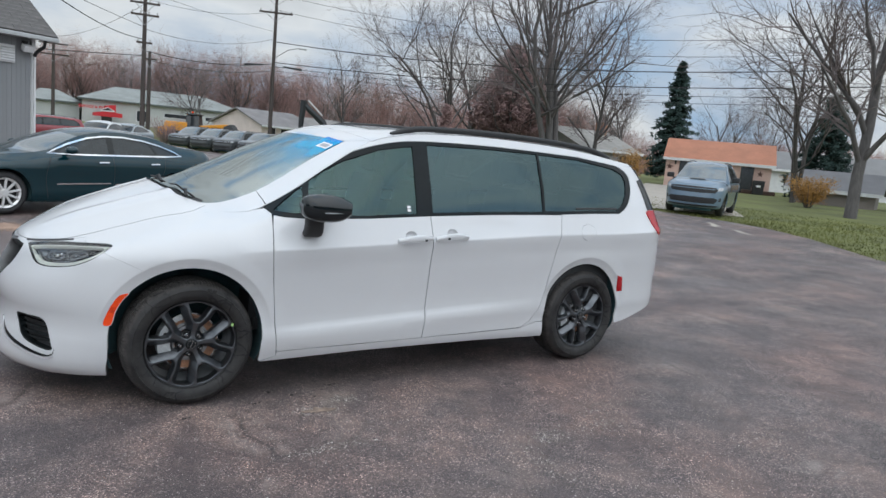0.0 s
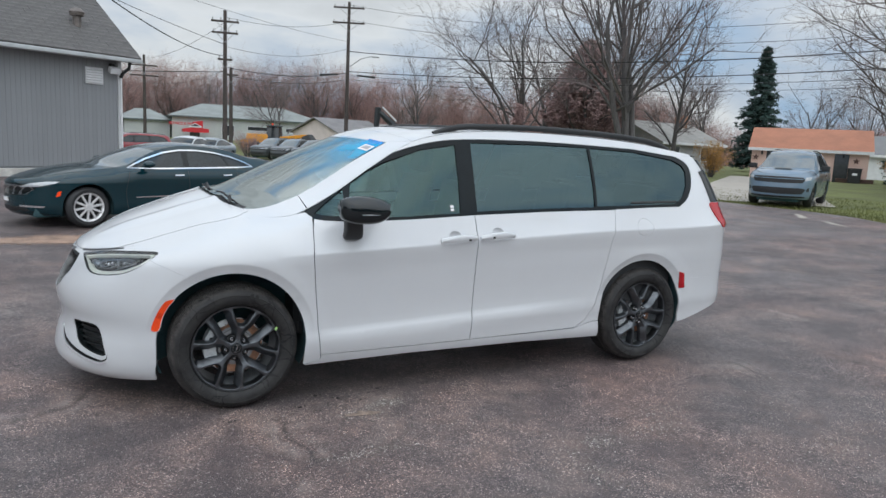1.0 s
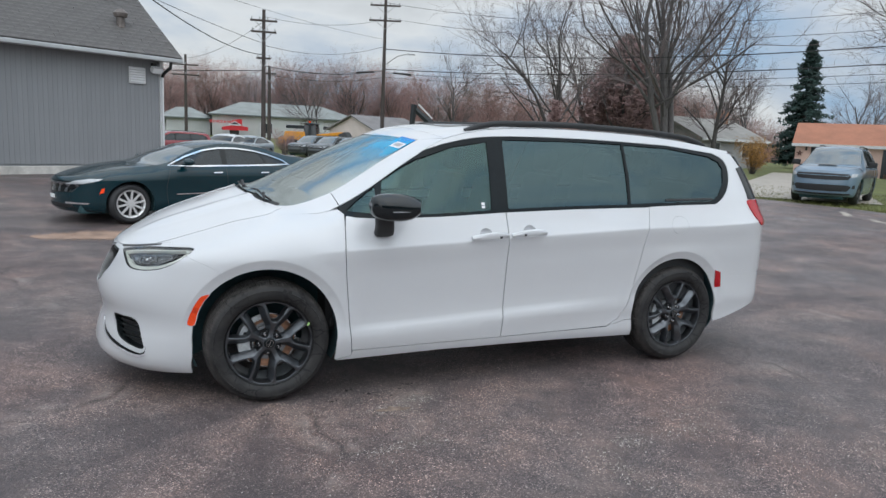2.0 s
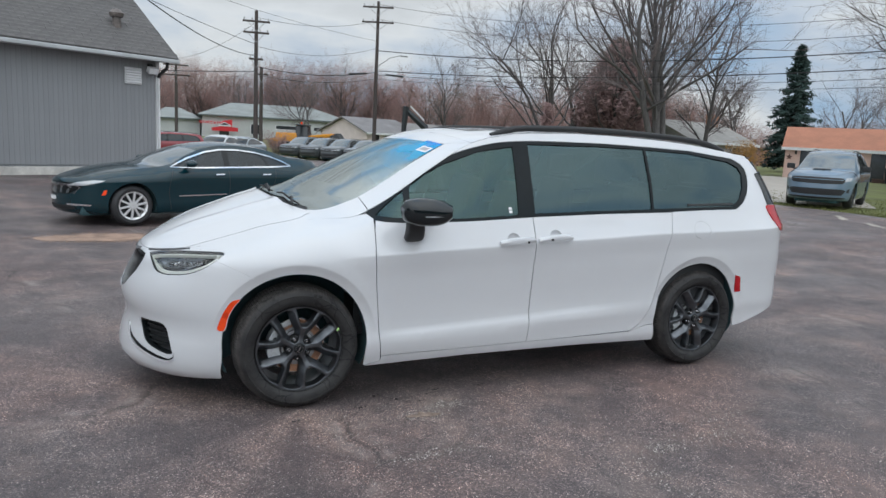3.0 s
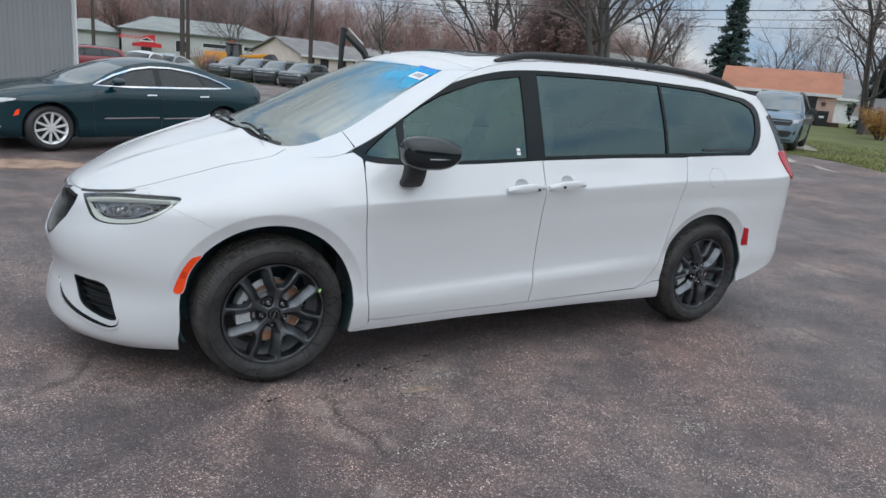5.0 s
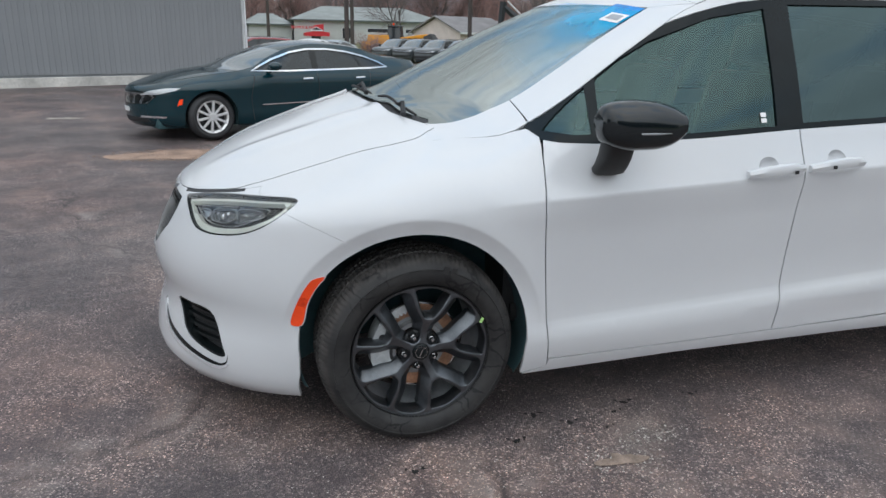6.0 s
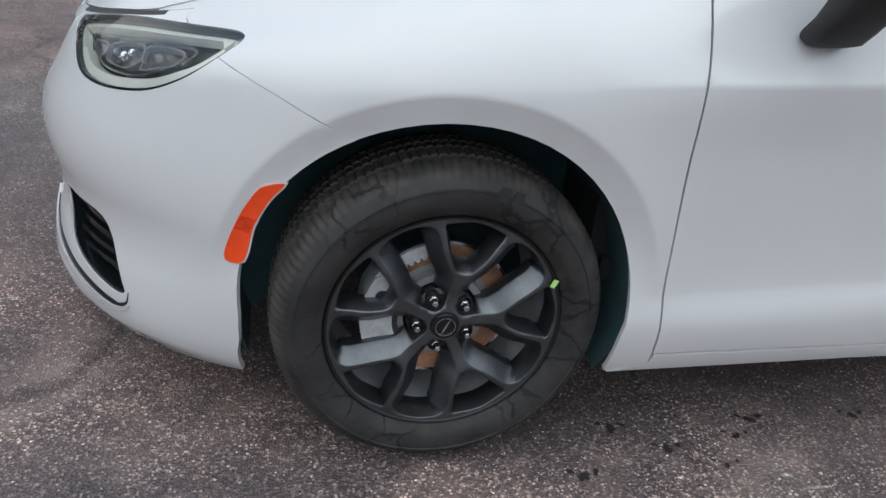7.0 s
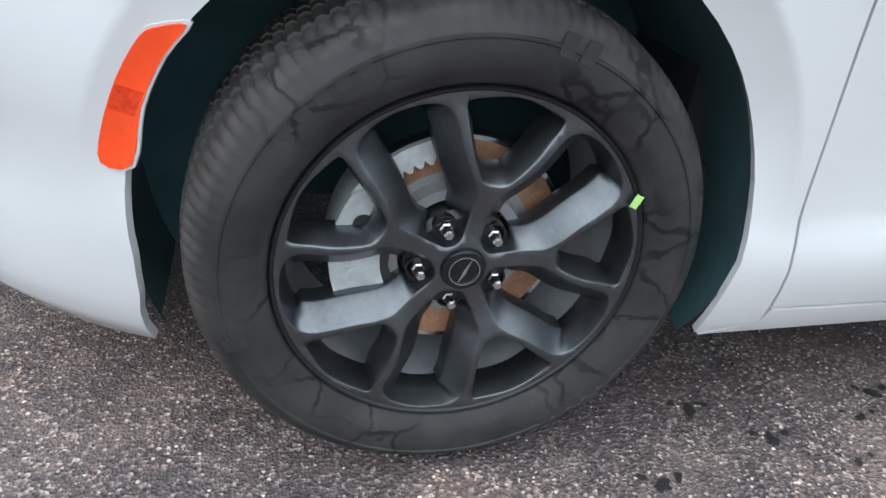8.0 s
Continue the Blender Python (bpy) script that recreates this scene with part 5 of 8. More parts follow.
def build_wheel(m, phase):
    w = new("wheel")
    w["label"] = "black twin-spoke alloy wheel with dusty tyre"
    w.parent = van
    w.matrix_local = m
    seg = 480
    bm = bmesh.new()
    tread = [(0.2605, 0.012), (0.2635, -0.002), (0.270, -0.0105), (0.277, -0.0135), (0.280, -0.017), (0.296, -0.0225), (0.310, -0.0245), (0.322, -0.0235), (0.3235, -0.0255), (0.3265, -0.0255), (0.328, -0.0215), (0.338, -0.0165), (0.347, -0.0095),
             (0.3545, -0.001), (0.3610, 0.009), (0.3660, 0.020), (0.3695, 0.033), (0.3715, 0.046), (0.3650, 0.048), (0.3650, 0.056), (0.3735, 0.058), (0.3755, 0.076), (0.376, 0.092), (0.368, 0.094), (0.368, 0.102), (0.376, 0.104), (0.376, 0.128), (0.368, 0.130),
             (0.368, 0.138), (0.376, 0.140), (0.375, 0.170), (0.367, 0.172), (0.367, 0.178), (0.374, 0.180), (0.370, 0.208), (0.352, 0.232), (0.30, 0.246), (0.266, 0.225)]
    rings = add_lathe(bm, tread, seg)
    for j, (r, y) in enumerate(tread):
        if 11 <= j <= 34 and r > 0.33:
            for i in range(seg):
                n = i // 4
                cut = i % 4 == 0 and (j >= 13 or (n * 7) % 3 != 0 or j >= 12)
                if cut:
                    v = rings[j][i].co
                    k = 1 - (0.0050 if j >= 16 else 0.0036 if j >= 14 else 0.0020 if j >= 12 else 0.0008) / r
                    v.x *= k
                    v.z *= k
    ty = part("tyre", bm, TYRE, w, "dusty black tyre with dark wet stains", True)
    # raised lettering as plain bars
    for a0, n, rr in ((118, 5, 0.318), (196, 1, 0.312), (70, 2, 0.322), (300, 5, 0.318)):
        for i in range(n):
            a = radians(a0 + i * 5.2)
            bm = bmesh.new()
            add_box(bm, (0.020, 0.0016, 0.016 if n > 2 else 0.03), pose(0, 0, -0.008), 0.0004)
            o = part("raised_mark", bm, TYRE, ty)
            o.matrix_local = pose(rr * math.cos(a), -0.0245, rr * math.sin(a)) @ pose(0, 0, 0, 0, 90 - math.degrees(a), 0)
    bm = bmesh.new()
    add_lathe(bm, [(0.256, 0.006), (0.262, 0.006), (0.264, 0.016), (0.259, 0.03), (0.252, 0.08), (0.243, 0.20), (0.254, 0.225), (0.262, 0.222), (0.262, 0.23), (0.236, 0.21), (0.245, 0.075), (0.251, 0.022), (0.2545, 0.004)], 96, True)
    rim = part("rim", bm, BARREL, w, shade=True)
    bm = bmesh.new()
    add_lathe(bm, [(0.2535, 0.008), (0.2550, -0.0025), (0.2575, -0.0055), (0.2600, -0.0060), (0.2620, -0.003), (0.2620, 0.012), (0.255, 0.012)], 120, True)
    part("rim_lip", bm, RIM_BLACK, rim, shade=True)
    for i in range(5):
        part("spoke", spoke_mesh(phase + 72 * i), ALLOY_FACE, w, "satin black forked spoke with broad sloping flanks")
    bm = bmesh.new()
    add_lathe(bm, [(0.001, 0.004), (0.030, 0.004), (0.034, 0.006), (0.036, 0.022), (0.068, 0.024), (0.078, 0.034), (0.080, 0.06), (0.02, 0.06)], 60)
    hub = part("hub", bm, RIM_BLACK, w, shade=True)
    bm = bmesh.new()
    add_lathe(bm, [(0.0005, -0.004), (0.026, -0.004), (0.031, -0.001), (0.032, 0.006)], 40)
    cap = part("centre_cap", bm, GLOSS_BLACK, w, "gloss black centre cap", True)
    bm = bmesh.new()
    add_lathe(bm, [(0.021, -0.0035), (0.021, -0.0052), (0.0225, -0.0052), (0.0225, -0.0035)], 40, True)
    part("cap_ring", bm, STEEL, cap)
    bm = bmesh.new()
    add_slab(bm, [(-0.010, -0.021), (-0.001, 0.003), (0.010, 0.021), (0.002, -0.003)], -0.0056, -0.0035)
    part("cap_badge", bm, STEEL, cap)
    for i in range(5):
        a = radians(phase + 36 + 72 * i)
        bm = bmesh.new()
        add_lathe(bm, [(0.0005, -0.012), (0.0055, -0.012), (0.0075, -0.009), (0.0075, 0.006), (0.0098, 0.008), (0.0098, 0.026), (0.0005, 0.026)], 6)
        ln = part("lug_nut", bm, STEEL, w)
        ln.location = (0.0605 * math.cos(a), 0.010, 0.0605 * math.sin(a))
        bm = bmesh.new()
        add_lathe(bm, [(0.0155, 0.012), (0.018, 0.012), (0.019, 0.024), (0.0155, 0.026), (0.014, 0.018)], 20, True)
        o = part("lug_seat", bm, RIM_BLACK, w, shade=True)
        o.location = ln.location
    return w


CAST = surface("pale_cast_alloy", (0.52, 0.55, 0.56), 0.45, metal=0.35, vary=0.2, scale=25, fine=120, relief=0.0008)


def brake(m, parent):
    b = new("brake")
    b.parent = parent
    b.matrix_local = m
    bm = bmesh.new()
    add_lathe(bm, [(0.085, 0.052), (0.100, 0.052), (0.104, 0.075), (0.165, 0.075), (0.168, 0.079), (0.168, 0.099), (0.10, 0.099), (0.085, 0.09)], 64, True)
    disc = part("brake_disc", bm, RUST, b, "rust-bloomed brake disc", True)
    bm = bmesh.new()
    add_lathe(bm, [(0.163, 0.0742), (0.1695, 0.0742), (0.1705, 0.078), (0.1705, 0.100), (0.163, 0.100)], 64, True)
    part("disc_edge", bm, STEEL, disc, "bright worn disc rim", True)
    bm = bmesh.new()
    add_lathe(bm, [(0.086, 0.051), (0.101, 0.051), (0.1055, 0.0735), (0.118, 0.0735), (0.118, 0.0745), (0.100, 0.0745)], 48, True)
    part("disc_hat", bm, IRON, disc, shade=True)
    bm = bmesh.new()
    out = [(r * math.cos(radians(a)), r * math.sin(radians(a))) for r, aa in ((0.182, range(140, 211, 7)), (0.112, range(210, 139, -7))) for a in aa]
    vs = add_slab(bm, out, 0.036, 0.115)
    bmesh.ops.bevel(bm, geom=[e for e in bm.edges if abs(e.verts[0].co.y - e.verts[1].co.y) < 1e-5 and e.verts[0].co.y < 0.05], offset=0.008, segments=2, affect="EDGES")
    cal = part("caliper", bm, CAST, b, "pale cast alloy brake caliper")
    for a in (158, 190):
        bm = bmesh.new()
        x, z = 0.147 * math.cos(radians(a)), 0.147 * math.sin(radians(a))
        add_tube(bm, [(x, 0.0345, z), (x, 0.06, z)], 0.015, 16)
        part("piston_boss", bm, MATT_BLACK if a < 170 else CAST, cal, shade=True)
    tooth = []
    for i in range(19):
        a = radians(142 - 2.0 * i)
        r = 0.142 + (0.009 if i % 3 == 0 else 0.0)
        tooth.append((r * math.cos(a), r * math.sin(a)))
    for i in range(18, -1, -1):
        a = radians(142 - 2.0 * i)
        tooth.append((0.176 * math.cos(a), 0.176 * math.sin(a)))
    bm = bmesh.new()
    add_slab(bm, tooth, 0.052, 0.064)
    part("pad_clip", bm, CAST, cal, "toothed pale metal bracket")
    bm = bmesh.new()
    add_slab(bm, [(0.12 * math.cos(radians(a)), 0.12 * math.sin(radians(a))) for a in (150, 175, 200, 214)] + [(0.10 * math.cos(radians(a)), 0.10 * math.sin(radians(a))) for a in (212, 190, 165)], 0.042, 0.07)
    part("carrier", bm, MATT_BLACK, cal)
    return b


for x, phase in ((0.0, 7.6), (3.089, 22)):
    for sgn in (1, -1):
        turn = pose(0, 0, 0, 0, 0, 0 if sgn > 0 else 180)
        m = pose(x, -sgn * VAN_Y, 0.376) @ turn
        build_wheel(m, phase)
        brake(m, van)
bm = bmesh.new()
add_box(bm, (0.012, 0.002, 0.020), None, 0.0005)
tg = part("balance_tag", bm, TAG, van, "small green tag on the rim")
tg.matrix_local = pose(0.226, -VAN_Y - 0.010, 0.474, 0, 24, 0)
# ---- the dark green sedan ----
GREEN_PAINT = surface("dark_green_paint", (0.0015, 0.024, 0.033), 0.2, vary=0.05, scale=2, fine=400, coat=0.6, spec=0.25)
SILVER = surface("silver_alloy", (0.72, 0.72, 0.72), 0.3, metal=0.4, vary=0.08, scale=20)
CAR_GLASS = surface("near_black_car_glass", (0.014, 0.020, 0.023), 0.04, vary=0.2, spec=0.5)
# Paler than CAR_GLASS: some of the mirrored sky is put into the colour.
PAINTED_SKY_GLASS = surface("painted_sky_windscreen", (0.05, 0.085, 0.105), 0.05, vary=0.3, scale=3, coat=1.0, spec=1.0)


def place_on(x, y, yaw):
    return pose(x, y, rise(x, y), 0, 0, yaw)


def rise(x, y):
    """The lay of the land: level by the van, a little higher round about, and rising to the far houses."""
    return 0.30 * float(smooth(4, 20, math.hypot(x - 1.5, y))) - 0.5 * float(smooth(26, 42, y) * smooth(80, 68, y) * smooth(34, 24, x)) + 0.35 * float(smooth(50, 85, y - 0.25 * x))



def az_spot(az, d, yaw):
    """A place on the ground by compass from the first standpoint."""
    return place_on(-1.0 + d * math.sin(radians(az)), -3.9 + d * math.cos(radians(az)), yaw)


SEDAN = Body(nose=[0.15, -0.76, 0.22, -0.86, 0.4, -0.91, 0.6, -0.90, 0.72, -0.88, 0.85, -0.72, 1.0, -0.4],
             tail=[0.2, 3.62, 0.35, 3.74, 0.7, 3.79, 0.95, 3.86, 1.1, 3.82], side=[0.15, 0.83, 0.2, 0.87, 0.3, 0.905, 0.45, 0.91, 0.6, 0.918, 0.75, 0.93, 0.95, 0.92],
             ez=[-1.4, 0.75, -0.9, 0.78, -0.5, 0.85, 0.0, 0.92, 0.5, 0.98, 0.7, 1.025, 0.95, 1.15, 1.25, 1.27, 1.6, 1.35, 2.1, 1.362, 2.6, 1.305, 3.0, 1.19, 3.3, 1.13, 3.6, 1.11, 4.7, 1.07],
             ew=[-1.4, 0.68, 0.0, 0.72, 0.6, 0.72, 1.2, 0.60, 1.6, 0.56, 2.2, 0.56, 2.9, 0.62, 3.3, 0.68, 4.7, 0.66],
             crown_=[-1.4, 0, -0.9, 0.02, -0.3, 0.06, 0.5, 0.03, 1.2, 0.05, 2.2, 0.05, 3.0, 0.03, 4.7, 0.0], shift_=[-1.4, 0, 0, -0.05, 0.5, -0.30, 1.2, -0.12, 1.6, 0, 2.3, 0, 3.1, 0.15, 4.0, 0, 4.7, 0],
             arches=((0.0, 0.34, 0.375), (2.85, 0.34, 0.375)), belt=(0.94, 0.895), xc=0.1, xr=3.1, cabin=(0.35, 0.85, 2.9, 3.35), nn=2.1)


def build_car(B, name, label, category, m, body_mat, wheel_mat, dlo, panes, wheel, seams, hood_s, screen_s, roof_s, back_s, chrome, lamp, wb, group="", spokes=10, spoke_w=0.035, trunk=True, bottom=0.19, screen=None):
    car = thing(name, label, category, m, group)
    (ax, az, ar), (bx, bz, br) = B.arches
    nose_s, tail_s = B.xc - B.lf, B.xr + B.lr
    outline = [(nose_s, bottom)] + B.at([(ax - ar, bottom)] + arch(ax, az, ar, 188, -8, 20) + [(ax + ar, bottom), (bx - br, bottom)] + arch(bx, bz, br, 188, -8, 20) + [(bx + br, bottom + 0.05)]) + [(tail_s, bottom + 0.08)] + B.rim_line(tail_s, nose_s, 60)
    for f in (False, True):
        side = skin("body_side", B.wrap, B.normal, outline, body_mat, car, [B.at(dlo)], 0, 0.02, 0.08, "", f)
    for pts in seams:
        line = B.at(spline(pts, 6))
        B.panel("shut_line", line + [(s + 0.008, z) for s, z in line[::-1]], MATT_BLACK, car, off=0.0015, thick=0.001, step=0.2, sides=(False,))
    B.panel("window_surround", B.at(dlo), GLOSS_BLACK, car, [B.at(p) for p in panes], -0.004)
    for p in panes:
        B.panel("side_window", B.at(p), CAR_GLASS, car, off=-0.008)
    if chrome:
        B.panel("chrome_surround", shrink(B.at(dlo), -0.014), CHROME, car, [shrink(B.at(dlo), 0.010)], 0.003, 0.008, 0.15)
    B.lid("bonnet", nose_s + 0.02, hood_s, body_mat, car, 30, 25, lift=0.001)
    B.lid("windscreen", hood_s, screen_s, screen or CAR_GLASS, car, 14, 21)
    B.lid("roof", screen_s, roof_s, body_mat, car, 18, 21)
    B.lid("rear_window", roof_s, back_s, CAR_GLASS, car, 12, 21)
    B.lid("boot_lid", back_s, tail_s - 0.02, body_mat, car, 14, 21, lift=0.001)
    dark_core(car, wb + 1.5, 1.2, 0.16, 0.55, -0.7)
    for f in (False, True):
        for cx, cz, r in B.arches:
            bm = bmesh.new()
            loops = []
            for y in (0, 0.30):
                row = []
                for a in range(-20, 201, 10):
                    x, z = cx + (r + 0.015) * math.cos(radians(a)), cz + (r + 0.015) * math.sin(radians(a))
                    w = -float(B.wrap(np.array([B.s_of(x, z)]), np.array([z]))[0][1]) - 0.015 - y
                    row.append(bm.verts.new((x, w if f else -w, z)))
                loops.append(row)
            for u, v in zip(loops, loops[1:]):
                for i in range(len(u) - 1):
                    bm.faces.new((u[i], u[i + 1], v[i + 1], v[i]))
            part("wheel_housing", bm, LINER, car)
    for x in (ax, bx):
        yw = -float(B.wrap(np.array([x]), np.array([0.45]))[0][1]) - 0.03
        for sgn in (1, -1):
            plain_wheel(car, pose(x, -sgn * yw, wheel[0], 0, 0, 0 if sgn > 0 else 180), wheel[0], wheel[1], 0.22, wheel_mat, spokes, spoke_w)
    return car


S_DLO = [(0.66, 0.975), (1.2, 0.972), (2.0, 0.985), (2.7, 1.00), (3.02, 1.015), (2.90, 1.09), (2.65, 1.18), (2.35, 1.25), (2.0, 1.288), (1.65, 1.285), (1.35, 1.238), (1.0, 1.125)]
S_PANES = [[(0.78, 0.997), (1.63, 0.998), (1.69, 1.266), (1.40, 1.222), (1.07, 1.13)], [(1.73, 1.0), (2.52, 1.012), (2.44, 1.205), (2.0, 1.268), (1.79, 1.268)], [(2.56, 1.015), (2.93, 1.03), (2.72, 1.13), (2.49, 1.195)]]
sedan = build_car(SEDAN, "sedan", "dark green four-door sedan with chrome window trim and silver wheels", "car", place_on(-1.15, 8.74, 22), GREEN_PAINT, SILVER, S_DLO, S_PANES, (0.335, 0.235),
                  [[(0.62, 0.25), (0.58, 0.6), (0.66, 0.93)], [(1.66, 0.25), (1.70, 0.6), (1.68, 0.97)], [(2.42, 0.40), (2.62, 0.7), (2.66, 0.98)], [(-0.62, 0.70), (-0.45, 0.76), (-0.3, 0.82)]], 0.48, 1.22, 2.45, 3.15, True, None, 2.85, screen=PAINTED_SKY_GLASS)
sedan.scale = (0.965, 0.955, 0.95)
bl = [(-0.83, 0.645), (-0.66, 0.655), (-0.46, 0.715), (-0.41, 0.745), (-0.56, 0.742), (-0.74, 0.705)]
LAMP_PALE = surface("pale_lamp", (0.55, 0.58, 0.60), 0.12, metal=0.3, vary=0.2, scale=25, coat=0.5)
SEDAN.panel("head_lamp", SEDAN.at(bl), LAMP_PALE, sedan, off=0.004, step=0.05)
SEDAN.panel("side_marker", SEDAN.at([(-0.46, 0.50), (-0.40, 0.52), (-0.385, 0.60), (-0.43, 0.585)]), AMBER, sedan, off=0.004, step=0.05)
SEDAN.panel("fog_strip", SEDAN.at([(-0.84, 0.325), (-0.60, 0.325), (-0.58, 0.35), (-0.84, 0.355)]), CHROME, sedan, off=0.006, step=0.05)
for a, b in ((0.75, 1.64), (1.72, 2.35)):
    SEDAN.panel("chrome_moulding", [(a, 0.475), (b, 0.492), (b, 0.510), (a, 0.493)], CHROME, sedan, off=0.010, thick=0.012)
for a in (1.42, 2.36):
    SEDAN.panel("door_handle", [(a, 0.838), (a + 0.17, 0.843), (a + 0.17, 0.862), (a, 0.857)], CHROME, sedan, off=0.03, thick=0.028)
for i in range(12):
    z = 0.52 + 0.013 * i
    SEDAN.front("grille_bar", [(0.05, z), (0.62 - 0.012 * abs(i - 7), z), (0.62 - 0.012 * abs(i - 7), z + 0.006), (0.05, z + 0.006)], CHROME, sedan, 0.004, 0.006, 0.2)
SEDAN.front("grille", [(0.0, 0.50), (0.40, 0.51), (0.66, 0.62), (0.60, 0.69), (0.0, 0.70)], GLOSS_BLACK, sedan, 0.002, 0.01)
SEDAN.front("lower_intake", [(0.0, 0.25), (0.52, 0.26), (0.50, 0.32), (0.0, 0.33)], MATT_BLACK, sedan, 0.003, 0.01)
SEDAN.front("number_plate", [(0.0, 0.40), (0.09, 0.40), (0.09, 0.46), (0.0, 0.46)], PAPER, sedan, 0.02, 0.012)
for sgn in (1, -1):
    bm = bmesh.new()
    bmesh.ops.create_uvsphere(bm, u_segments=16, v_segments=10, radius=1)
    bmesh.ops.transform(bm, matrix=pose(0.93, -sgn * 1.02, 1.045) @ Matrix.Diagonal((0.10, 0.10, 0.062, 1)), verts=bm.verts)
    add_box(bm, (0.07, 0.12, 0.03), pose(0.90, -sgn * 0.93, 0.985))
    part("wing_mirror", bm, GREEN_PAINT, sedan, shade=True)

# ---- sport utility vehicles ----
SUV = Body(nose=[0.2, -0.72, 0.28, -0.86, 0.45, -0.925, 0.75, -0.92, 0.95, -0.88, 1.05, -0.80, 1.2, -0.5],
           tail=[0.25, 4.02, 0.4, 4.12, 0.8, 4.15, 1.1, 4.10, 1.5, 3.98, 1.8, 3.85], side=[0.2, 0.86, 0.27, 0.90, 0.4, 0.93, 0.6, 0.945, 0.85, 0.96, 1.1, 0.95],
           ez=[-1.4, 1.0, -0.9, 1.02, -0.5, 1.07, 0.0, 1.12, 0.5, 1.17, 0.75, 1.32, 1.05, 1.53, 1.35, 1.67, 1.8, 1.72, 2.6, 1.72, 3.3, 1.69, 3.9, 1.63, 4.8, 1.58],
           ew=[-1.4, 0.76, 0, 0.80, 0.5, 0.80, 1.2, 0.68, 1.6, 0.65, 3.0, 0.65, 4.8, 0.60],
           crown_=[-1.4, 0, -0.9, 0.015, -0.2, 0.05, 0.5, 0.02, 1.3, 0.05, 3.0, 0.05, 4.8, 0], shift_=[-1.4, 0, 0, -0.05, 0.5, -0.25, 1.3, -0.08, 1.8, 0, 4.8, 0],
           arches=((0.0, 0.38, 0.44), (3.04, 0.38, 0.44)), belt=(1.13, 0.915), xc=0.15, xr=3.4, cabin=(0.3, 0.8, 8, 9), nn=3.2, mm=5.0)
U_DLO = [(0.85, 1.17), (2.0, 1.18), (3.2, 1.21), (3.75, 1.25), (3.70, 1.40), (3.45, 1.58), (3.0, 1.62), (1.9, 1.64), (1.5, 1.61), (1.2, 1.49)]
U_PANES = [[(0.98, 1.20), (1.70, 1.20), (1.72, 1.61), (1.52, 1.585), (1.25, 1.475)], [(1.80, 1.21), (2.65, 1.22), (2.62, 1.61), (1.82, 1.615)], [(2.75, 1.23), (3.66, 1.27), (3.40, 1.55), (2.72, 1.60)]]


def build_suv(name, label, m, mat, wheels, face="sport", group=""):
    c = build_car(SUV, name, label, "car", m, mat, wheels, U_DLO, U_PANES, (0.385, 0.27), [[(0.60, 0.3), (0.58, 0.7), (0.66, 1.12)], [(1.74, 0.3), (1.76, 1.15)], [(2.6, 0.45), (2.68, 1.2)]], 0.48, 1.32, 3.55, 4.0, False, None, 3.04, group, 5, 0.09, bottom=0.25, screen=PAINTED_SKY_GLASS)
    SUV.front("upper_grille", [(0.0, 0.74), (0.58, 0.76), (0.70, 0.85), (0.60, 0.93), (0.0, 0.94)], MATT_BLACK, c, 0.004, 0.03)
    SUV.front("grille_bar", [(0.0, 0.862), (0.60, 0.868), (0.60, 0.884), (0.0, 0.882)], mat if face == "sport" else CHROME, c, 0.012, 0.02)
    SUV.front("lower_grille", [(0.0, 0.40), (0.62, 0.42), (0.78, 0.56), (0.60, 0.60), (0.0, 0.60)], MATT_BLACK, c, 0.005, 0.03)
    SUV.front("chin", [(0.0, 0.30), (0.80, 0.32), (0.80, 0.35), (0.0, 0.34)], MATT_BLACK, c, 0.01, 0.03)
    SUV.panel("head_lamp", [(-0.68, 0.83), (-0.36, 0.86), (-0.30, 0.95), (-0.62, 0.94)], LAMP_PALE, c, off=0.006, step=0.06)
    SUV.panel("fog_lamp", [(-0.55, 0.50), (-0.38, 0.50), (-0.38, 0.62), (-0.50, 0.60)], MATT_BLACK, c, off=0.004, step=0.06)
    SUV.panel("arch_trim", SUV.at(arch(0, 0.38, 0.485, 180, 0, 16) + arch(0, 0.38, 0.44, 0, 180, 16)), mat if face == "sport" else MATT_BLACK, c, off=0.006, step=0.1)
    for sgn in (1, -1):
        bm = bmesh.new()
        add_box(bm, (0.14, 0.24, 0.17), pose(0.88, -sgn * 1.09, 1.14), 0.04)
        add_box(bm, (0.06, 0.15, 0.04), pose(0.88, -sgn * 0.95, 1.12), 0.01)
        part("wing_mirror", bm, MATT_BLACK, c)
        ss = np.linspace(1.6, 3.5, 10)
        tube("roof_rail", [tuple(p + np.array((0, 0, 0.04))) for p in SUV.top(ss, np.full(10, 0.9 * sgn))], 0.018, MATT_BLACK, c, 6)
    return c


GREY_BLUE = paint("grey_blue_paint", (0.14, 0.205, 0.27))
big_suv = build_suv("sport_utility", "grey-blue sport utility vehicle with black grille and bonnet scoop", place_on(17.6, 10.1, 29), GREY_BLUE, RIM_BLACK)
big_suv.scale = (0.93, 0.93, 0.93)
SUV.lid("bonnet_scoop", -0.25, 0.10, MATT_BLACK, big_suv, 6, 7, -0.30, 0.30, 0.028)
SUV.lid("scoop_hood", -0.22, 0.22, GREY_BLUE, big_suv, 6, 7, -0.34, 0.34, 0.020)
DARK_GREY = paint("dark_grey_paint", (0.08, 0.09, 0.095))
row = build_suv("parked_suv", "dark grey sport utility vehicle parked in a row", az_spot(12.2, 55, 42), DARK_GREY, SILVER, "row", "parked sport utility vehicles in a row")
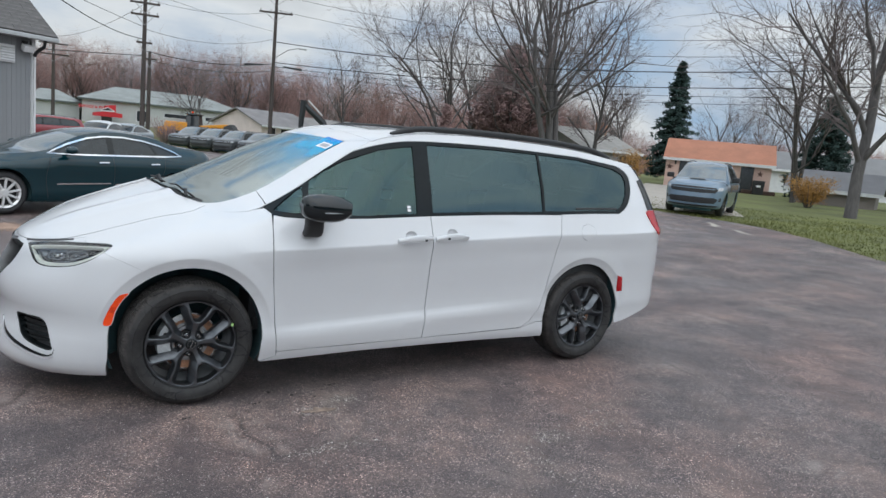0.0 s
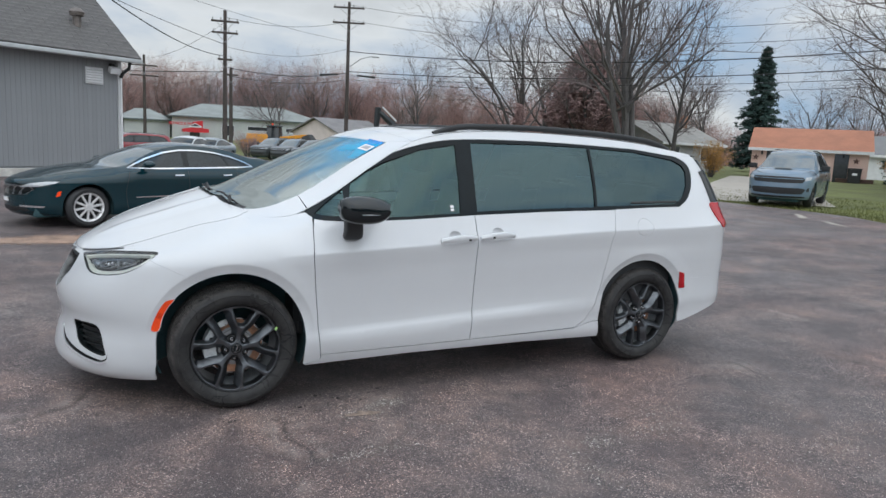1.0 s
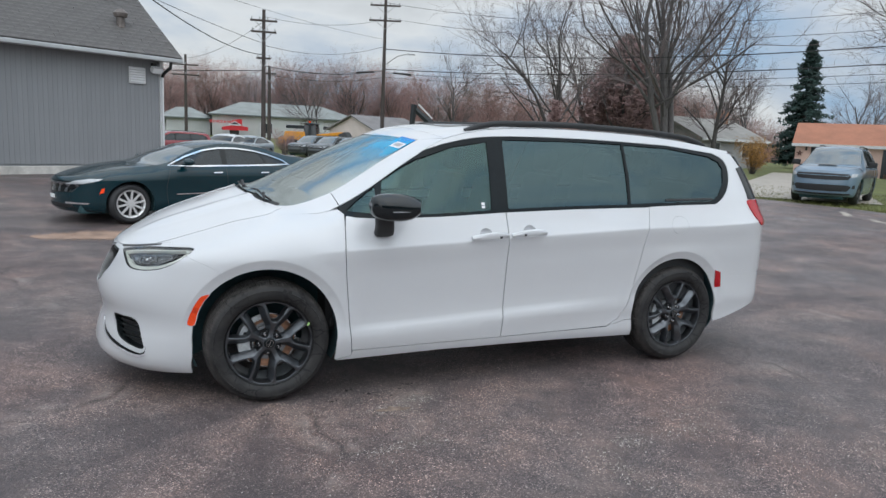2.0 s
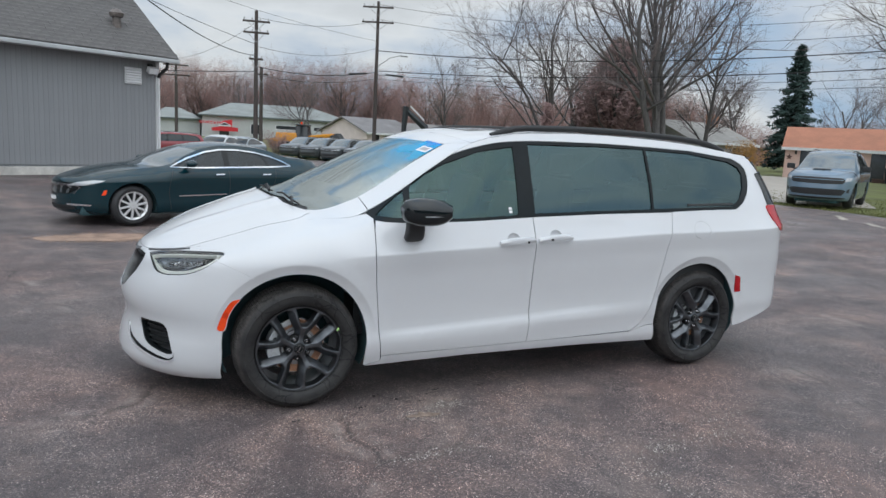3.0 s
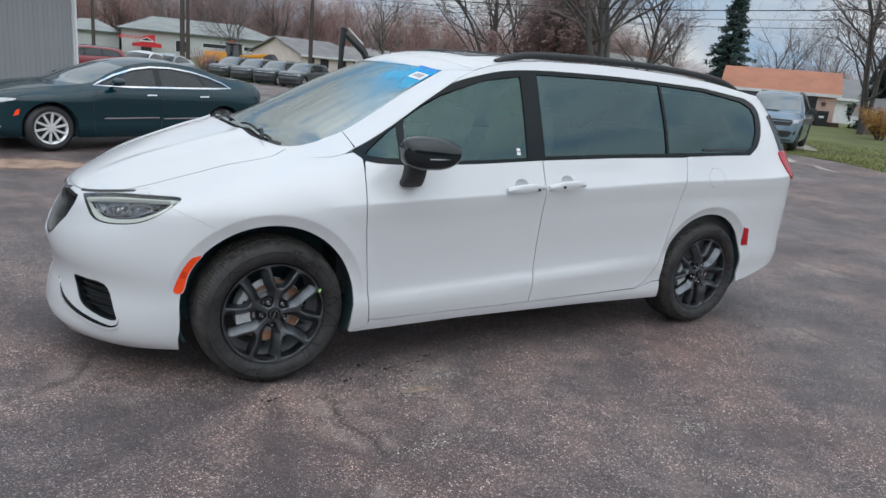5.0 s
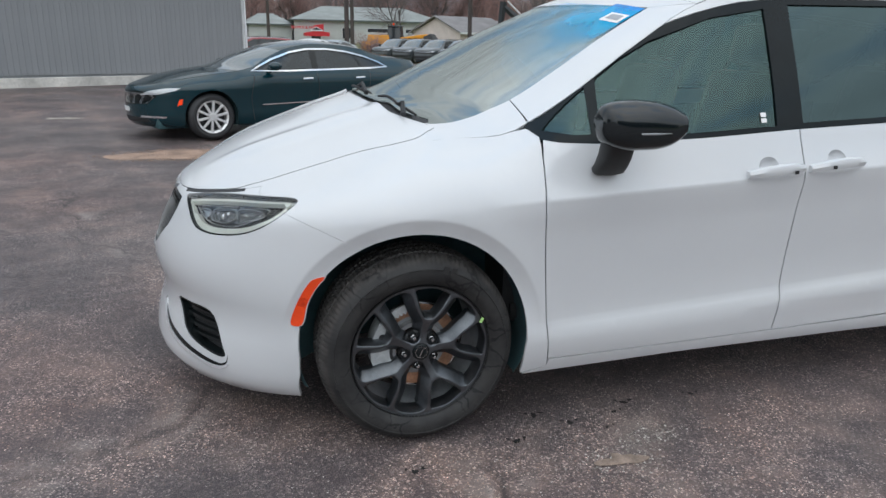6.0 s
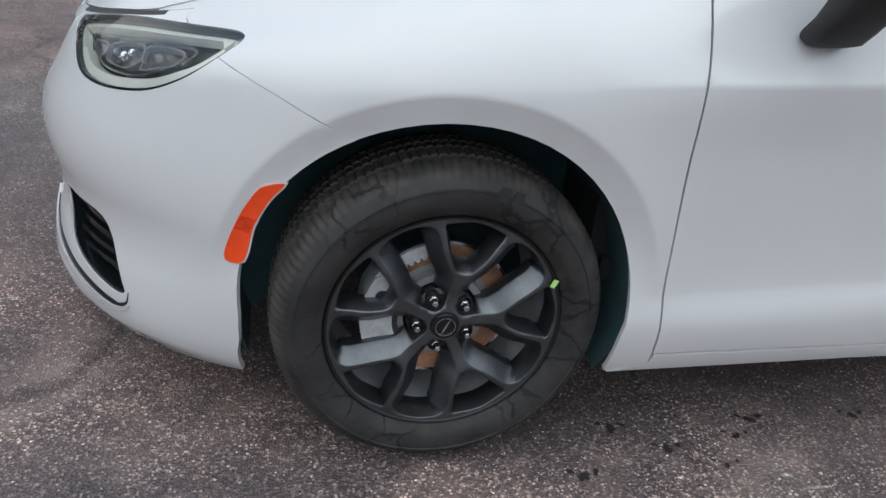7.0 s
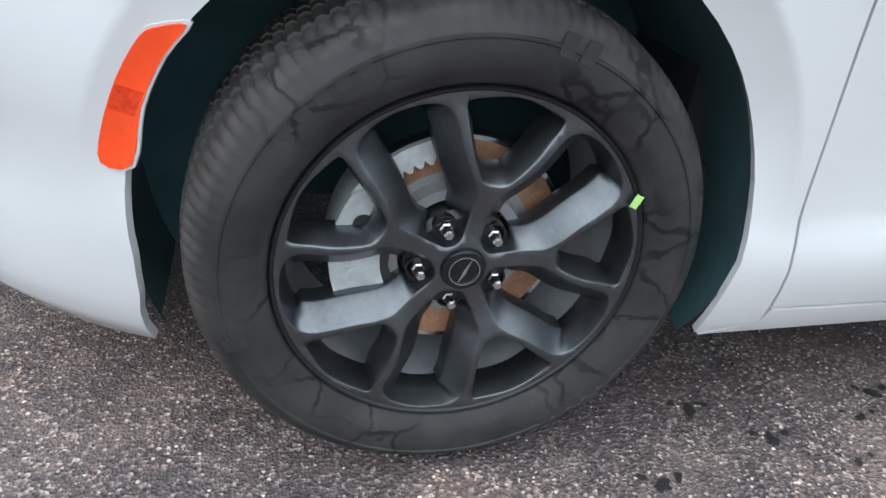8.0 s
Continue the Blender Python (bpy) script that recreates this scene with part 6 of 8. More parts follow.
for az, d in ((13.8, 53), (15.5, 51), (17.4, 49)):
    copy_thing(row, az_spot(az, d, 42)).scale = (0.92, 0.92, 0.92)
row.scale = (0.92, 0.92, 0.92)
RED_PAINT, WHITE2, GREY2 = paint("red_paint", (0.22, 0.012, 0.018)), paint("plain_white_paint", (0.6, 0.62, 0.63)), paint("silver_grey_paint", (0.22, 0.26, 0.28))
build_suv("red_suv", "red sport utility vehicle parked behind the sedan", place_on(-0.6, 36.0, 12), RED_PAINT, SILVER, "row").scale = (0.86, 0.86, 0.82)
build_car(SEDAN, "white_car", "white car parked beyond the sedan", "car", place_on(3.0, 36.2, 60), WHITE2, SILVER, S_DLO, S_PANES, (0.335, 0.235), [], 0.48, 1.22, 2.45, 3.15, False, None, 2.85)
build_car(SEDAN, "silver_car", "silver grey car parked beyond the sedan", "car", place_on(4.4, 37.4, 60), GREY2, SILVER, S_DLO, S_PANES, (0.335, 0.235), [], 0.48, 1.22, 2.45, 3.15, False, None, 2.85)
# ---- ground ----
def asphalt():
    m, nt, b = nodes_of("worn_asphalt")
    co = nt.nodes.new("ShaderNodeTexCoord")
    vor = nt.nodes.new("ShaderNodeTexVoronoi")
    vor.inputs["Scale"].default_value = 170
    nt.links.new(co.outputs["Object"], vor.inputs["Vector"])
    vor2 = nt.nodes.new("ShaderNodeTexVoronoi")
    vor2.inputs["Scale"].default_value = 105
    nt.links.new(co.outputs["Object"], vor2.inputs["Vector"])
    sep, sep2 = nt.nodes.new("ShaderNodeSeparateColor"), nt.nodes.new("ShaderNodeSeparateColor")
    nt.links.new(vor.outputs["Color"], sep.inputs[0])
    nt.links.new(vor2.outputs["Color"], sep2.inputs[0])
    stones = ramp(nt, sep.outputs[0], [(0.0, (0.050, 0.046, 0.048)), (0.52, (0.090, 0.081, 0.083)), (0.78, (0.150, 0.134, 0.133)), (0.90, (0.26, 0.232, 0.222)), (1.0, (0.54, 0.49, 0.45))])
    dull = ramp(nt, sep.outputs[0], [(0.0, (0.060, 0.054, 0.056)), (0.6, (0.094, 0.084, 0.086)), (1.0, (0.150, 0.134, 0.132))])
    bare = ramp(nt, noise_at(nt, 1.9, 6, 0.66), [(0.40, (0, 0, 0)), (0.56, (1, 1, 1))])
    stones = mix(nt, bare, dull, stones)
    chips = ramp(nt, sep2.outputs[1], [(0.80, (0, 0, 0)), (0.86, (1, 1, 1))])
    chip_col = ramp(nt, sep2.outputs[2], [(0.0, (0.32, 0.23, 0.18)), (0.5, (0.50, 0.42, 0.35)), (1.0, (0.80, 0.74, 0.66))])
    near = ramp(nt, vor2.outputs["Distance"], [(0.30, (1, 1, 1)), (0.42, (0, 0, 0))])
    strewn = ramp(nt, noise_at(nt, 2.3, 5, 0.6), [(0.42, (0.06, 0.06, 0.06)), (0.60, (1, 1, 1))])
    dusty = ramp(nt, noise_at(nt, 1.7, 6, 0.68), [(0.50, (0, 0, 0)), (0.68, (0.38, 0.38, 0.38))])
    stones = mix(nt, dusty, stones, (0.27, 0.222, 0.192))
    col = mix(nt, mix(nt, 1.0, mix(nt, 1.0, chips, near, "MULTIPLY"), strewn, "MULTIPLY"), stones, chip_col)
    vor3 = nt.nodes.new("ShaderNodeTexVoronoi")
    vor3.inputs["Scale"].default_value = 48
    nt.links.new(co.outputs["Object"], vor3.inputs["Vector"])
    sep3 = nt.nodes.new("ShaderNodeSeparateColor")
    nt.links.new(vor3.outputs["Color"], sep3.inputs[0])
    crumbs = mix(nt, 1.0, ramp(nt, sep3.outputs[0], [(0.90, (0, 0, 0)), (0.93, (0.8, 0.8, 0.8))]), ramp(nt, vor3.outputs["Distance"], [(0.22, (1, 1, 1)), (0.38, (0, 0, 0))]), "MULTIPLY")
    crumbs = mix(nt, 1.0, crumbs, ramp(nt, noise_at(nt, 1.4, 5, 0.62), [(0.48, (0, 0, 0)), (0.60, (1, 1, 1))]), "MULTIPLY")
    col = mix(nt, crumbs, col, (0.50, 0.44, 0.39))
    worn = ramp(nt, noise_at(nt, 1.1, 6, 0.62), [(0.34, (0.72, 0.655, 0.66)), (0.5, (0.98, 0.90, 0.90)), (0.68, (1.34, 1.22, 1.17))])
    col = mix(nt, 1.0, col, worn, "MULTIPLY")
    mid = ramp(nt, noise_at(nt, 7, 5, 0.65), [(0.32, (0.78, 0.76, 0.77)), (0.5, (1, 1, 1)), (0.70, (1.18, 1.15, 1.12))])
    col = mix(nt, 1.0, col, mid, "MULTIPLY")
    brown = ramp(nt, noise_at(nt, 0.55, 5, 0.6), [(0.46, (1.07, 1.07, 1.07)), (0.66, (1.20, 1.04, 0.99))])
    col = mix(nt, 1.0, col, brown, "MULTIPLY")
    drift = nt.nodes.new("ShaderNodeTexNoise")
    drift.inputs["Scale"].default_value, drift.inputs["Detail"].default_value = 1.3, 6
    nt.links.new(co.outputs["Object"], drift.inputs["Vector"])
    add = nt.nodes.new("ShaderNodeVectorMath")
    add.operation = "MULTIPLY_ADD"
    add.inputs[1].default_value = (0.6, 0.6, 0.6)
    nt.links.new(drift.outputs["Color"], add.inputs[0])
    nt.links.new(co.outputs["Object"], add.inputs[2])
    net = nt.nodes.new("ShaderNodeTexVoronoi")
    net.feature = "DISTANCE_TO_EDGE"
    net.inputs["Scale"].default_value = 0.42
    nt.links.new(add.outputs[0], net.inputs["Vector"])
    crack = ramp(nt, net.outputs["Distance"], [(0.0, (0.8, 0.8, 0.8)), (0.0025, (0.5, 0.5, 0.5)), (0.006, (0, 0, 0))])
    some = ramp(nt, noise_at(nt, 0.8, 3), [(0.54, (0, 0, 0)), (0.64, (1, 1, 1))])
    crack = mix(nt, 1.0, crack, some, "MULTIPLY")
    col = mix(nt, crack, col, (0.028, 0.026, 0.026))
    pale = ramp(nt, net.outputs["Distance"], [(0.008, (0, 0, 0)), (0.02, (1, 1, 1)), (0.06, (0, 0, 0))])
    some2 = ramp(nt, noise_at(nt, 0.9, 5, 0.7), [(0.56, (0, 0, 0)), (0.66, (0.55, 0.55, 0.55))])
    col = mix(nt, mix(nt, 1.0, pale, some2, "MULTIPLY"), col, (0.36, 0.32, 0.29))
    nt.links.new(col, b.inputs["Base Color"])
    wet = nt.nodes.new("ShaderNodeMapRange")
    wet.inputs["From Min"].default_value, wet.inputs["From Max"].default_value = 0.35, 0.65
    wet.inputs["To Min"].default_value, wet.inputs["To Max"].default_value = 0.33, 0.65
    b.inputs["Specular IOR Level"].default_value = 0.48
    nt.links.new(noise_at(nt, 0.6, 4), wet.inputs["Value"])
    nt.links.new(wet.outputs[0], b.inputs["Roughness"])
    bump(nt, b, vor.outputs["Distance"], 0.85, 0.0045)
    return m


ASPHALT = asphalt()
LAWN = surface("winter_lawn", (0.135, 0.150, 0.045), 0.95, vary=0.35, scale=0.35, fine=25, relief=0.02)
GRAVEL = surface("pale_gravel", (0.36, 0.25, 0.19), 0.9, vary=0.35, scale=5, fine=90, relief=0.006)
SCUFF = surface("scuffed_asphalt", (0.33, 0.25, 0.20), 0.9, vary=0.45, scale=14, fine=150, relief=0.004)
TAR = surface("black_tar", (0.022, 0.021, 0.021), 0.6, vary=0.3, scale=20, fine=120, relief=0.002)
CONCRETE = surface("pale_concrete", (0.42, 0.38, 0.33), 0.85, vary=0.15, scale=2, fine=40, relief=0.002)


def land(name, outline, mat, lift, step, label, category, kind="structure"):
    vs, fs = cut_sheet(outline, [], step)
    ob = mesh_object(name, [(x, y, rise(x, y) + lift) for x, y in vs], fs, mat, smooth_shade=True)
    return tagged(ob, label, category, kind=kind)


line = np.concatenate([np.linspace(-1500, -90, 12), np.linspace(-80, 160, 81), np.linspace(180, 1500, 12)])
n = len(line)
ground = mesh_object("ground", [(x, y, rise(x, y) - 0.03) for x in line for y in line], [(i * n + j, (i + 1) * n + j, (i + 1) * n + j + 1, i * n + j + 1) for i in range(n - 1) for j in range(n - 1)], LAWN, smooth_shade=True)
tagged(ground, "flat dull winter grass reaching to the horizon", "grass", kind="structure")
LOT = [(-45, -30), (4, -30), (9.0, -6), (12.2, -0.5), (14.3, 3.1), (15.9, 5.4), (16.6, 7.0), (16.7, 8.6), (16.2, 11.2), (15.4, 13.6), (14.8, 20), (18, 34), (24, 46), (-45, 46)]
land("pavement", LOT, ASPHALT, 0.0, 1.0, "worn brownish asphalt lot with cracks and pale chips", "asphalt")
DRIVE = [(16.0, 12.9), (17.2, 11.6), (19.5, 9.6), (44.5, 30.0), (42.0, 33.5)]
land("driveway", DRIVE, CONCRETE, -0.012, 1.5, "pale concrete driveway to the garage", "driveway")


def blob(cx, cy, rx, ry, rough, k, turn=0.0, n=40):
    rnd = random.Random(k)
    ph = [rnd.uniform(0, 6.28) for _ in range(6)]
    out = []
    for i in range(n):
        a = 2 * math.pi * i / n
        r = 1 + rough * sum(math.sin((j + 2) * a + ph[j]) / (j + 1.5) for j in range(6))
        x, y = rx * r * math.cos(a), ry * r * math.sin(a)
        out.append((cx + x * math.cos(turn) - y * math.sin(turn), cy + x * math.sin(turn) + y * math.cos(turn)))
    return out


land("gravel_patch", blob(-1.2, 6.95, 0.66, 0.36, 0.42, 3, 0.06, 70), GRAVEL, 0.005, 0.2, "thin patch of pale reddish gravel on the asphalt", "gravel", "stuff")
for k, (x, y, r) in enumerate(((0.36, -0.10, 0.030), (0.62, -0.03, 0.028), (-0.07, -0.19, 0.026), (0.92, 0.06, 0.030), (0.75, -0.10, 0.016), (0.50, 0.06, 0.030), (1.25, 0.05, 0.026), (0.84, 0.0, 0.022))):
    for j, (dx, dy, c) in enumerate(((0, 0, 0.55), (0.035, 0.012, 0.34), (-0.028, 0.02, 0.28))):
        land("tar_spot", blob(x + dx, y + dy, r * c, r * c * 0.7, 0.34, 20 + 3 * k + j, k + j, 36), TAR, 0.004, 0.02, "small black tar stain on the asphalt", "tar stain")
for k, (x, y, rx, ry) in enumerate(((0.69, -0.32, 0.075, 0.040), (-3.2, 10.4, 0.25, 0.08), (-1.6, 11.6, 0.25, 0.07), (15.2, 7.6, 0.5, 0.10), (14.6, 6.3, 0.4, 0.10))):
    land("pale_scrap", blob(x, y, rx, ry, 0.45, 60 + k, 0.3 * k), CONCRETE if k > 0 else SCUFF, 0.005, 0.05, "pale worn patch on the asphalt", "patch")


def pebbles(name, count, spread, size, seed, mat=None):
    rnd = random.Random(seed)
    v, f = [], []
    for _ in range(count):
        x, y = spread(rnd)
        s = size * rnd.uniform(0.5, 1.5)
        z = rise(x, y)
        k = len(v)
        for dx, dy, dz in ((1, 0, 0.3), (0.1, 1, 0.3), (-1, 0.1, 0.3), (0, -1, 0.3), (0, 0, 0.9), (0, 0, -0.4)):
            j = rnd.uniform(0.7, 1.2)
            v.append((x + dx * s * j, y + dy * s * j, z + dz * s * j))
        for a in range(4):
            f += [(k + a, k + (a + 1) % 4, k + 4), (k + (a + 1) % 4, k + a, k + 5)]
    return mesh_object(name, v, f, mat or PEBBLE)


def pebble_mat():
    m, nt, b = nodes_of("mixed_pebbles")
    g = nt.nodes.new("ShaderNodeNewGeometry")
    nt.links.new(ramp(nt, g.outputs["Random Per Island"], [(0, (0.10, 0.085, 0.08)), (0.5, (0.22, 0.19, 0.17)), (0.85, (0.40, 0.36, 0.33)), (1, (0.62, 0.58, 0.54))]), b.inputs["Base Color"])
    b.inputs["Roughness"].default_value = 0.8
    return m


PEBBLE = pebble_mat()
tagged(pebbles("loose_grit", 9000, lambda r: (r.gauss(0.1, 0.9), r.uniform(-1.1, 0.35)), 0.0028, 5), "fine pale grit on the asphalt by the wheel", "grit", kind="stuff")
tagged(pebbles("scattered_grit", 6000, lambda r: (r.uniform(-3.5, 5), r.uniform(-3.2, -0.6)), 0.0038, 6), "scattered grit over the asphalt", "grit", kind="stuff")

tagged(pebbles("spilt_gravel", 5200, lambda r: (r.gauss(-1.2, 0.33), r.gauss(6.95, 0.16)), 0.009, 12, GRAVEL), "pale reddish gravel stones spilt on the asphalt", "gravel", kind="stuff")
CRUMB_SPOTS = ((0.89, -0.20, 0.07, 0.03), (0.55, -0.82, 0.16, 0.03), (1.8, -1.15, 0.07, 0.05), (1.55, -1.40, 0.05, 0.16), (2.29, -1.11, 0.14, 0.05), (2.6, -0.9, 0.25, 0.06), (0.69, -0.32, 0.10, 0.05), (-0.4, -1.5, 0.2, 0.05), (3.1, -1.7, 0.3, 0.08))


def near_spots(r):
    x, y, w, d = CRUMB_SPOTS[r.randrange(len(CRUMB_SPOTS))]
    return r.gauss(x, w), r.gauss(y, d)


tagged(pebbles("loose_crumbs", 2600, near_spots, 0.0046, 8), "pale crumbs of broken asphalt gathered in patches", "crumbs", kind="stuff")
# grass blades along the lawn's near edge
GRASS = surface("grass_blades", (0.16, 0.17, 0.05), 0.9, vary=0.4, scale=0.6, fine=9)
rnd = random.Random(9)
gv, gf = [], []
edge = spline([(12.2, -0.5), (14.3, 3.1), (15.9, 5.4), (16.6, 7.0), (16.7, 8.6), (16.2, 11.2), (15.4, 13.6), (14.9, 18)], 30)
for _ in range(16000):
    ex, ey = edge[rnd.randrange(len(edge))]
    d = rnd.random() ** 1.6 * 9
    x, y = ex + d + rnd.gauss(0, 0.05), ey + rnd.gauss(0, 0.3) + 0.1 * d
    h, a = rnd.uniform(0.02, 0.07), rnd.uniform(0, 6.28)
    k, z = len(gv), rise(x, y) - 0.03
    gv += [(x - 0.012 * math.cos(a), y - 0.012 * math.sin(a), z), (x + 0.012 * math.cos(a), y + 0.012 * math.sin(a), z), (x + rnd.gauss(0, 0.03), y + rnd.gauss(0, 0.03), z + h)]
    gf.append((k, k + 1, k + 2))
tagged(mesh_object("grass", gv, gf, GRASS), "short faded winter grass at the lot's edge", "grass", kind="stuff")
# ---- the grey workshop ----
SIDING = surface("grey_siding", (0.262, 0.272, 0.285), 0.6, vary=0.1, scale=0.8, fine=30, island=0.07, stretch=(4, 4, 0.6))
SHINGLE = surface("grey_shingles", (0.135, 0.128, 0.125), 0.9, vary=0.34, scale=1.3, fine=9, relief=0.02, island=0.12, stretch=(0.6, 1.6, 1.6))
TRIM = surface("white_trim", (0.70, 0.71, 0.72), 0.5, vary=0.08, scale=3)
GUTTER = surface("dull_gutter_paint", (0.46, 0.48, 0.49), 0.5, vary=0.15, scale=2)
LIMEWASH = surface("peeling_white_base", (0.62, 0.60, 0.56), 0.8, vary=0.3, scale=2, fine=20, relief=0.004)
WOODPOLE = surface("weathered_pole", (0.075, 0.062, 0.056), 0.85, vary=0.25, scale=3, fine=30, relief=0.006, stretch=(6, 6, 0.5))
GALV = surface("galvanised", (0.42, 0.43, 0.44), 0.45, metal=0.6, vary=0.15)

SHOP = pose(-0.11, 18.07, 0.28, 0, 0, 27)
wall = thing("wall_west", "grey vertical board siding on the workshop wall", "wall", SHOP, kind="structure")
bm = bmesh.new()
add_box(bm, (24, 0.2, 3.25), pose(-12, 0.12, 0.0))
part("wall_core", bm, SIDING, wall)
bm = bmesh.new()
add_box(bm, (0.2, 8, 3.25), pose(-0.1, 4.2, 0.0))
part("end_wall", bm, SIDING, wall)
bm = bmesh.new()
add_box(bm, (0.2, 8, 3.25), pose(-23.9, 4.2, 0.0))
part("end_wall", bm, SIDING, wall)
bm = bmesh.new()
add_box(bm, (24, 0.2, 3.25), pose(-12, 8.2, 0.0))
part("back_wall", bm, SIDING, wall)
bm = bmesh.new()
add_box(bm, (0.118, 0.03, 3.0), None, 0.005)
board = part("board", bm, SIDING, wall)
board.matrix_local = pose(-0.12, 0.0, 0.25)
for i in range(1, 198):
    o = new("board", board.data)
    o.parent = wall
    o.matrix_local = pose(-0.12 - 0.12 * i, 0.0, 0.25)
bm = bmesh.new()
add_box(bm, (24.1, 0.10, 0.26), pose(-12, -0.03, -0.06), 0.015)
part("foundation", bm, LIMEWASH, wall, "peeling whitewashed base")
bm = bmesh.new()
add_box(bm, (0.10, 0.08, 3.0), pose(0.0, -0.03, 0.22), 0.008)
part("corner_board", bm, TRIM, wall)

roof = thing("roof_workshop", "weathered grey shingle roof with a white gutter", "roof", SHOP, kind="structure")
PITCH = 36
eave = pose(0, -0.45, 3.22, PITCH, 0, 0)
bm = bmesh.new()
add_box(bm, (25.0, 5.9, 0.10), eave @ pose(-12.1, 2.95, 0))
part("front_slope", bm, SHINGLE, roof)
bm = bmesh.new()
add_box(bm, (25.0, 5.9, 0.10), pose(0, 8.85, 3.22, -PITCH, 0, 0) @ pose(-12.1, -2.95, 0))
part("back_slope", bm, SHINGLE, roof)
for sx in (0.0, -23.9):
    bm = bmesh.new()
    add_slab(bm, [(-0.1, 3.2), (8.4, 3.2), (4.2, 6.25)], 0, 0.15)
    g = part("gable", bm, SIDING, roof)
    g.matrix_local = pose(sx, 0, 0, 0, 0, 90)
bm = bmesh.new()
add_box(bm, (0.342, 0.22, 0.007), None, 0.002)
sh = part("shingle", bm, SHINGLE, roof)
sh.matrix_local = eave @ pose(0.2, 0.1, 0.10, 2)
k = 0
for r in range(13):
    for c in range(23):
        if k >= 299:
            break
        o = new("shingle", sh.data)
        o.parent = roof
        o.matrix_local = eave @ pose(0.16 - 0.345 * c - 0.17 * (r % 2), 0.12 + 0.19 * r, 0.10 + 0.0015 * ((c * 7 + r * r * 3) % 5), 2.0, 0, 0.9 * math.sin(c * 5.3 + r * 2.1))
        k += 1
v, f = [], []
for r in range(31):
    for c in range(72):
        if r < 13 and c < 23:
            continue
        kk = len(v)
        x, y = 0.16 - 0.345 * c - 0.17 * (r % 2), 0.12 + 0.19 * r
        for dx, dy, dz in ((-0.171, -0.11, 0.108), (0.171, -0.11, 0.108), (0.171, 0.11, 0.102), (-0.171, 0.11, 0.102), (-0.171, -0.11, 0.10), (0.171, -0.11, 0.10)):
            v.append(eave @ Vector((x + dx, y + dy, dz + 0.0015 * ((c * 7 + r * r * 3) % 5))))
        f += [(kk, kk + 1, kk + 2, kk + 3), (kk + 4, kk + 5, kk + 1, kk)]
tagged(mesh_object("shingle_rows", v, f, SHINGLE, roof), kind="stuff")
bm = bmesh.new()
add_box(bm, (25.0, 0.11, 0.11), pose(-12.1, -0.52, 3.15), 0.025)
part("gutter", bm, GUTTER, roof)
bm = bmesh.new()
add_box(bm, (25.0, 0.42, 0.03), pose(-12.1, -0.25, 3.18))
part("soffit", bm, TRIM, roof)
bm = bmesh.new()
add_tube(bm, [(0.06, -0.50, 3.17), (0.08, -0.42, 3.0), (0.02, -0.16, 2.84), (0.0, -0.11, 2.74)], 0.045, 8)
part("elbow", bm, MATT_BLACK, roof, "dark gutter elbow", shade=True)
bm = bmesh.new()
add_tube(bm, [(0.0, -0.11, 2.76), (0.0, -0.11, 0.3)], 0.035, 8)
part("downpipe", bm, TRIM, roof, shade=True)
stack = thing("roof_vent", "rusty metal vent stack with a conical cap on the roof", "vent", SHOP @ pose(-0.85, 0.55, 4.02))
bm = bmesh.new()
add_lathe(bm, [(0.11, 0.0), (0.11, 0.30), (0.17, 0.30), (0.20, 0.40), (0.10, 0.50), (0.02, 0.52)], 20)
bmesh.ops.transform(bm, matrix=pose(0, 0, 0, 90, 0, 0) @ Matrix.Diagonal((1, 1, -1, 1)), verts=bm.verts)
bmesh.ops.transform(bm, matrix=Matrix.Diagonal((1, 1, -1, 1)) if min(q.co.z for q in bm.verts) < -0.2 else Matrix.Identity(4), verts=bm.verts)
part("stack", bm, surface("rusty_vent_metal", (0.20, 0.175, 0.16), 0.6, metal=0.4, vary=0.4, scale=5), stack, shade=True)
louvre = thing("wall_vent", "white louvred vent on the workshop wall", "vent", SHOP @ pose(-0.72, -0.05, 2.50) @ Matrix.Diagonal((0.86, 1, 0.86, 1)))
bm = bmesh.new()
add_box(bm, (0.56, 0.04, 0.52), None, 0.006)
part("backing", bm, TRIM, louvre)
for i in range(6):
    bm = bmesh.new()
    add_box(bm, (0.50, 0.035, 0.055), pose(0, -0.035, 0.04 + 0.078 * i, -25), 0.004)
    part("slat", bm, TRIM, louvre)
fl = thing("flood_lamp", "white flood lamp under the eave", "lamp", SHOP @ pose(-0.24, -0.12, 2.84))
bm = bmesh.new()
add_box(bm, (0.26, 0.18, 0.16), pose(0, -0.06, 0, 25), 0.02)
part("housing", bm, TRIM, fl)
bm = bmesh.new()
add_box(bm, (0.12, 0.12, 0.14), pose(0, 0.03, 0.12), 0.02)
part("bracket", bm, MATT_BLACK, fl)
mast = thing("service_mast", "grey service mast with looped wires on the roof edge", "mast", SHOP @ pose(-0.2, 1.9, 4.6))
bm = bmesh.new()
add_tube(bm, [(0, 0, 0), (0, 0, 1.0), (0.06, -0.08, 1.12), (0.14, -0.1, 1.05)], 0.035, 8)
part("pipe", bm, GALV, mast, shade=True)

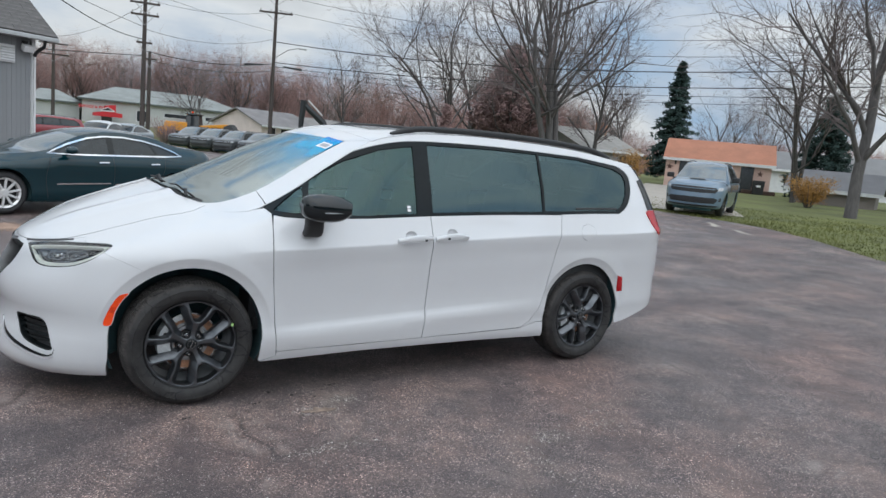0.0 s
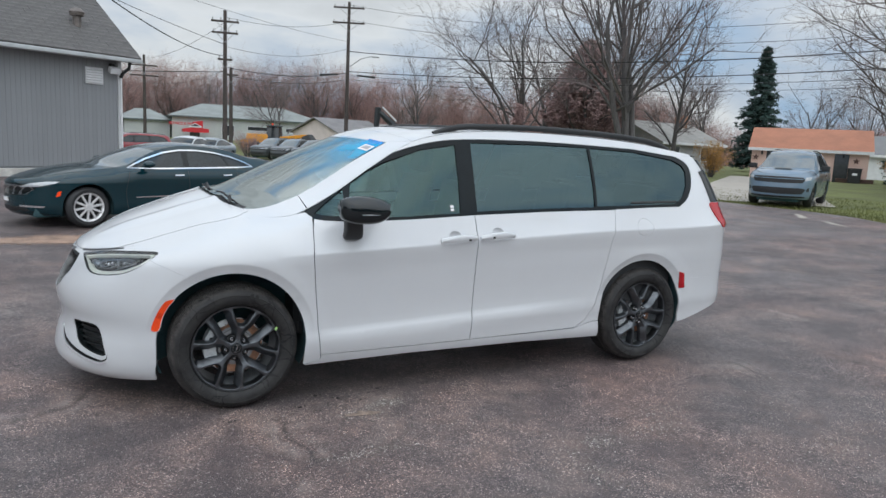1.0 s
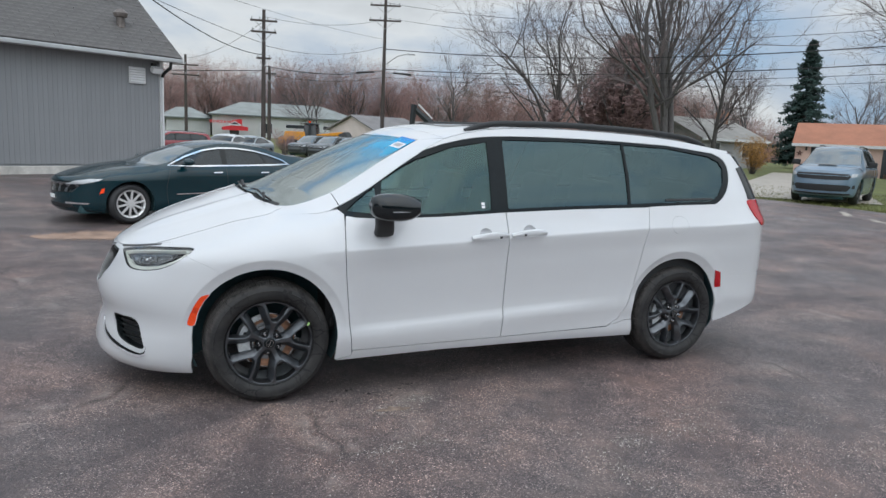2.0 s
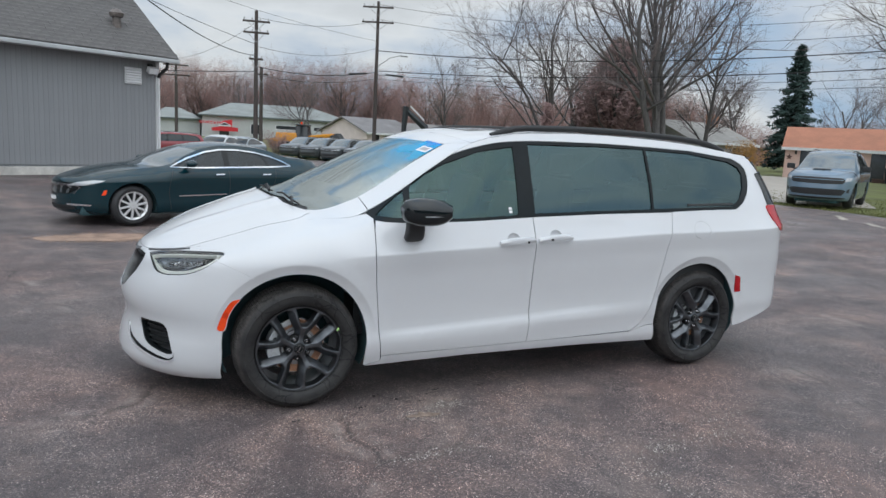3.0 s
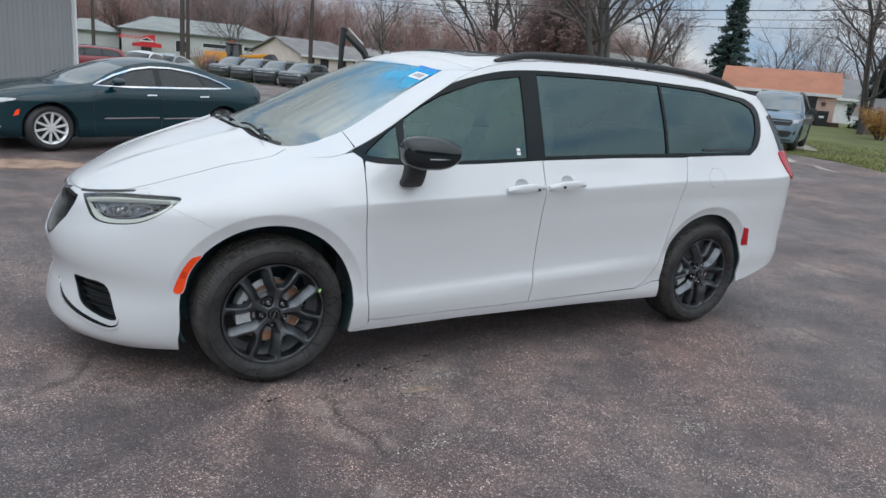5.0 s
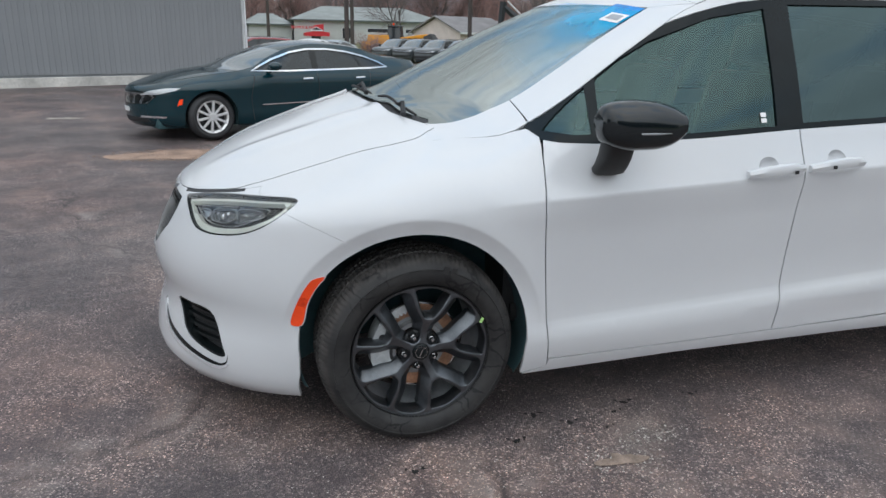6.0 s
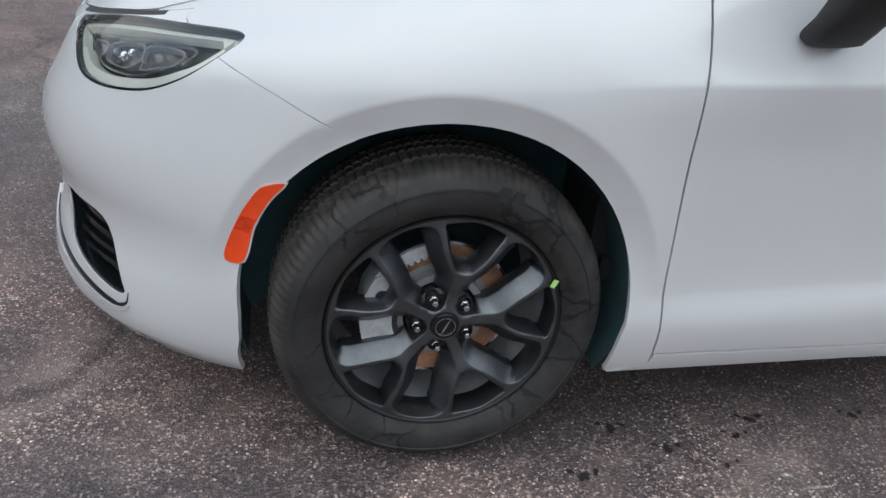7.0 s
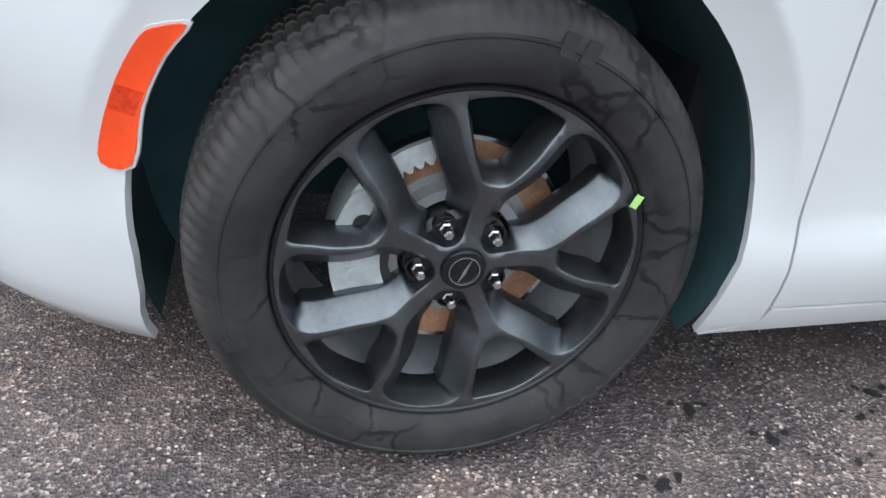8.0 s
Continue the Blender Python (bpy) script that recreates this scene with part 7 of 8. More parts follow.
# ---- far buildings ----
PALE_WALL = surface("pale_grey_wall", (0.50, 0.52, 0.51), 0.8, vary=0.12, scale=0.4, fine=6)
GREEN_ROOF = surface("grey_green_roof", (0.26, 0.28, 0.27), 0.8, vary=0.2, scale=0.5, fine=5)
EAVE = surface("dark_green_eave", (0.10, 0.12, 0.115), 0.7, vary=0.15)
RED_SIGN = surface("red_sign_paint", (0.55, 0.02, 0.03), 0.5, vary=0.08)
GLASS_FAR = surface("dark_window", (0.03, 0.035, 0.04), 0.1, vary=0.2, coat=0.4)


def gable_house(name, label, m, w, d, he, hr, wall_mat, roof_mat, windows=(), over=0.4, hip=0.0, edge=None):
    """A house with its ridge along x, front towards -y."""
    h = thing(name, label, "house", m)
    bm = bmesh.new()
    vs = [bm.verts.new(p) for p in ((-w / 2, 0, -1.5), (w / 2, 0, -1.5), (w / 2, d, -1.5), (-w / 2, d, -1.5), (-w / 2, 0, he), (w / 2, 0, he), (w / 2, d, he), (-w / 2, d, he), (-w / 2 + hip, d / 2, hr - 0.1), (w / 2 - hip, d / 2, hr - 0.1))]
    for q in ((0, 1, 5, 4), (2, 3, 7, 6), (1, 2, 6, 9, 5), (3, 0, 4, 8, 7)):
        bm.faces.new([vs[i] for i in q])
    part("wall", bm, wall_mat, h)
    bm = bmesh.new()
    drop = (hr - he) / (d / 2) * over
    rows = []
    for t in (0.0, 0.14):
        rows.append([bm.verts.new(p) for p in ((-w / 2 - over, -over, he - drop + t), (w / 2 + over, -over, he - drop + t), (w / 2 + over - hip, d / 2, hr + t), (w / 2 + over, d + over, he - drop + t), (-w / 2 - over, d + over, he - drop + t), (-w / 2 - over + hip, d / 2, hr + t))])
    for r, q in ((1, (0, 1, 2, 5)), (1, (5, 2, 3, 4)), (0, (0, 5, 2, 1)), (0, (5, 4, 3, 2))):
        bm.faces.new([rows[r][i] for i in q])
    for a, b in ((0, 1), (1, 2), (2, 3), (3, 4), (4, 5), (5, 0)):
        bm.faces.new((rows[0][a], rows[0][b], rows[1][b], rows[1][a]))
    if hip:
        bm.faces.new([rows[1][i] for i in (1, 3, 2)]), bm.faces.new([rows[1][i] for i in (4, 0, 5)])
    part("roof", bm, roof_mat, h)
    bm = bmesh.new()
    add_box(bm, (w + 2 * over, 0.06, 0.20), pose(0, -over - 0.03, he - drop - 0.06))
    part("fascia", bm, edge or TRIM, h)
    for x, z, ww, hh in windows:
        bm = bmesh.new()
        add_box(bm, (ww + 0.16, 0.06, hh + 0.16), pose(x, -0.01, z - 0.08))
        fr = part("window", bm, TRIM, h)
        bm = bmesh.new()
        add_box(bm, (ww, 0.04, hh), pose(x, -0.04, z))
        part("pane", bm, GLASS_FAR, fr)
    return h


def az_place(az, d, yaw_off=0.0, z=None):
    """A place by compass from the first standpoint; its front faces back there, turned by yaw_off."""
    x, y = -1.0 + d * math.sin(radians(az)), -3.9 + d * math.cos(radians(az))
    return pose(x, y, rise(x, y) if z is None else z, 0, 0, -az + yaw_off)


gable_house("service_building", "pale grey service building with a low green-grey hip roof", az_place(11.0, 106, 8), 21, 14, 3.1, 5.0, PALE_WALL, GREEN_ROOF, [(-3.0, 0.6, 1.6, 1.4), (2.0, 1.5, 4.5, 0.5), (7.0, 1.5, 3.5, 0.5)], 0.6, 5.0, EAVE)
gable_house("service_wing", "lower wing of the pale service building", az_place(3.6, 108, 8), 6, 10, 2.4, 3.8, PALE_WALL, GREEN_ROOF, [], 0.5, 2.5, EAVE)
sign = bpy.data.curves.new("service_sign", "FONT")
sign.body, sign.size, sign.extrude, sign.align_x = "SERVICE & PARTS", 0.50, 0.03, "CENTER"
sign.offset = 0.012
sob = new("service_sign", sign)
sob.matrix_world = az_place(6.15, 103.5, 8, 2.45) @ pose(0, 0, 0, 90)
sob.data.materials.append(RED_SIGN)
tagged(sob, "red lettered sign on the pale building wall", "sign")
aw = thing("awning", "red entrance awning with a white gable sign", "awning", az_place(7.05, 102.5, 8, 0.6))
bm = bmesh.new()
add_slab(bm, [(-1.7, 0.9), (1.7, 0.9), (1.7, 1.4), (0.9, 1.5), (0.9, 2.5), (-0.3, 2.3), (-0.6, 1.5), (-1.7, 1.3)], 0, 1.4)
part("canopy", bm, RED_SIGN, aw)
bm = bmesh.new()
add_slab(bm, [(-1.0, 1.55), (0.8, 1.55), (0.7, 1.75), (-0.1, 2.15), (-0.9, 1.75)], -0.08, 0.0)
part("gable_sign", bm, TRIM, aw)
bm = bmesh.new()
add_slab(bm, [(-0.75, 1.72), (0.55, 1.72), (-0.1, 2.05)], -0.12, -0.08)
part("sign_panel", bm, MATT_BLACK, aw)
bm = bmesh.new()
add_box(bm, (1.3, 0.1, 2.1), pose(0, 1.3, -0.6))
part("door", bm, GLASS_FAR, aw)
gable_house("pale_bungalow", "pale bungalow with a grey gable roof", az_place(20.1, 83, 45), 8.2, 8, 1.9, 3.5, surface("pale_bungalow_wall", (0.66, 0.57, 0.54), 0.8, scale=0.6), surface("bungalow_roof", (0.22, 0.21, 0.21), 0.9, vary=0.2, scale=0.6, fine=4), [(-2.6, 0.2, 0.9, 1.5), (-0.6, 0.6, 1.3, 1.0), (2.2, 0.6, 1.4, 1.0)])
gable_house("far_bungalow", "grey bungalow beyond its neighbour", az_place(23.6, 93, 20), 7, 7, 1.8, 3.1, PALE_WALL, surface("far_roof", (0.25, 0.24, 0.23), 0.9, vary=0.2, scale=0.6, fine=4), [(-3, 0.6, 1.2, 1.0), (2, 0.6, 1.4, 1.0)])
gh = gable_house("grey_house", "grey gabled house with a brick chimney", az_place(46.0, 64, 58), 9, 7, 2.4, 4.0, surface("grey_house_wall", (0.33, 0.33, 0.33), 0.8, scale=0.7), surface("grey_house_roof", (0.28, 0.27, 0.25), 0.9, vary=0.2, scale=0.7, fine=4), [(-2.5, 0.9, 1.2, 1.1), (2, 0.9, 1.2, 1.1)])
bm = bmesh.new()
add_box(bm, (0.9, 0.7, 1.6), pose(2.6, 3.0, 3.3), 0.03)
part("chimney", bm, surface("brick_chimney", (0.32, 0.16, 0.10), 0.9, vary=0.2, scale=8), gh)
gable_house("right_house", "low white house behind the bare trees", az_place(61.5, 74, 10), 12, 7, 2.2, 3.8, TRIM, surface("right_roof", (0.2, 0.2, 0.2), 0.9, scale=0.7), [(-3, 0.7, 1.3, 1.0), (2.5, 0.7, 1.3, 1.0)])
shed = gable_house("garden_shed", "low grey shed beside the lawn", az_place(62.0, 48, -6), 4.5, 3.0, 1.0, 1.9, surface("shed_wall", (0.25, 0.22, 0.2), 0.8, scale=1), surface("shed_roof", (0.22, 0.22, 0.23), 0.9, scale=1), [])

# ---- the pink garage ----
PINK = surface("pink_siding", (0.62, 0.44, 0.37), 0.75, vary=0.07, scale=0.8, fine=20, stretch=(1, 1, 8))
RUST_ROOF = surface("rust_brown_shingles", (0.42, 0.185, 0.115), 0.9, vary=0.15, scale=0.8, fine=8, relief=0.01)
GM = pose(45.05, 29.5, 0.22, 0, 0, -54)
ga = gable_house("pink_garage", "pink garage with a rust-brown roof and white eaves", GM, 7.5, 6, 2.22, 3.68, PINK, RUST_ROOF, [], 0.25)
bm = bmesh.new()
add_box(bm, (2.6, 0.06, 2.05), pose(-1.45, -0.02, 0.0))
part("garage_door", bm, GLASS_FAR, ga, "dark open garage door")
bm = bmesh.new()
add_box(bm, (0.9, 0.06, 1.95), pose(2.1, -0.02, 0.05))
part("side_door", bm, GLASS_FAR, ga)
for x in (-3.45, 3.0):
    bm = bmesh.new()
    pts = [((0.24 if i % 2 == 0 else 0.10) * math.sin(math.pi * i / 5), (0.24 if i % 2 == 0 else 0.10) * math.cos(math.pi * i / 5)) for i in range(10)]
    add_slab(bm, pts, -0.06, 0)
    s = thing("wall_star", "dark metal star on the garage wall", "ornament", GM @ pose(x, -0.02, 1.55))
    part("star", bm, surface("dark_bronze", (0.10, 0.05, 0.04), 0.6), s)
for x in (-3.05, 2.2):
    s = thing("wall_lantern", "small dark wall lantern on the garage", "lamp", GM @ pose(x, -0.05, 1.75))
    bm = bmesh.new()
    add_box(bm, (0.14, 0.14, 0.28), None, 0.03, 0.8)
    part("lantern", bm, MATT_BLACK, s)
bn = thing("wheelie_bin", "black wheeled bin with a white label by the garage", "bin", GM @ pose(2.95, -0.8, 0.05))
bm = bmesh.new()
add_box(bm, (0.72, 0.70, 0.95), None, 0.04, 1.15)
part("body", bm, MATT_BLACK, bn)
bm = bmesh.new()
add_box(bm, (0.86, 0.82, 0.08), pose(0, 0, 0.95), 0.03)
part("lid", bm, MATT_BLACK, bn)
bm = bmesh.new()
add_box(bm, (0.3, 0.02, 0.14), pose(0.0, -0.41, 0.55))
part("label_plate", bm, PAPER, bn)
pl = thing("planter", "low dark wooden planter along the garage wall", "planter", GM @ pose(3.0, -0.4, 0.0))
bm = bmesh.new()
add_box(bm, (2.3, 0.5, 0.34), None, 0.02)
part("trough", bm, surface("dark_timber", (0.07, 0.04, 0.03), 0.8, vary=0.3), pl)

# ---- poles and wires ----
def utility_pole(name, label, x, y, h, arms, yaw, lamp=False):
    p = thing(name, label, "utility pole", pose(x, y, rise(x, y) - 0.1, 0, 0, yaw), "utility poles")
    tube("post", [(0, 0, 0), (0, 0, h * 0.5), (0, 0, h)], [0.17, 0.14, 0.11], WOODPOLE, p, 10)
    for z, half, n in arms:
        bm = bmesh.new()
        add_box(bm, (2 * half, 0.10, 0.12), pose(0, -0.13, z), 0.01)
        arm = part("crossarm", bm, WOODPOLE, p)
        for i in range(n):
            bm = bmesh.new()
            add_lathe(bm, [(0.02, 0), (0.05, 0.04), (0.03, 0.08), (0.05, 0.12), (0.02, 0.17)], 8)
            bmesh.ops.transform(bm, matrix=pose(-half + 0.1 + (2 * half - 0.2) * i / (n - 1), -0.13, z + 0.12, 90), verts=bm.verts)
            part("insulator", bm, GALV, arm)
        for s in (-1, 1):
            tube("brace", [(s * half * 0.6, -0.13, z), (0, -0.10, z - 0.55)], 0.02, GALV, arm, 5)
    if lamp:
        tube("lamp_arm", [(0, 0, h * 0.60), (1.0, -0.1, h * 0.66), (1.9, -0.2, h * 0.68)], 0.035, GALV, p, 6)
        bm = bmesh.new()
        add_box(bm, (0.55, 0.2, 0.10), pose(2.1, -0.2, h * 0.67), 0.03)
        part("lamp_head", bm, GALV, p)
    return p


utility_pole("utility_pole", "weathered utility pole with two crossarms", 6.8, 43.4, 9.6, [(8.85, 0.85, 4), (8.15, 0.8, 4), (6.5, 0.45, 2)], -10)
utility_pole("utility_pole", "tall utility pole with braced crossarms and a street lamp", 16.6, 48.2, 12.1, [(11.6, 1.15, 4), (10.5, 1.2, 4)], -22, True)
utility_pole("utility_pole", "slim dark pole with two crossarms", 3.3, 66.0, 8.4, [(7.4, 1.1, 3), (6.5, 1.2, 3)], -4)
utility_pole("utility_pole", "short pole behind the tall one", 8.3, 50.2, 6.7, [(6.1, 0.5, 2)], -9)
utility_pole("utility_pole", "utility pole at the roadside", 44.0, 10.5, 11.0, [(10.4, 1.1, 4), (9.4, 1.1, 4)], -60)
WIRE = surface("black_cable", (0.02, 0.02, 0.022), 0.6, vary=0.2)


def wire(a, b, sag, r=0.014):
    pts = [tuple(Vector(a).lerp(Vector(b), t) - Vector((0, 0, sag * 4 * t * (1 - t)))) for t in [i / 24 for i in range(25)]]
    o = tube("overhead_wire", pts, r, WIRE, None, 5)
    return tagged(o, "thin black overhead wire slung between poles", "wire", "overhead wires")


A, Bp, C, D = (6.8, 43.4), (16.6, 48.2), (44.0, 10.5), (3.3, 66.0)
for z0, z1, sag, r in ((11.4, 10.7, 2.1, 0.013), (10.3, 9.7, 2.0, 0.013), (8.0, 8.6, 1.3, 0.030), (6.5, 7.5, 0.95, 0.026), (6.2, 6.9, 0.95, 0.013), (5.9, 6.4, 0.95, 0.012)):
    wire((*Bp, z0 + 0.2), (*C, z1 + 0.2), sag, r)
for z0, z1, sag, r in ((8.7, 10.2, 0.5, 0.012), (6.9, 8.2, 0.6, 0.012), (5.6, 6.4, 0.4, 0.024), (5.1, 5.9, 0.4, 0.018)):
    wire((*A, z0 + 0.2), (*Bp, z1 + 0.2), sag, r)
for z0, z1 in ((8.6, 7.6), (5.6, 5.6)):
    wire((*A, z0), (*D, z1 + 0.3), 0.5, 0.012)
wire((*A, 5.5), (-30, 40, 5.2), 0.8, 0.022)
wire((*D, 7.5), (-30, 74, 8.2), 0.8, 0.012)
top = SHOP @ Vector((-0.2, 1.85, 5.7))
wire(tuple(top), (*A, 6.5), 0.5, 0.022)
wire((-9.5, 18.0, 9.0), (*A, 7.2), 0.4, 0.016)
wire((-12, 26.0, 11.0), (*Bp, 8.9), 0.9, 0.010)
for s in (-1, 1):
    o = tube("cable_splice", [(16.6 + s * 0.7, 48.2 - s * 0.2, 6.45), (16.6 + s * 1.9, 48.2 - s * 0.9, 6.35)], [0.07, 0.09], WIRE, None, 6)
    tagged(o, "dark cable splice case hanging on the wire", "cable splice")

# ---- machines ----
YELLOW = surface("yellow_machine_paint", (0.72, 0.30, 0.015), 0.45, vary=0.15, scale=2, fine=20)
ld = thing("wheel_loader", "yellow wheel loader with a dark cab and brown wheels", "loader", az_place(13.1, 60, 164) @ Matrix.Diagonal((0.9, 0.9, 0.9, 1)))
for nm, size, m, mat, tp in (("engine_cover", (2.2, 1.6, 0.95), pose(1.5, 0, 1.15), YELLOW, 0.86), ("counterweight", (0.5, 1.8, 0.7), pose(2.75, 0, 0.85), YELLOW, 0.9), ("cab", (1.25, 1.35, 1.35), pose(0.1, 0, 1.45), GLASS_FAR, 0.86), ("cab_roof", (1.35, 1.45, 0.12), pose(0.1, 0, 2.8), MATT_BLACK, 0.85), ("front_frame", (1.2, 0.9, 0.7), pose(-1.0, 0, 0.85), YELLOW, 0.9), ("lift_arm", (2.3, 0.22, 0.32), pose(-1.7, 0.42, 1.75, 0, 8), YELLOW, 1.0), ("lift_arm", (2.3, 0.22, 0.32), pose(-1.7, -0.42, 1.75, 0, 8), YELLOW, 1.0), ("bucket", (1.0, 2.4, 0.85), pose(-3.3, 0, 1.35, 0, 24), MATT_BLACK, 0.7)):
    bm = bmesh.new()
    add_box(bm, size, m, 0.08, tp)
    part(nm, bm, mat, ld)
for x in (0.62, -0.42):
    for y in (0.58, -0.58):
        tube("cab_pillar", [(x, y, 1.4), (x * 0.9 + 0.01, y * 0.88, 2.82)], 0.06, YELLOW, ld, 6)
box("beacon", (0.16, 0.16, 0.18), AMBER, ld, pose(0.2, 0.2, 2.93), 0.03)
for x in (1.5, -1.3):
    for s in (0.85, -0.85):
        bm = bmesh.new()
        add_lathe(bm, [(0.1, -0.2), (0.4, -0.25), (0.62, -0.25), (0.70, -0.1), (0.70, 0.15), (0.62, 0.25), (0.1, 0.25)], 24, True)
        bmesh.ops.transform(bm, matrix=pose(x, s, 0.70), verts=bm.verts)
        part("tyre", bm, RUBBER, ld, shade=True)
ex = thing("excavator", "dark excavator with its boom raised", "excavator", pose(22.6, 53.4, rise(22.6, 53.4), 0, 0, -20) @ Matrix.Diagonal((0.97, 0.97, 0.97, 1)))
DARKMACH = surface("dark_machine_paint", (0.03, 0.035, 0.04), 0.5, vary=0.2)
for nm, size, m, mat in (("house", (2.6, 2.4, 1.3), pose(2.2, 0, 1.0), DARKMACH), ("cab", (1.2, 1.1, 1.5), pose(1.2, -0.7, 1.2), GLASS_FAR), ("track", (3.4, 0.6, 0.9), pose(2.0, -0.9, 0), MATT_BLACK), ("track", (3.4, 0.6, 0.9), pose(2.0, 0.9, 0), MATT_BLACK)):
    bm = bmesh.new()
    add_box(bm, size, m, 0.1)
    part(nm, bm, mat, ex)
tube("boom", [(1.0, 0, 1.8), (0.4, 0, 3.0), (-1.5, 0, 4.6)], [0.26, 0.36, 0.24], DARKMACH, ex, 6)
tube("stick", [(-1.35, 0, 4.8), (-1.5, 0, 3.2), (-1.55, 0, 1.6)], [0.34, 0.27, 0.20], DARKMACH, ex, 6)
tube("ram", [(0.3, -0.1, 3.62), (-1.0, -0.1, 4.85)], 0.08, TRIM, ex, 6)

# ---- behind the walk: unseen dark blocks, added to darken reflections ----
BACKDROP = surface("dark_backdrop_brick", (0.10, 0.095, 0.09), 0.8, vary=0.2, scale=0.6, fine=12)
gable_house("showroom", "long plain dark brick block added unseen behind the lot", pose(2, -26, 0.28, 0, 0, 180), 46, 12, 4.4, 6.2, BACKDROP, SHINGLE, [(-18 + 4.5 * i, 0.7, 3.2, 2.2) for i in range(9)], 0.4)
gable_house("parts_store", "plain dark brick block added unseen beside the lot", pose(-34, -4, 0.28, 0, 0, 90), 30, 12, 4.4, 6.2, BACKDROP, SHINGLE, [(-10 + 5 * i, 0.9, 2.4, 1.6) for i in range(5)], 0.4)
# ---- trees ----
BARK = surface("grey_brown_bark", (0.105, 0.097, 0.095), 0.9, vary=0.3, scale=3, fine=20, relief=0.01, stretch=(4, 4, 0.6))
TWIG = surface("brown_twigs", (0.165, 0.135, 0.132), 0.9, vary=0.3, scale=0.7, fine=6)
RED_TWIG = surface("reddish_twigs", (0.36, 0.225, 0.20), 0.9, vary=0.35, scale=0.3, fine=3)


def grow_tree(seed, height, spread, radius, stems, depth, kids, first=0.25):
    """Branches of a bare tree as tubes: (points, faces) of the wood and of the twigs."""
    rnd = random.Random(seed)
    wood, twig = ([], []), ([], [])

    def limb(store, path, radii, seg):
        v, f = store
        last = None
        for i, p in enumerate(path):
            d = (path[min(i + 1, len(path) - 1)] - path[max(i - 1, 0)]).normalized()
            a = d.orthogonal().normalized()
            b = d.cross(a)
            k = len(v)
            v.extend([tuple(p + radii[i] * (math.cos(2 * math.pi * j / seg) * a + math.sin(2 * math.pi * j / seg) * b)) for j in range(seg)])
            if last is not None:
                f.extend([(last + j, last + (j + 1) % seg, k + (j + 1) % seg, k + j) for j in range(seg)])
            last = k

    def grow(p, d, length, r, level):
        n = 5 if level < 2 else 3
        path, radii = [p], [r]
        for i in range(n):
            bend = Vector((rnd.gauss(0, 1), rnd.gauss(0, 1), rnd.gauss(0, 1))) * (0.10 + 0.05 * level)
            d = (d + bend + Vector((0, 0, 0.07 if level else 0.0))).normalized()
            path.append(path[-1] + d * length / n)
            radii.append(r * (1 - 0.62 * (i + 1) / n))
        limb(wood if level < 2 else twig, path, radii, 7 if level == 0 else 5 if level == 1 else 3)
        if level >= depth:
            return
        for _ in range(kids[level]):
            t = rnd.uniform(first if level == 0 else 0.25, 1.0)
            i = min(n - 1, int(t * n))
            q = path[i].lerp(path[i + 1], t * n - i)
            axis = (path[i + 1] - path[i]).normalized()
            turn = Matrix.Rotation(rnd.uniform(0, 2 * math.pi), 3, axis) @ axis.orthogonal().normalized()
            ang = radians(rnd.uniform(22, 52) * spread)
            grow(q, (axis * math.cos(ang) + turn * math.sin(ang)).normalized(), length * rnd.uniform(0.42, 0.68), max(0.006, radii[i] * 0.55), level + 1)

    for s in range(stems):
        lean = Vector((rnd.gauss(0, 0.22), rnd.gauss(0, 0.22), 1)) if stems > 1 else Vector((rnd.gauss(0, 0.05), rnd.gauss(0, 0.05), 1))
        grow(Vector((rnd.gauss(0, 0.12) * (stems > 1), rnd.gauss(0, 0.12) * (stems > 1), -0.2)), lean.normalized(), height * (0.72 if depth > 3 else 0.8), radius, 0)
    return wood, twig


def bare_tree(label, m, data, bark, twigs, group):
    t = thing("bare_tree", label, "tree", m, group)
    mesh_object("trunk", *data[0], bark, t, smooth_shade=True)
    mesh_object("crown", *data[1], twigs, t)
    return t


big = grow_tree(11, 17, 1.05, 0.24, 4, 4, (8, 6, 5, 3), 0.22)
mid = grow_tree(12, 13, 1.1, 0.16, 3, 4, (8, 6, 5, 3), 0.2)
single = grow_tree(13, 14, 1.0, 0.26, 1, 4, (14, 8, 6, 3), 0.22)
small = grow_tree(14, 9, 1.1, 0.13, 2, 3, (10, 8, 6), 0.2)
wild = grow_tree(15, 10, 0.9, 0.12, 3, 3, (11, 9, 7), 0.15)
GR = "bare winter trees"
t_big = bare_tree("large many-stemmed bare tree with grey bark", az_place(41.6, 47, 20), big, BARK, TWIG, GR)
t_mid = bare_tree("bare spreading tree with fine brown twigs", az_place(33.0, 52, 80), mid, BARK, TWIG, GR)
t_one = bare_tree("tall bare tree with a single grey trunk", az_place(63.4, 33, 10), single, BARK, TWIG, GR)
t_small = bare_tree("small bare tree with a rounded crown", az_place(54.7, 88, 0), small, BARK, TWIG, GR)
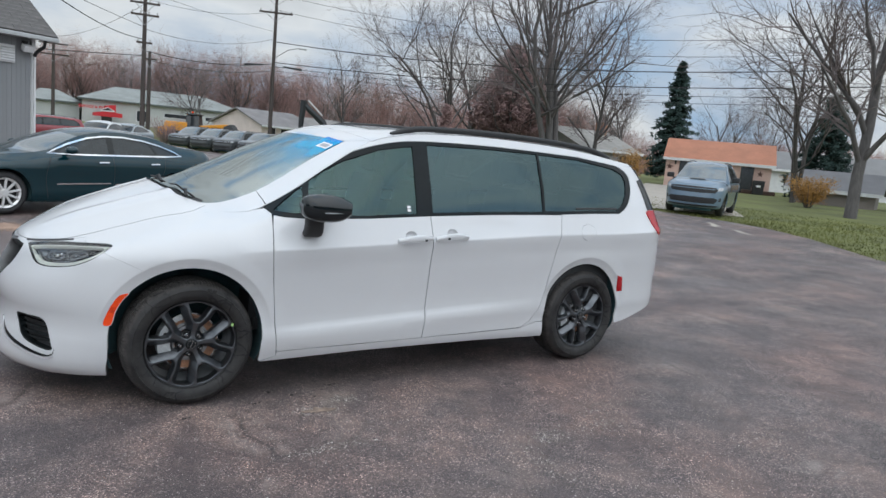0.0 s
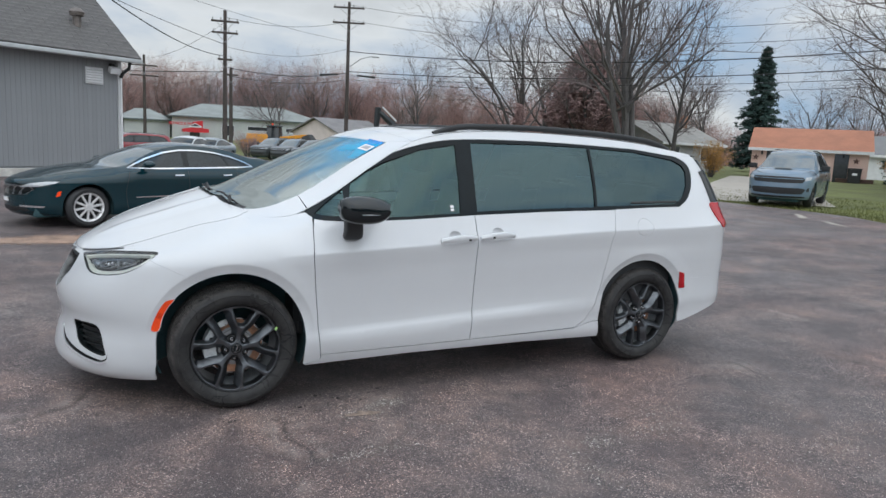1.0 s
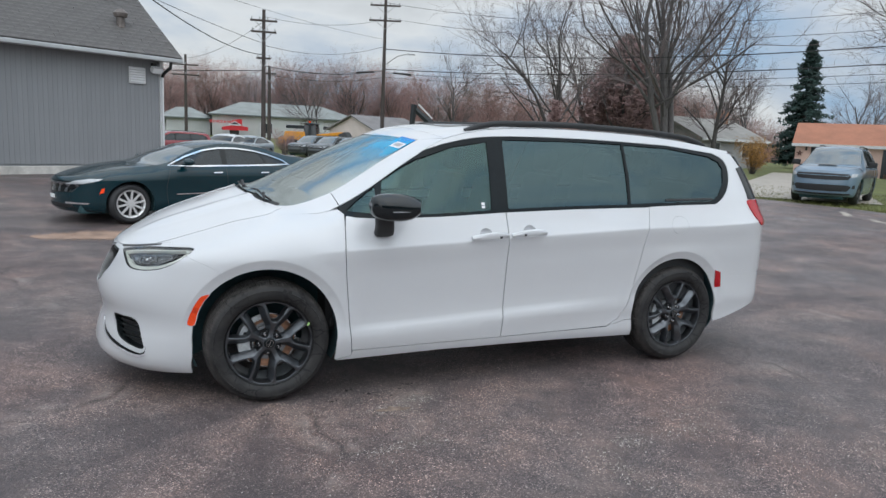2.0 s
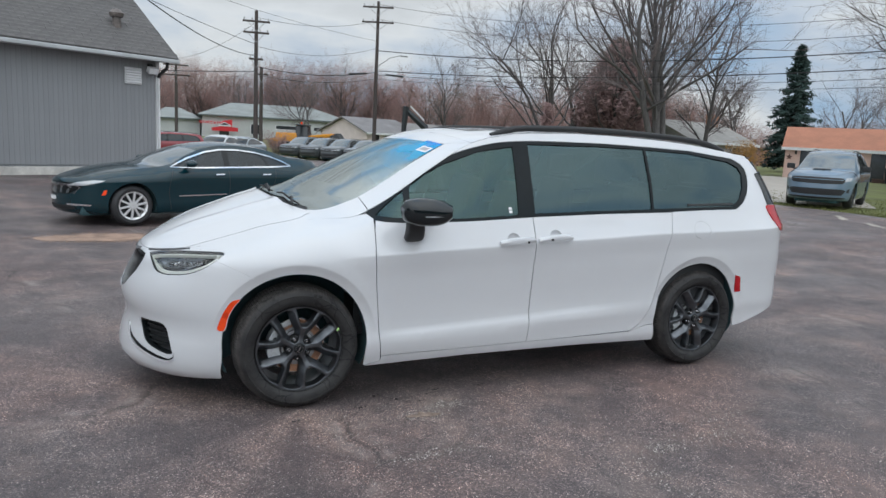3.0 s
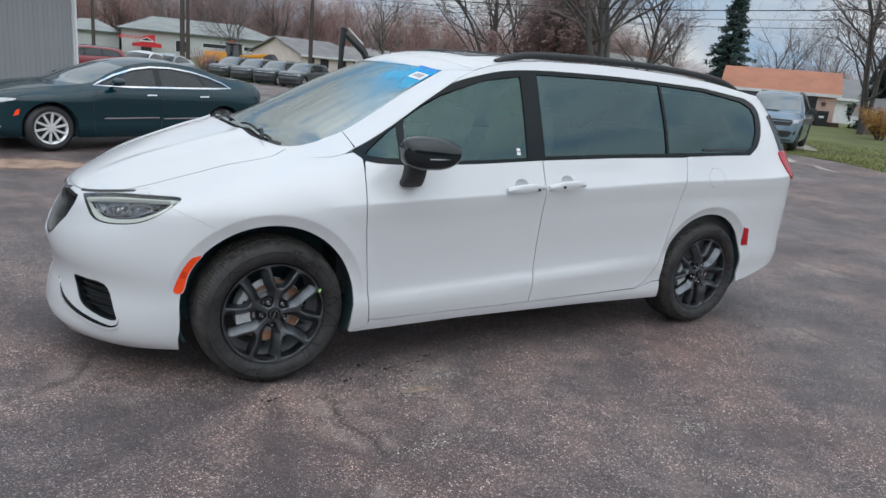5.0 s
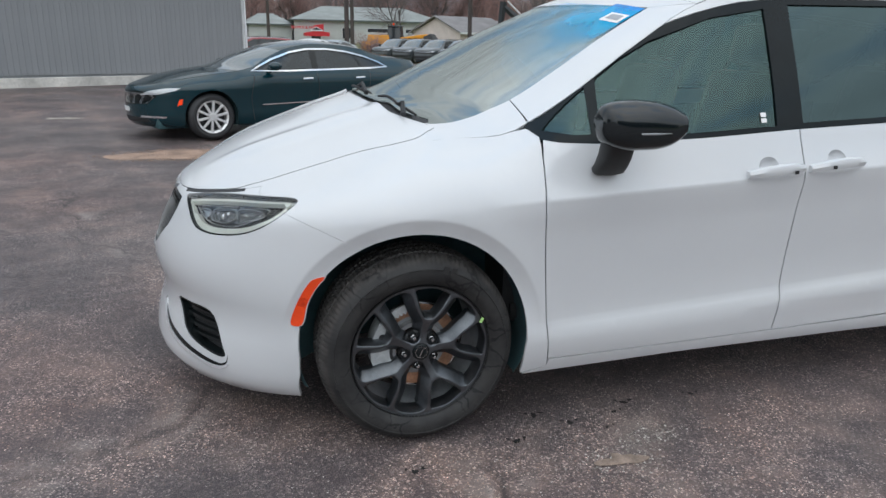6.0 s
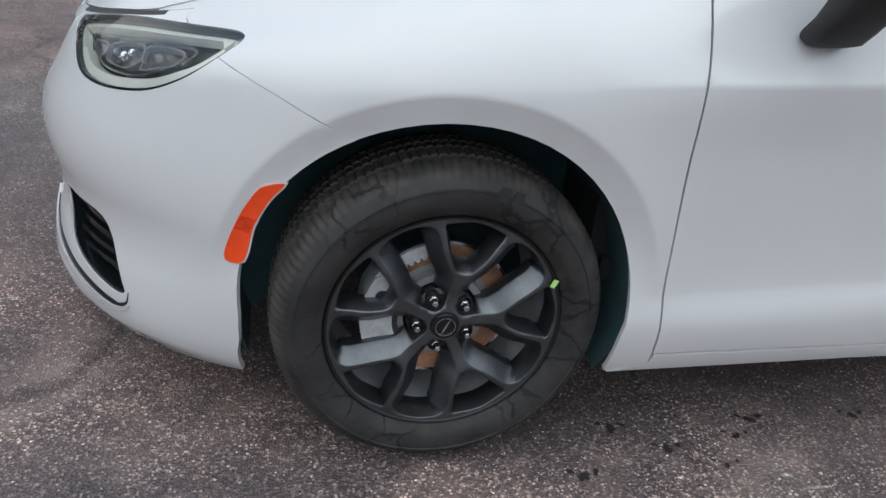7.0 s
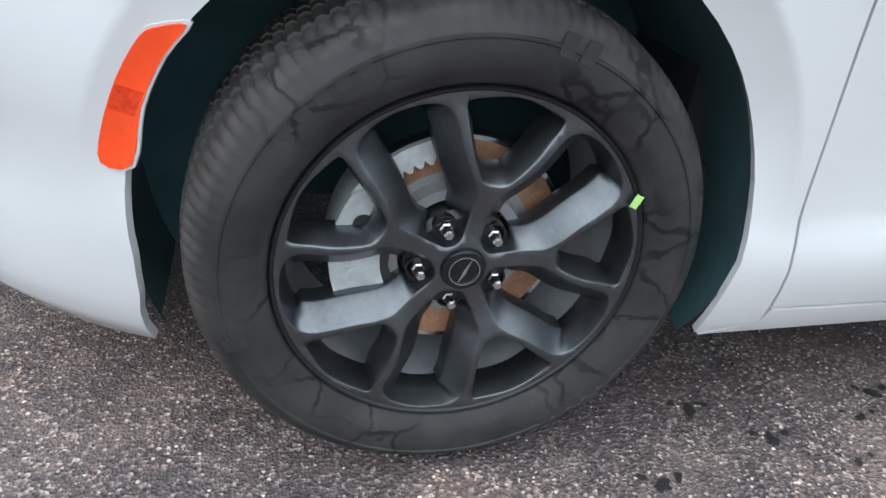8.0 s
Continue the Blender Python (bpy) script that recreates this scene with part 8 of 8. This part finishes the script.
for src, az, d, yaw, k in ((t_mid, 59.4, 46, 150, 0.9), (t_big, 67.5, 46, 200, 0.8), (t_mid, 37.6, 60, 250, 0.9), (t_one, 24.4, 88, 40, 0.78), (t_one, 35.0, 66, 130, 0.85), (t_one, 44.5, 58, 230, 0.8), (t_small, 13.4, 70, 20, 0.75), (t_small, 8.6, 118, 90, 1.0), (t_small, 12.3, 120, 30, 1.1), (t_mid, 16.2, 118, 60, 0.95), (t_small, 57.5, 85, 100, 0.9), (t_small, 62.0, 95, 60, 1.2), (t_one, 70, 50, 80, 0.9), (t_mid, 39.5, 70, 10, 1.0), (t_small, 47.0, 80, 45, 1.0)):
    o = copy_thing(src, az_place(az, d, yaw))
    o.scale = (k, k, k)
wood = thing("wild_tree", "reddish-brown bare tree in the far wood", "tree", az_place(20, 128, 0), "trees of the far wood")
mesh_object("trunk", *wild[0], BARK, wood)
mesh_object("crown", *wild[1], RED_TWIG, wood)
rnd = random.Random(31)
for i in range(190):
    az, d = -14 + 96 * (i + rnd.random()) / 190, rnd.uniform(116, 165)
    o = copy_thing(wood, az_place(az, d, rnd.uniform(0, 360)))
    k = rnd.uniform(0.68, 1.1) * (1 - 0.42 * float(smooth(40, 48, az)))
    o.scale = (k * 1.1, k * 1.1, k)
# undergrowth before the wood
v, f = [], []
for _ in range(60000):
    az, d = rnd.uniform(-14, 82), rnd.uniform(112, 170)
    x, y = -1 + d * math.sin(radians(az)), -3.9 + d * math.cos(radians(az))
    h, z, a = rnd.uniform(1.5, 8.0) * (0.7 + 0.3 * math.sin(az)), rise(x, y), rnd.uniform(0, 6.28)
    k, w = len(v), rnd.uniform(0.02, 0.06)
    tip = (x + rnd.gauss(0, 0.6), y + rnd.gauss(0, 0.6), z + h)
    v += [(x - w * math.cos(a), y - w * math.sin(a), z - 0.1), (x + w * math.cos(a), y + w * math.sin(a), z - 0.1), tip]
    f.append((k, k + 1, k + 2))
tagged(mesh_object("undergrowth", v, f, RED_TWIG), "tangle of reddish-brown undergrowth before the wood", "undergrowth", kind="stuff")


def cone_tree(seed, height, width, whorls, per, leaf, droop, bare=0.08):
    """A conifer: trunk, drooping boughs and many small needle clumps."""
    r = random.Random(seed)
    v, f, bv, bf = [], [], [], []
    for i in range(whorls):
        t = bare + (1 - bare) * i / whorls
        z = height * t
        reach = width / 2 * (1 - t) ** 0.85 * r.uniform(0.75, 1.15) + 0.1
        for j in range(per):
            a = r.uniform(0, 6.283)
            ln = reach * r.uniform(0.55, 1.12)
            d = Vector((math.cos(a), math.sin(a), 0))
            root, tip = Vector((0, 0, z)), Vector((0, 0, z)) + d * ln + Vector((0, 0, -droop * ln + 0.10 * ln))
            k = len(bv)
            s = d.cross(Vector((0, 0, 1))) * 0.03
            bv += [tuple(root + s), tuple(root - s), tuple(tip), tuple(root + Vector((0, 0, 0.05)))]
            bf += [(k, k + 1, k + 2), (k + 1, k + 3, k + 2), (k + 3, k, k + 2)]
            for c in range(int(4 + ln * 7)):
                u = r.uniform(0.2, 1.0) ** 0.7
                p = root.lerp(tip, u) + Vector((r.gauss(0, 0.12), r.gauss(0, 0.12), r.gauss(0, 0.08)))
                for _ in range(3):
                    e = Vector((r.gauss(0, 1), r.gauss(0, 1), r.gauss(-0.25, 0.5))).normalized() * leaf * r.uniform(0.6, 1.3)
                    n = e.orthogonal().normalized() * leaf * 0.28
                    k = len(v)
                    v += [tuple(p - n), tuple(p + n), tuple(p + e)]
                    f.append((k, k + 1, k + 2))
    return (v, f), (bv, bf)


NEEDLE = surface("blue_green_needles", (0.022, 0.050, 0.042), 0.8, vary=0.4, scale=1.2, fine=8)
BROWN_LEAF = surface("russet_brown_foliage", (0.30, 0.195, 0.185), 0.9, vary=0.16, scale=0.9, fine=6)
GOLD_LEAF = surface("golden_brown_leaves", (0.36, 0.19, 0.05), 0.9, vary=0.35, scale=2, fine=14)


def conifer(name, label, m, data, mat, h, r):
    t = thing(name, label, "tree", m)
    tube("trunk", [(0, 0, -0.2), (0, 0, h * 0.5), (0, 0, h * 0.97)], [r, r * 0.6, 0.03], BARK, t, 8)
    tagged(mesh_object("bough", *data[1], BARK, t), kind="stuff")
    mesh_object("crown", *data[0], mat, t)
    return t


conifer("spruce", "tall dark blue-green spruce with drooping boughs", az_place(50.5, 78), cone_tree(3, 12.4, 6.6, 44, 9, 0.34, 0.35), NEEDLE, 12.4, 0.2)
conifer("russet_tree", "dense russet-brown conical tree", az_place(37.8, 62), cone_tree(4, 10.4, 8.6, 60, 28, 0.24, -0.9, 0.02), BROWN_LEAF, 10.2, 0.16)
conifer("dark_conifer", "dark shaggy conifer among bare trees", az_place(61.2, 58), cone_tree(5, 7.5, 6.5, 26, 9, 0.34, 0.3), NEEDLE, 7.5, 0.18)
conifer("low_cedar", "small dark cedar beside the bare tree", az_place(32.6, 49), cone_tree(6, 4.6, 1.6, 26, 10, 0.18, -0.4), BROWN_LEAF, 4.6, 0.08)


def shrub(name, label, m, seed, w, h, mat, count):
    s = thing(name, label, "shrub", m)
    r = random.Random(seed)
    bm = bmesh.new()
    v, f = [], []
    for i in range(26):
        a, ln = r.uniform(0, 6.28), r.uniform(0.6, 1.0)
        tip = Vector((math.cos(a) * w / 2 * r.uniform(0.2, 1), math.sin(a) * w / 2 * r.uniform(0.2, 1), h * ln))
        add_tube(bm, [(0.1 * math.cos(a), 0.1 * math.sin(a), -0.1), tuple(tip * 0.5 + Vector((0, 0, 0.1))), tuple(tip)], [0.02, 0.014, 0.006], 4, False)
        for _ in range(count // 26):
            p = tip * r.uniform(0.3, 1.05) + Vector((r.gauss(0, w * 0.07), r.gauss(0, w * 0.07), r.gauss(0, h * 0.07)))
            e = Vector((r.gauss(0, 1), r.gauss(0, 1), r.gauss(0, 1))).normalized() * 0.07
            n = e.orthogonal().normalized() * 0.03
            k = len(v)
            v += [tuple(p - n), tuple(p + n), tuple(p + e)]
            f.append((k, k + 1, k + 2))
    part("stem", bm, BARK, s)
    mesh_object("foliage", v, f, mat, s)
    return s


shrub("bare_shrub", "leafless brown shrub beside the loader", az_place(11.0, 58), 21, 3.2, 2.0, BROWN_LEAF, 2600)
shrub("orange_shrub", "golden-orange shrub holding dry leaves on the lawn", az_place(60.6, 40), 7, 2.4, 1.5, GOLD_LEAF, 5200)
shrub("tan_shrub", "tan dry shrub beside the grey house", az_place(47.6, 50), 8, 2.6, 2.2, GOLD_LEAF, 5200)
shrub("brown_brush", "brown brush at the foot of the bare tree", az_place(12.6, 66), 9, 5.0, 2.0, BROWN_LEAF, 4000)
shrub("brown_brush", "brown brush at the foot of the big tree", az_place(40.5, 50), 10, 7.0, 2.6, BROWN_LEAF, 5200)
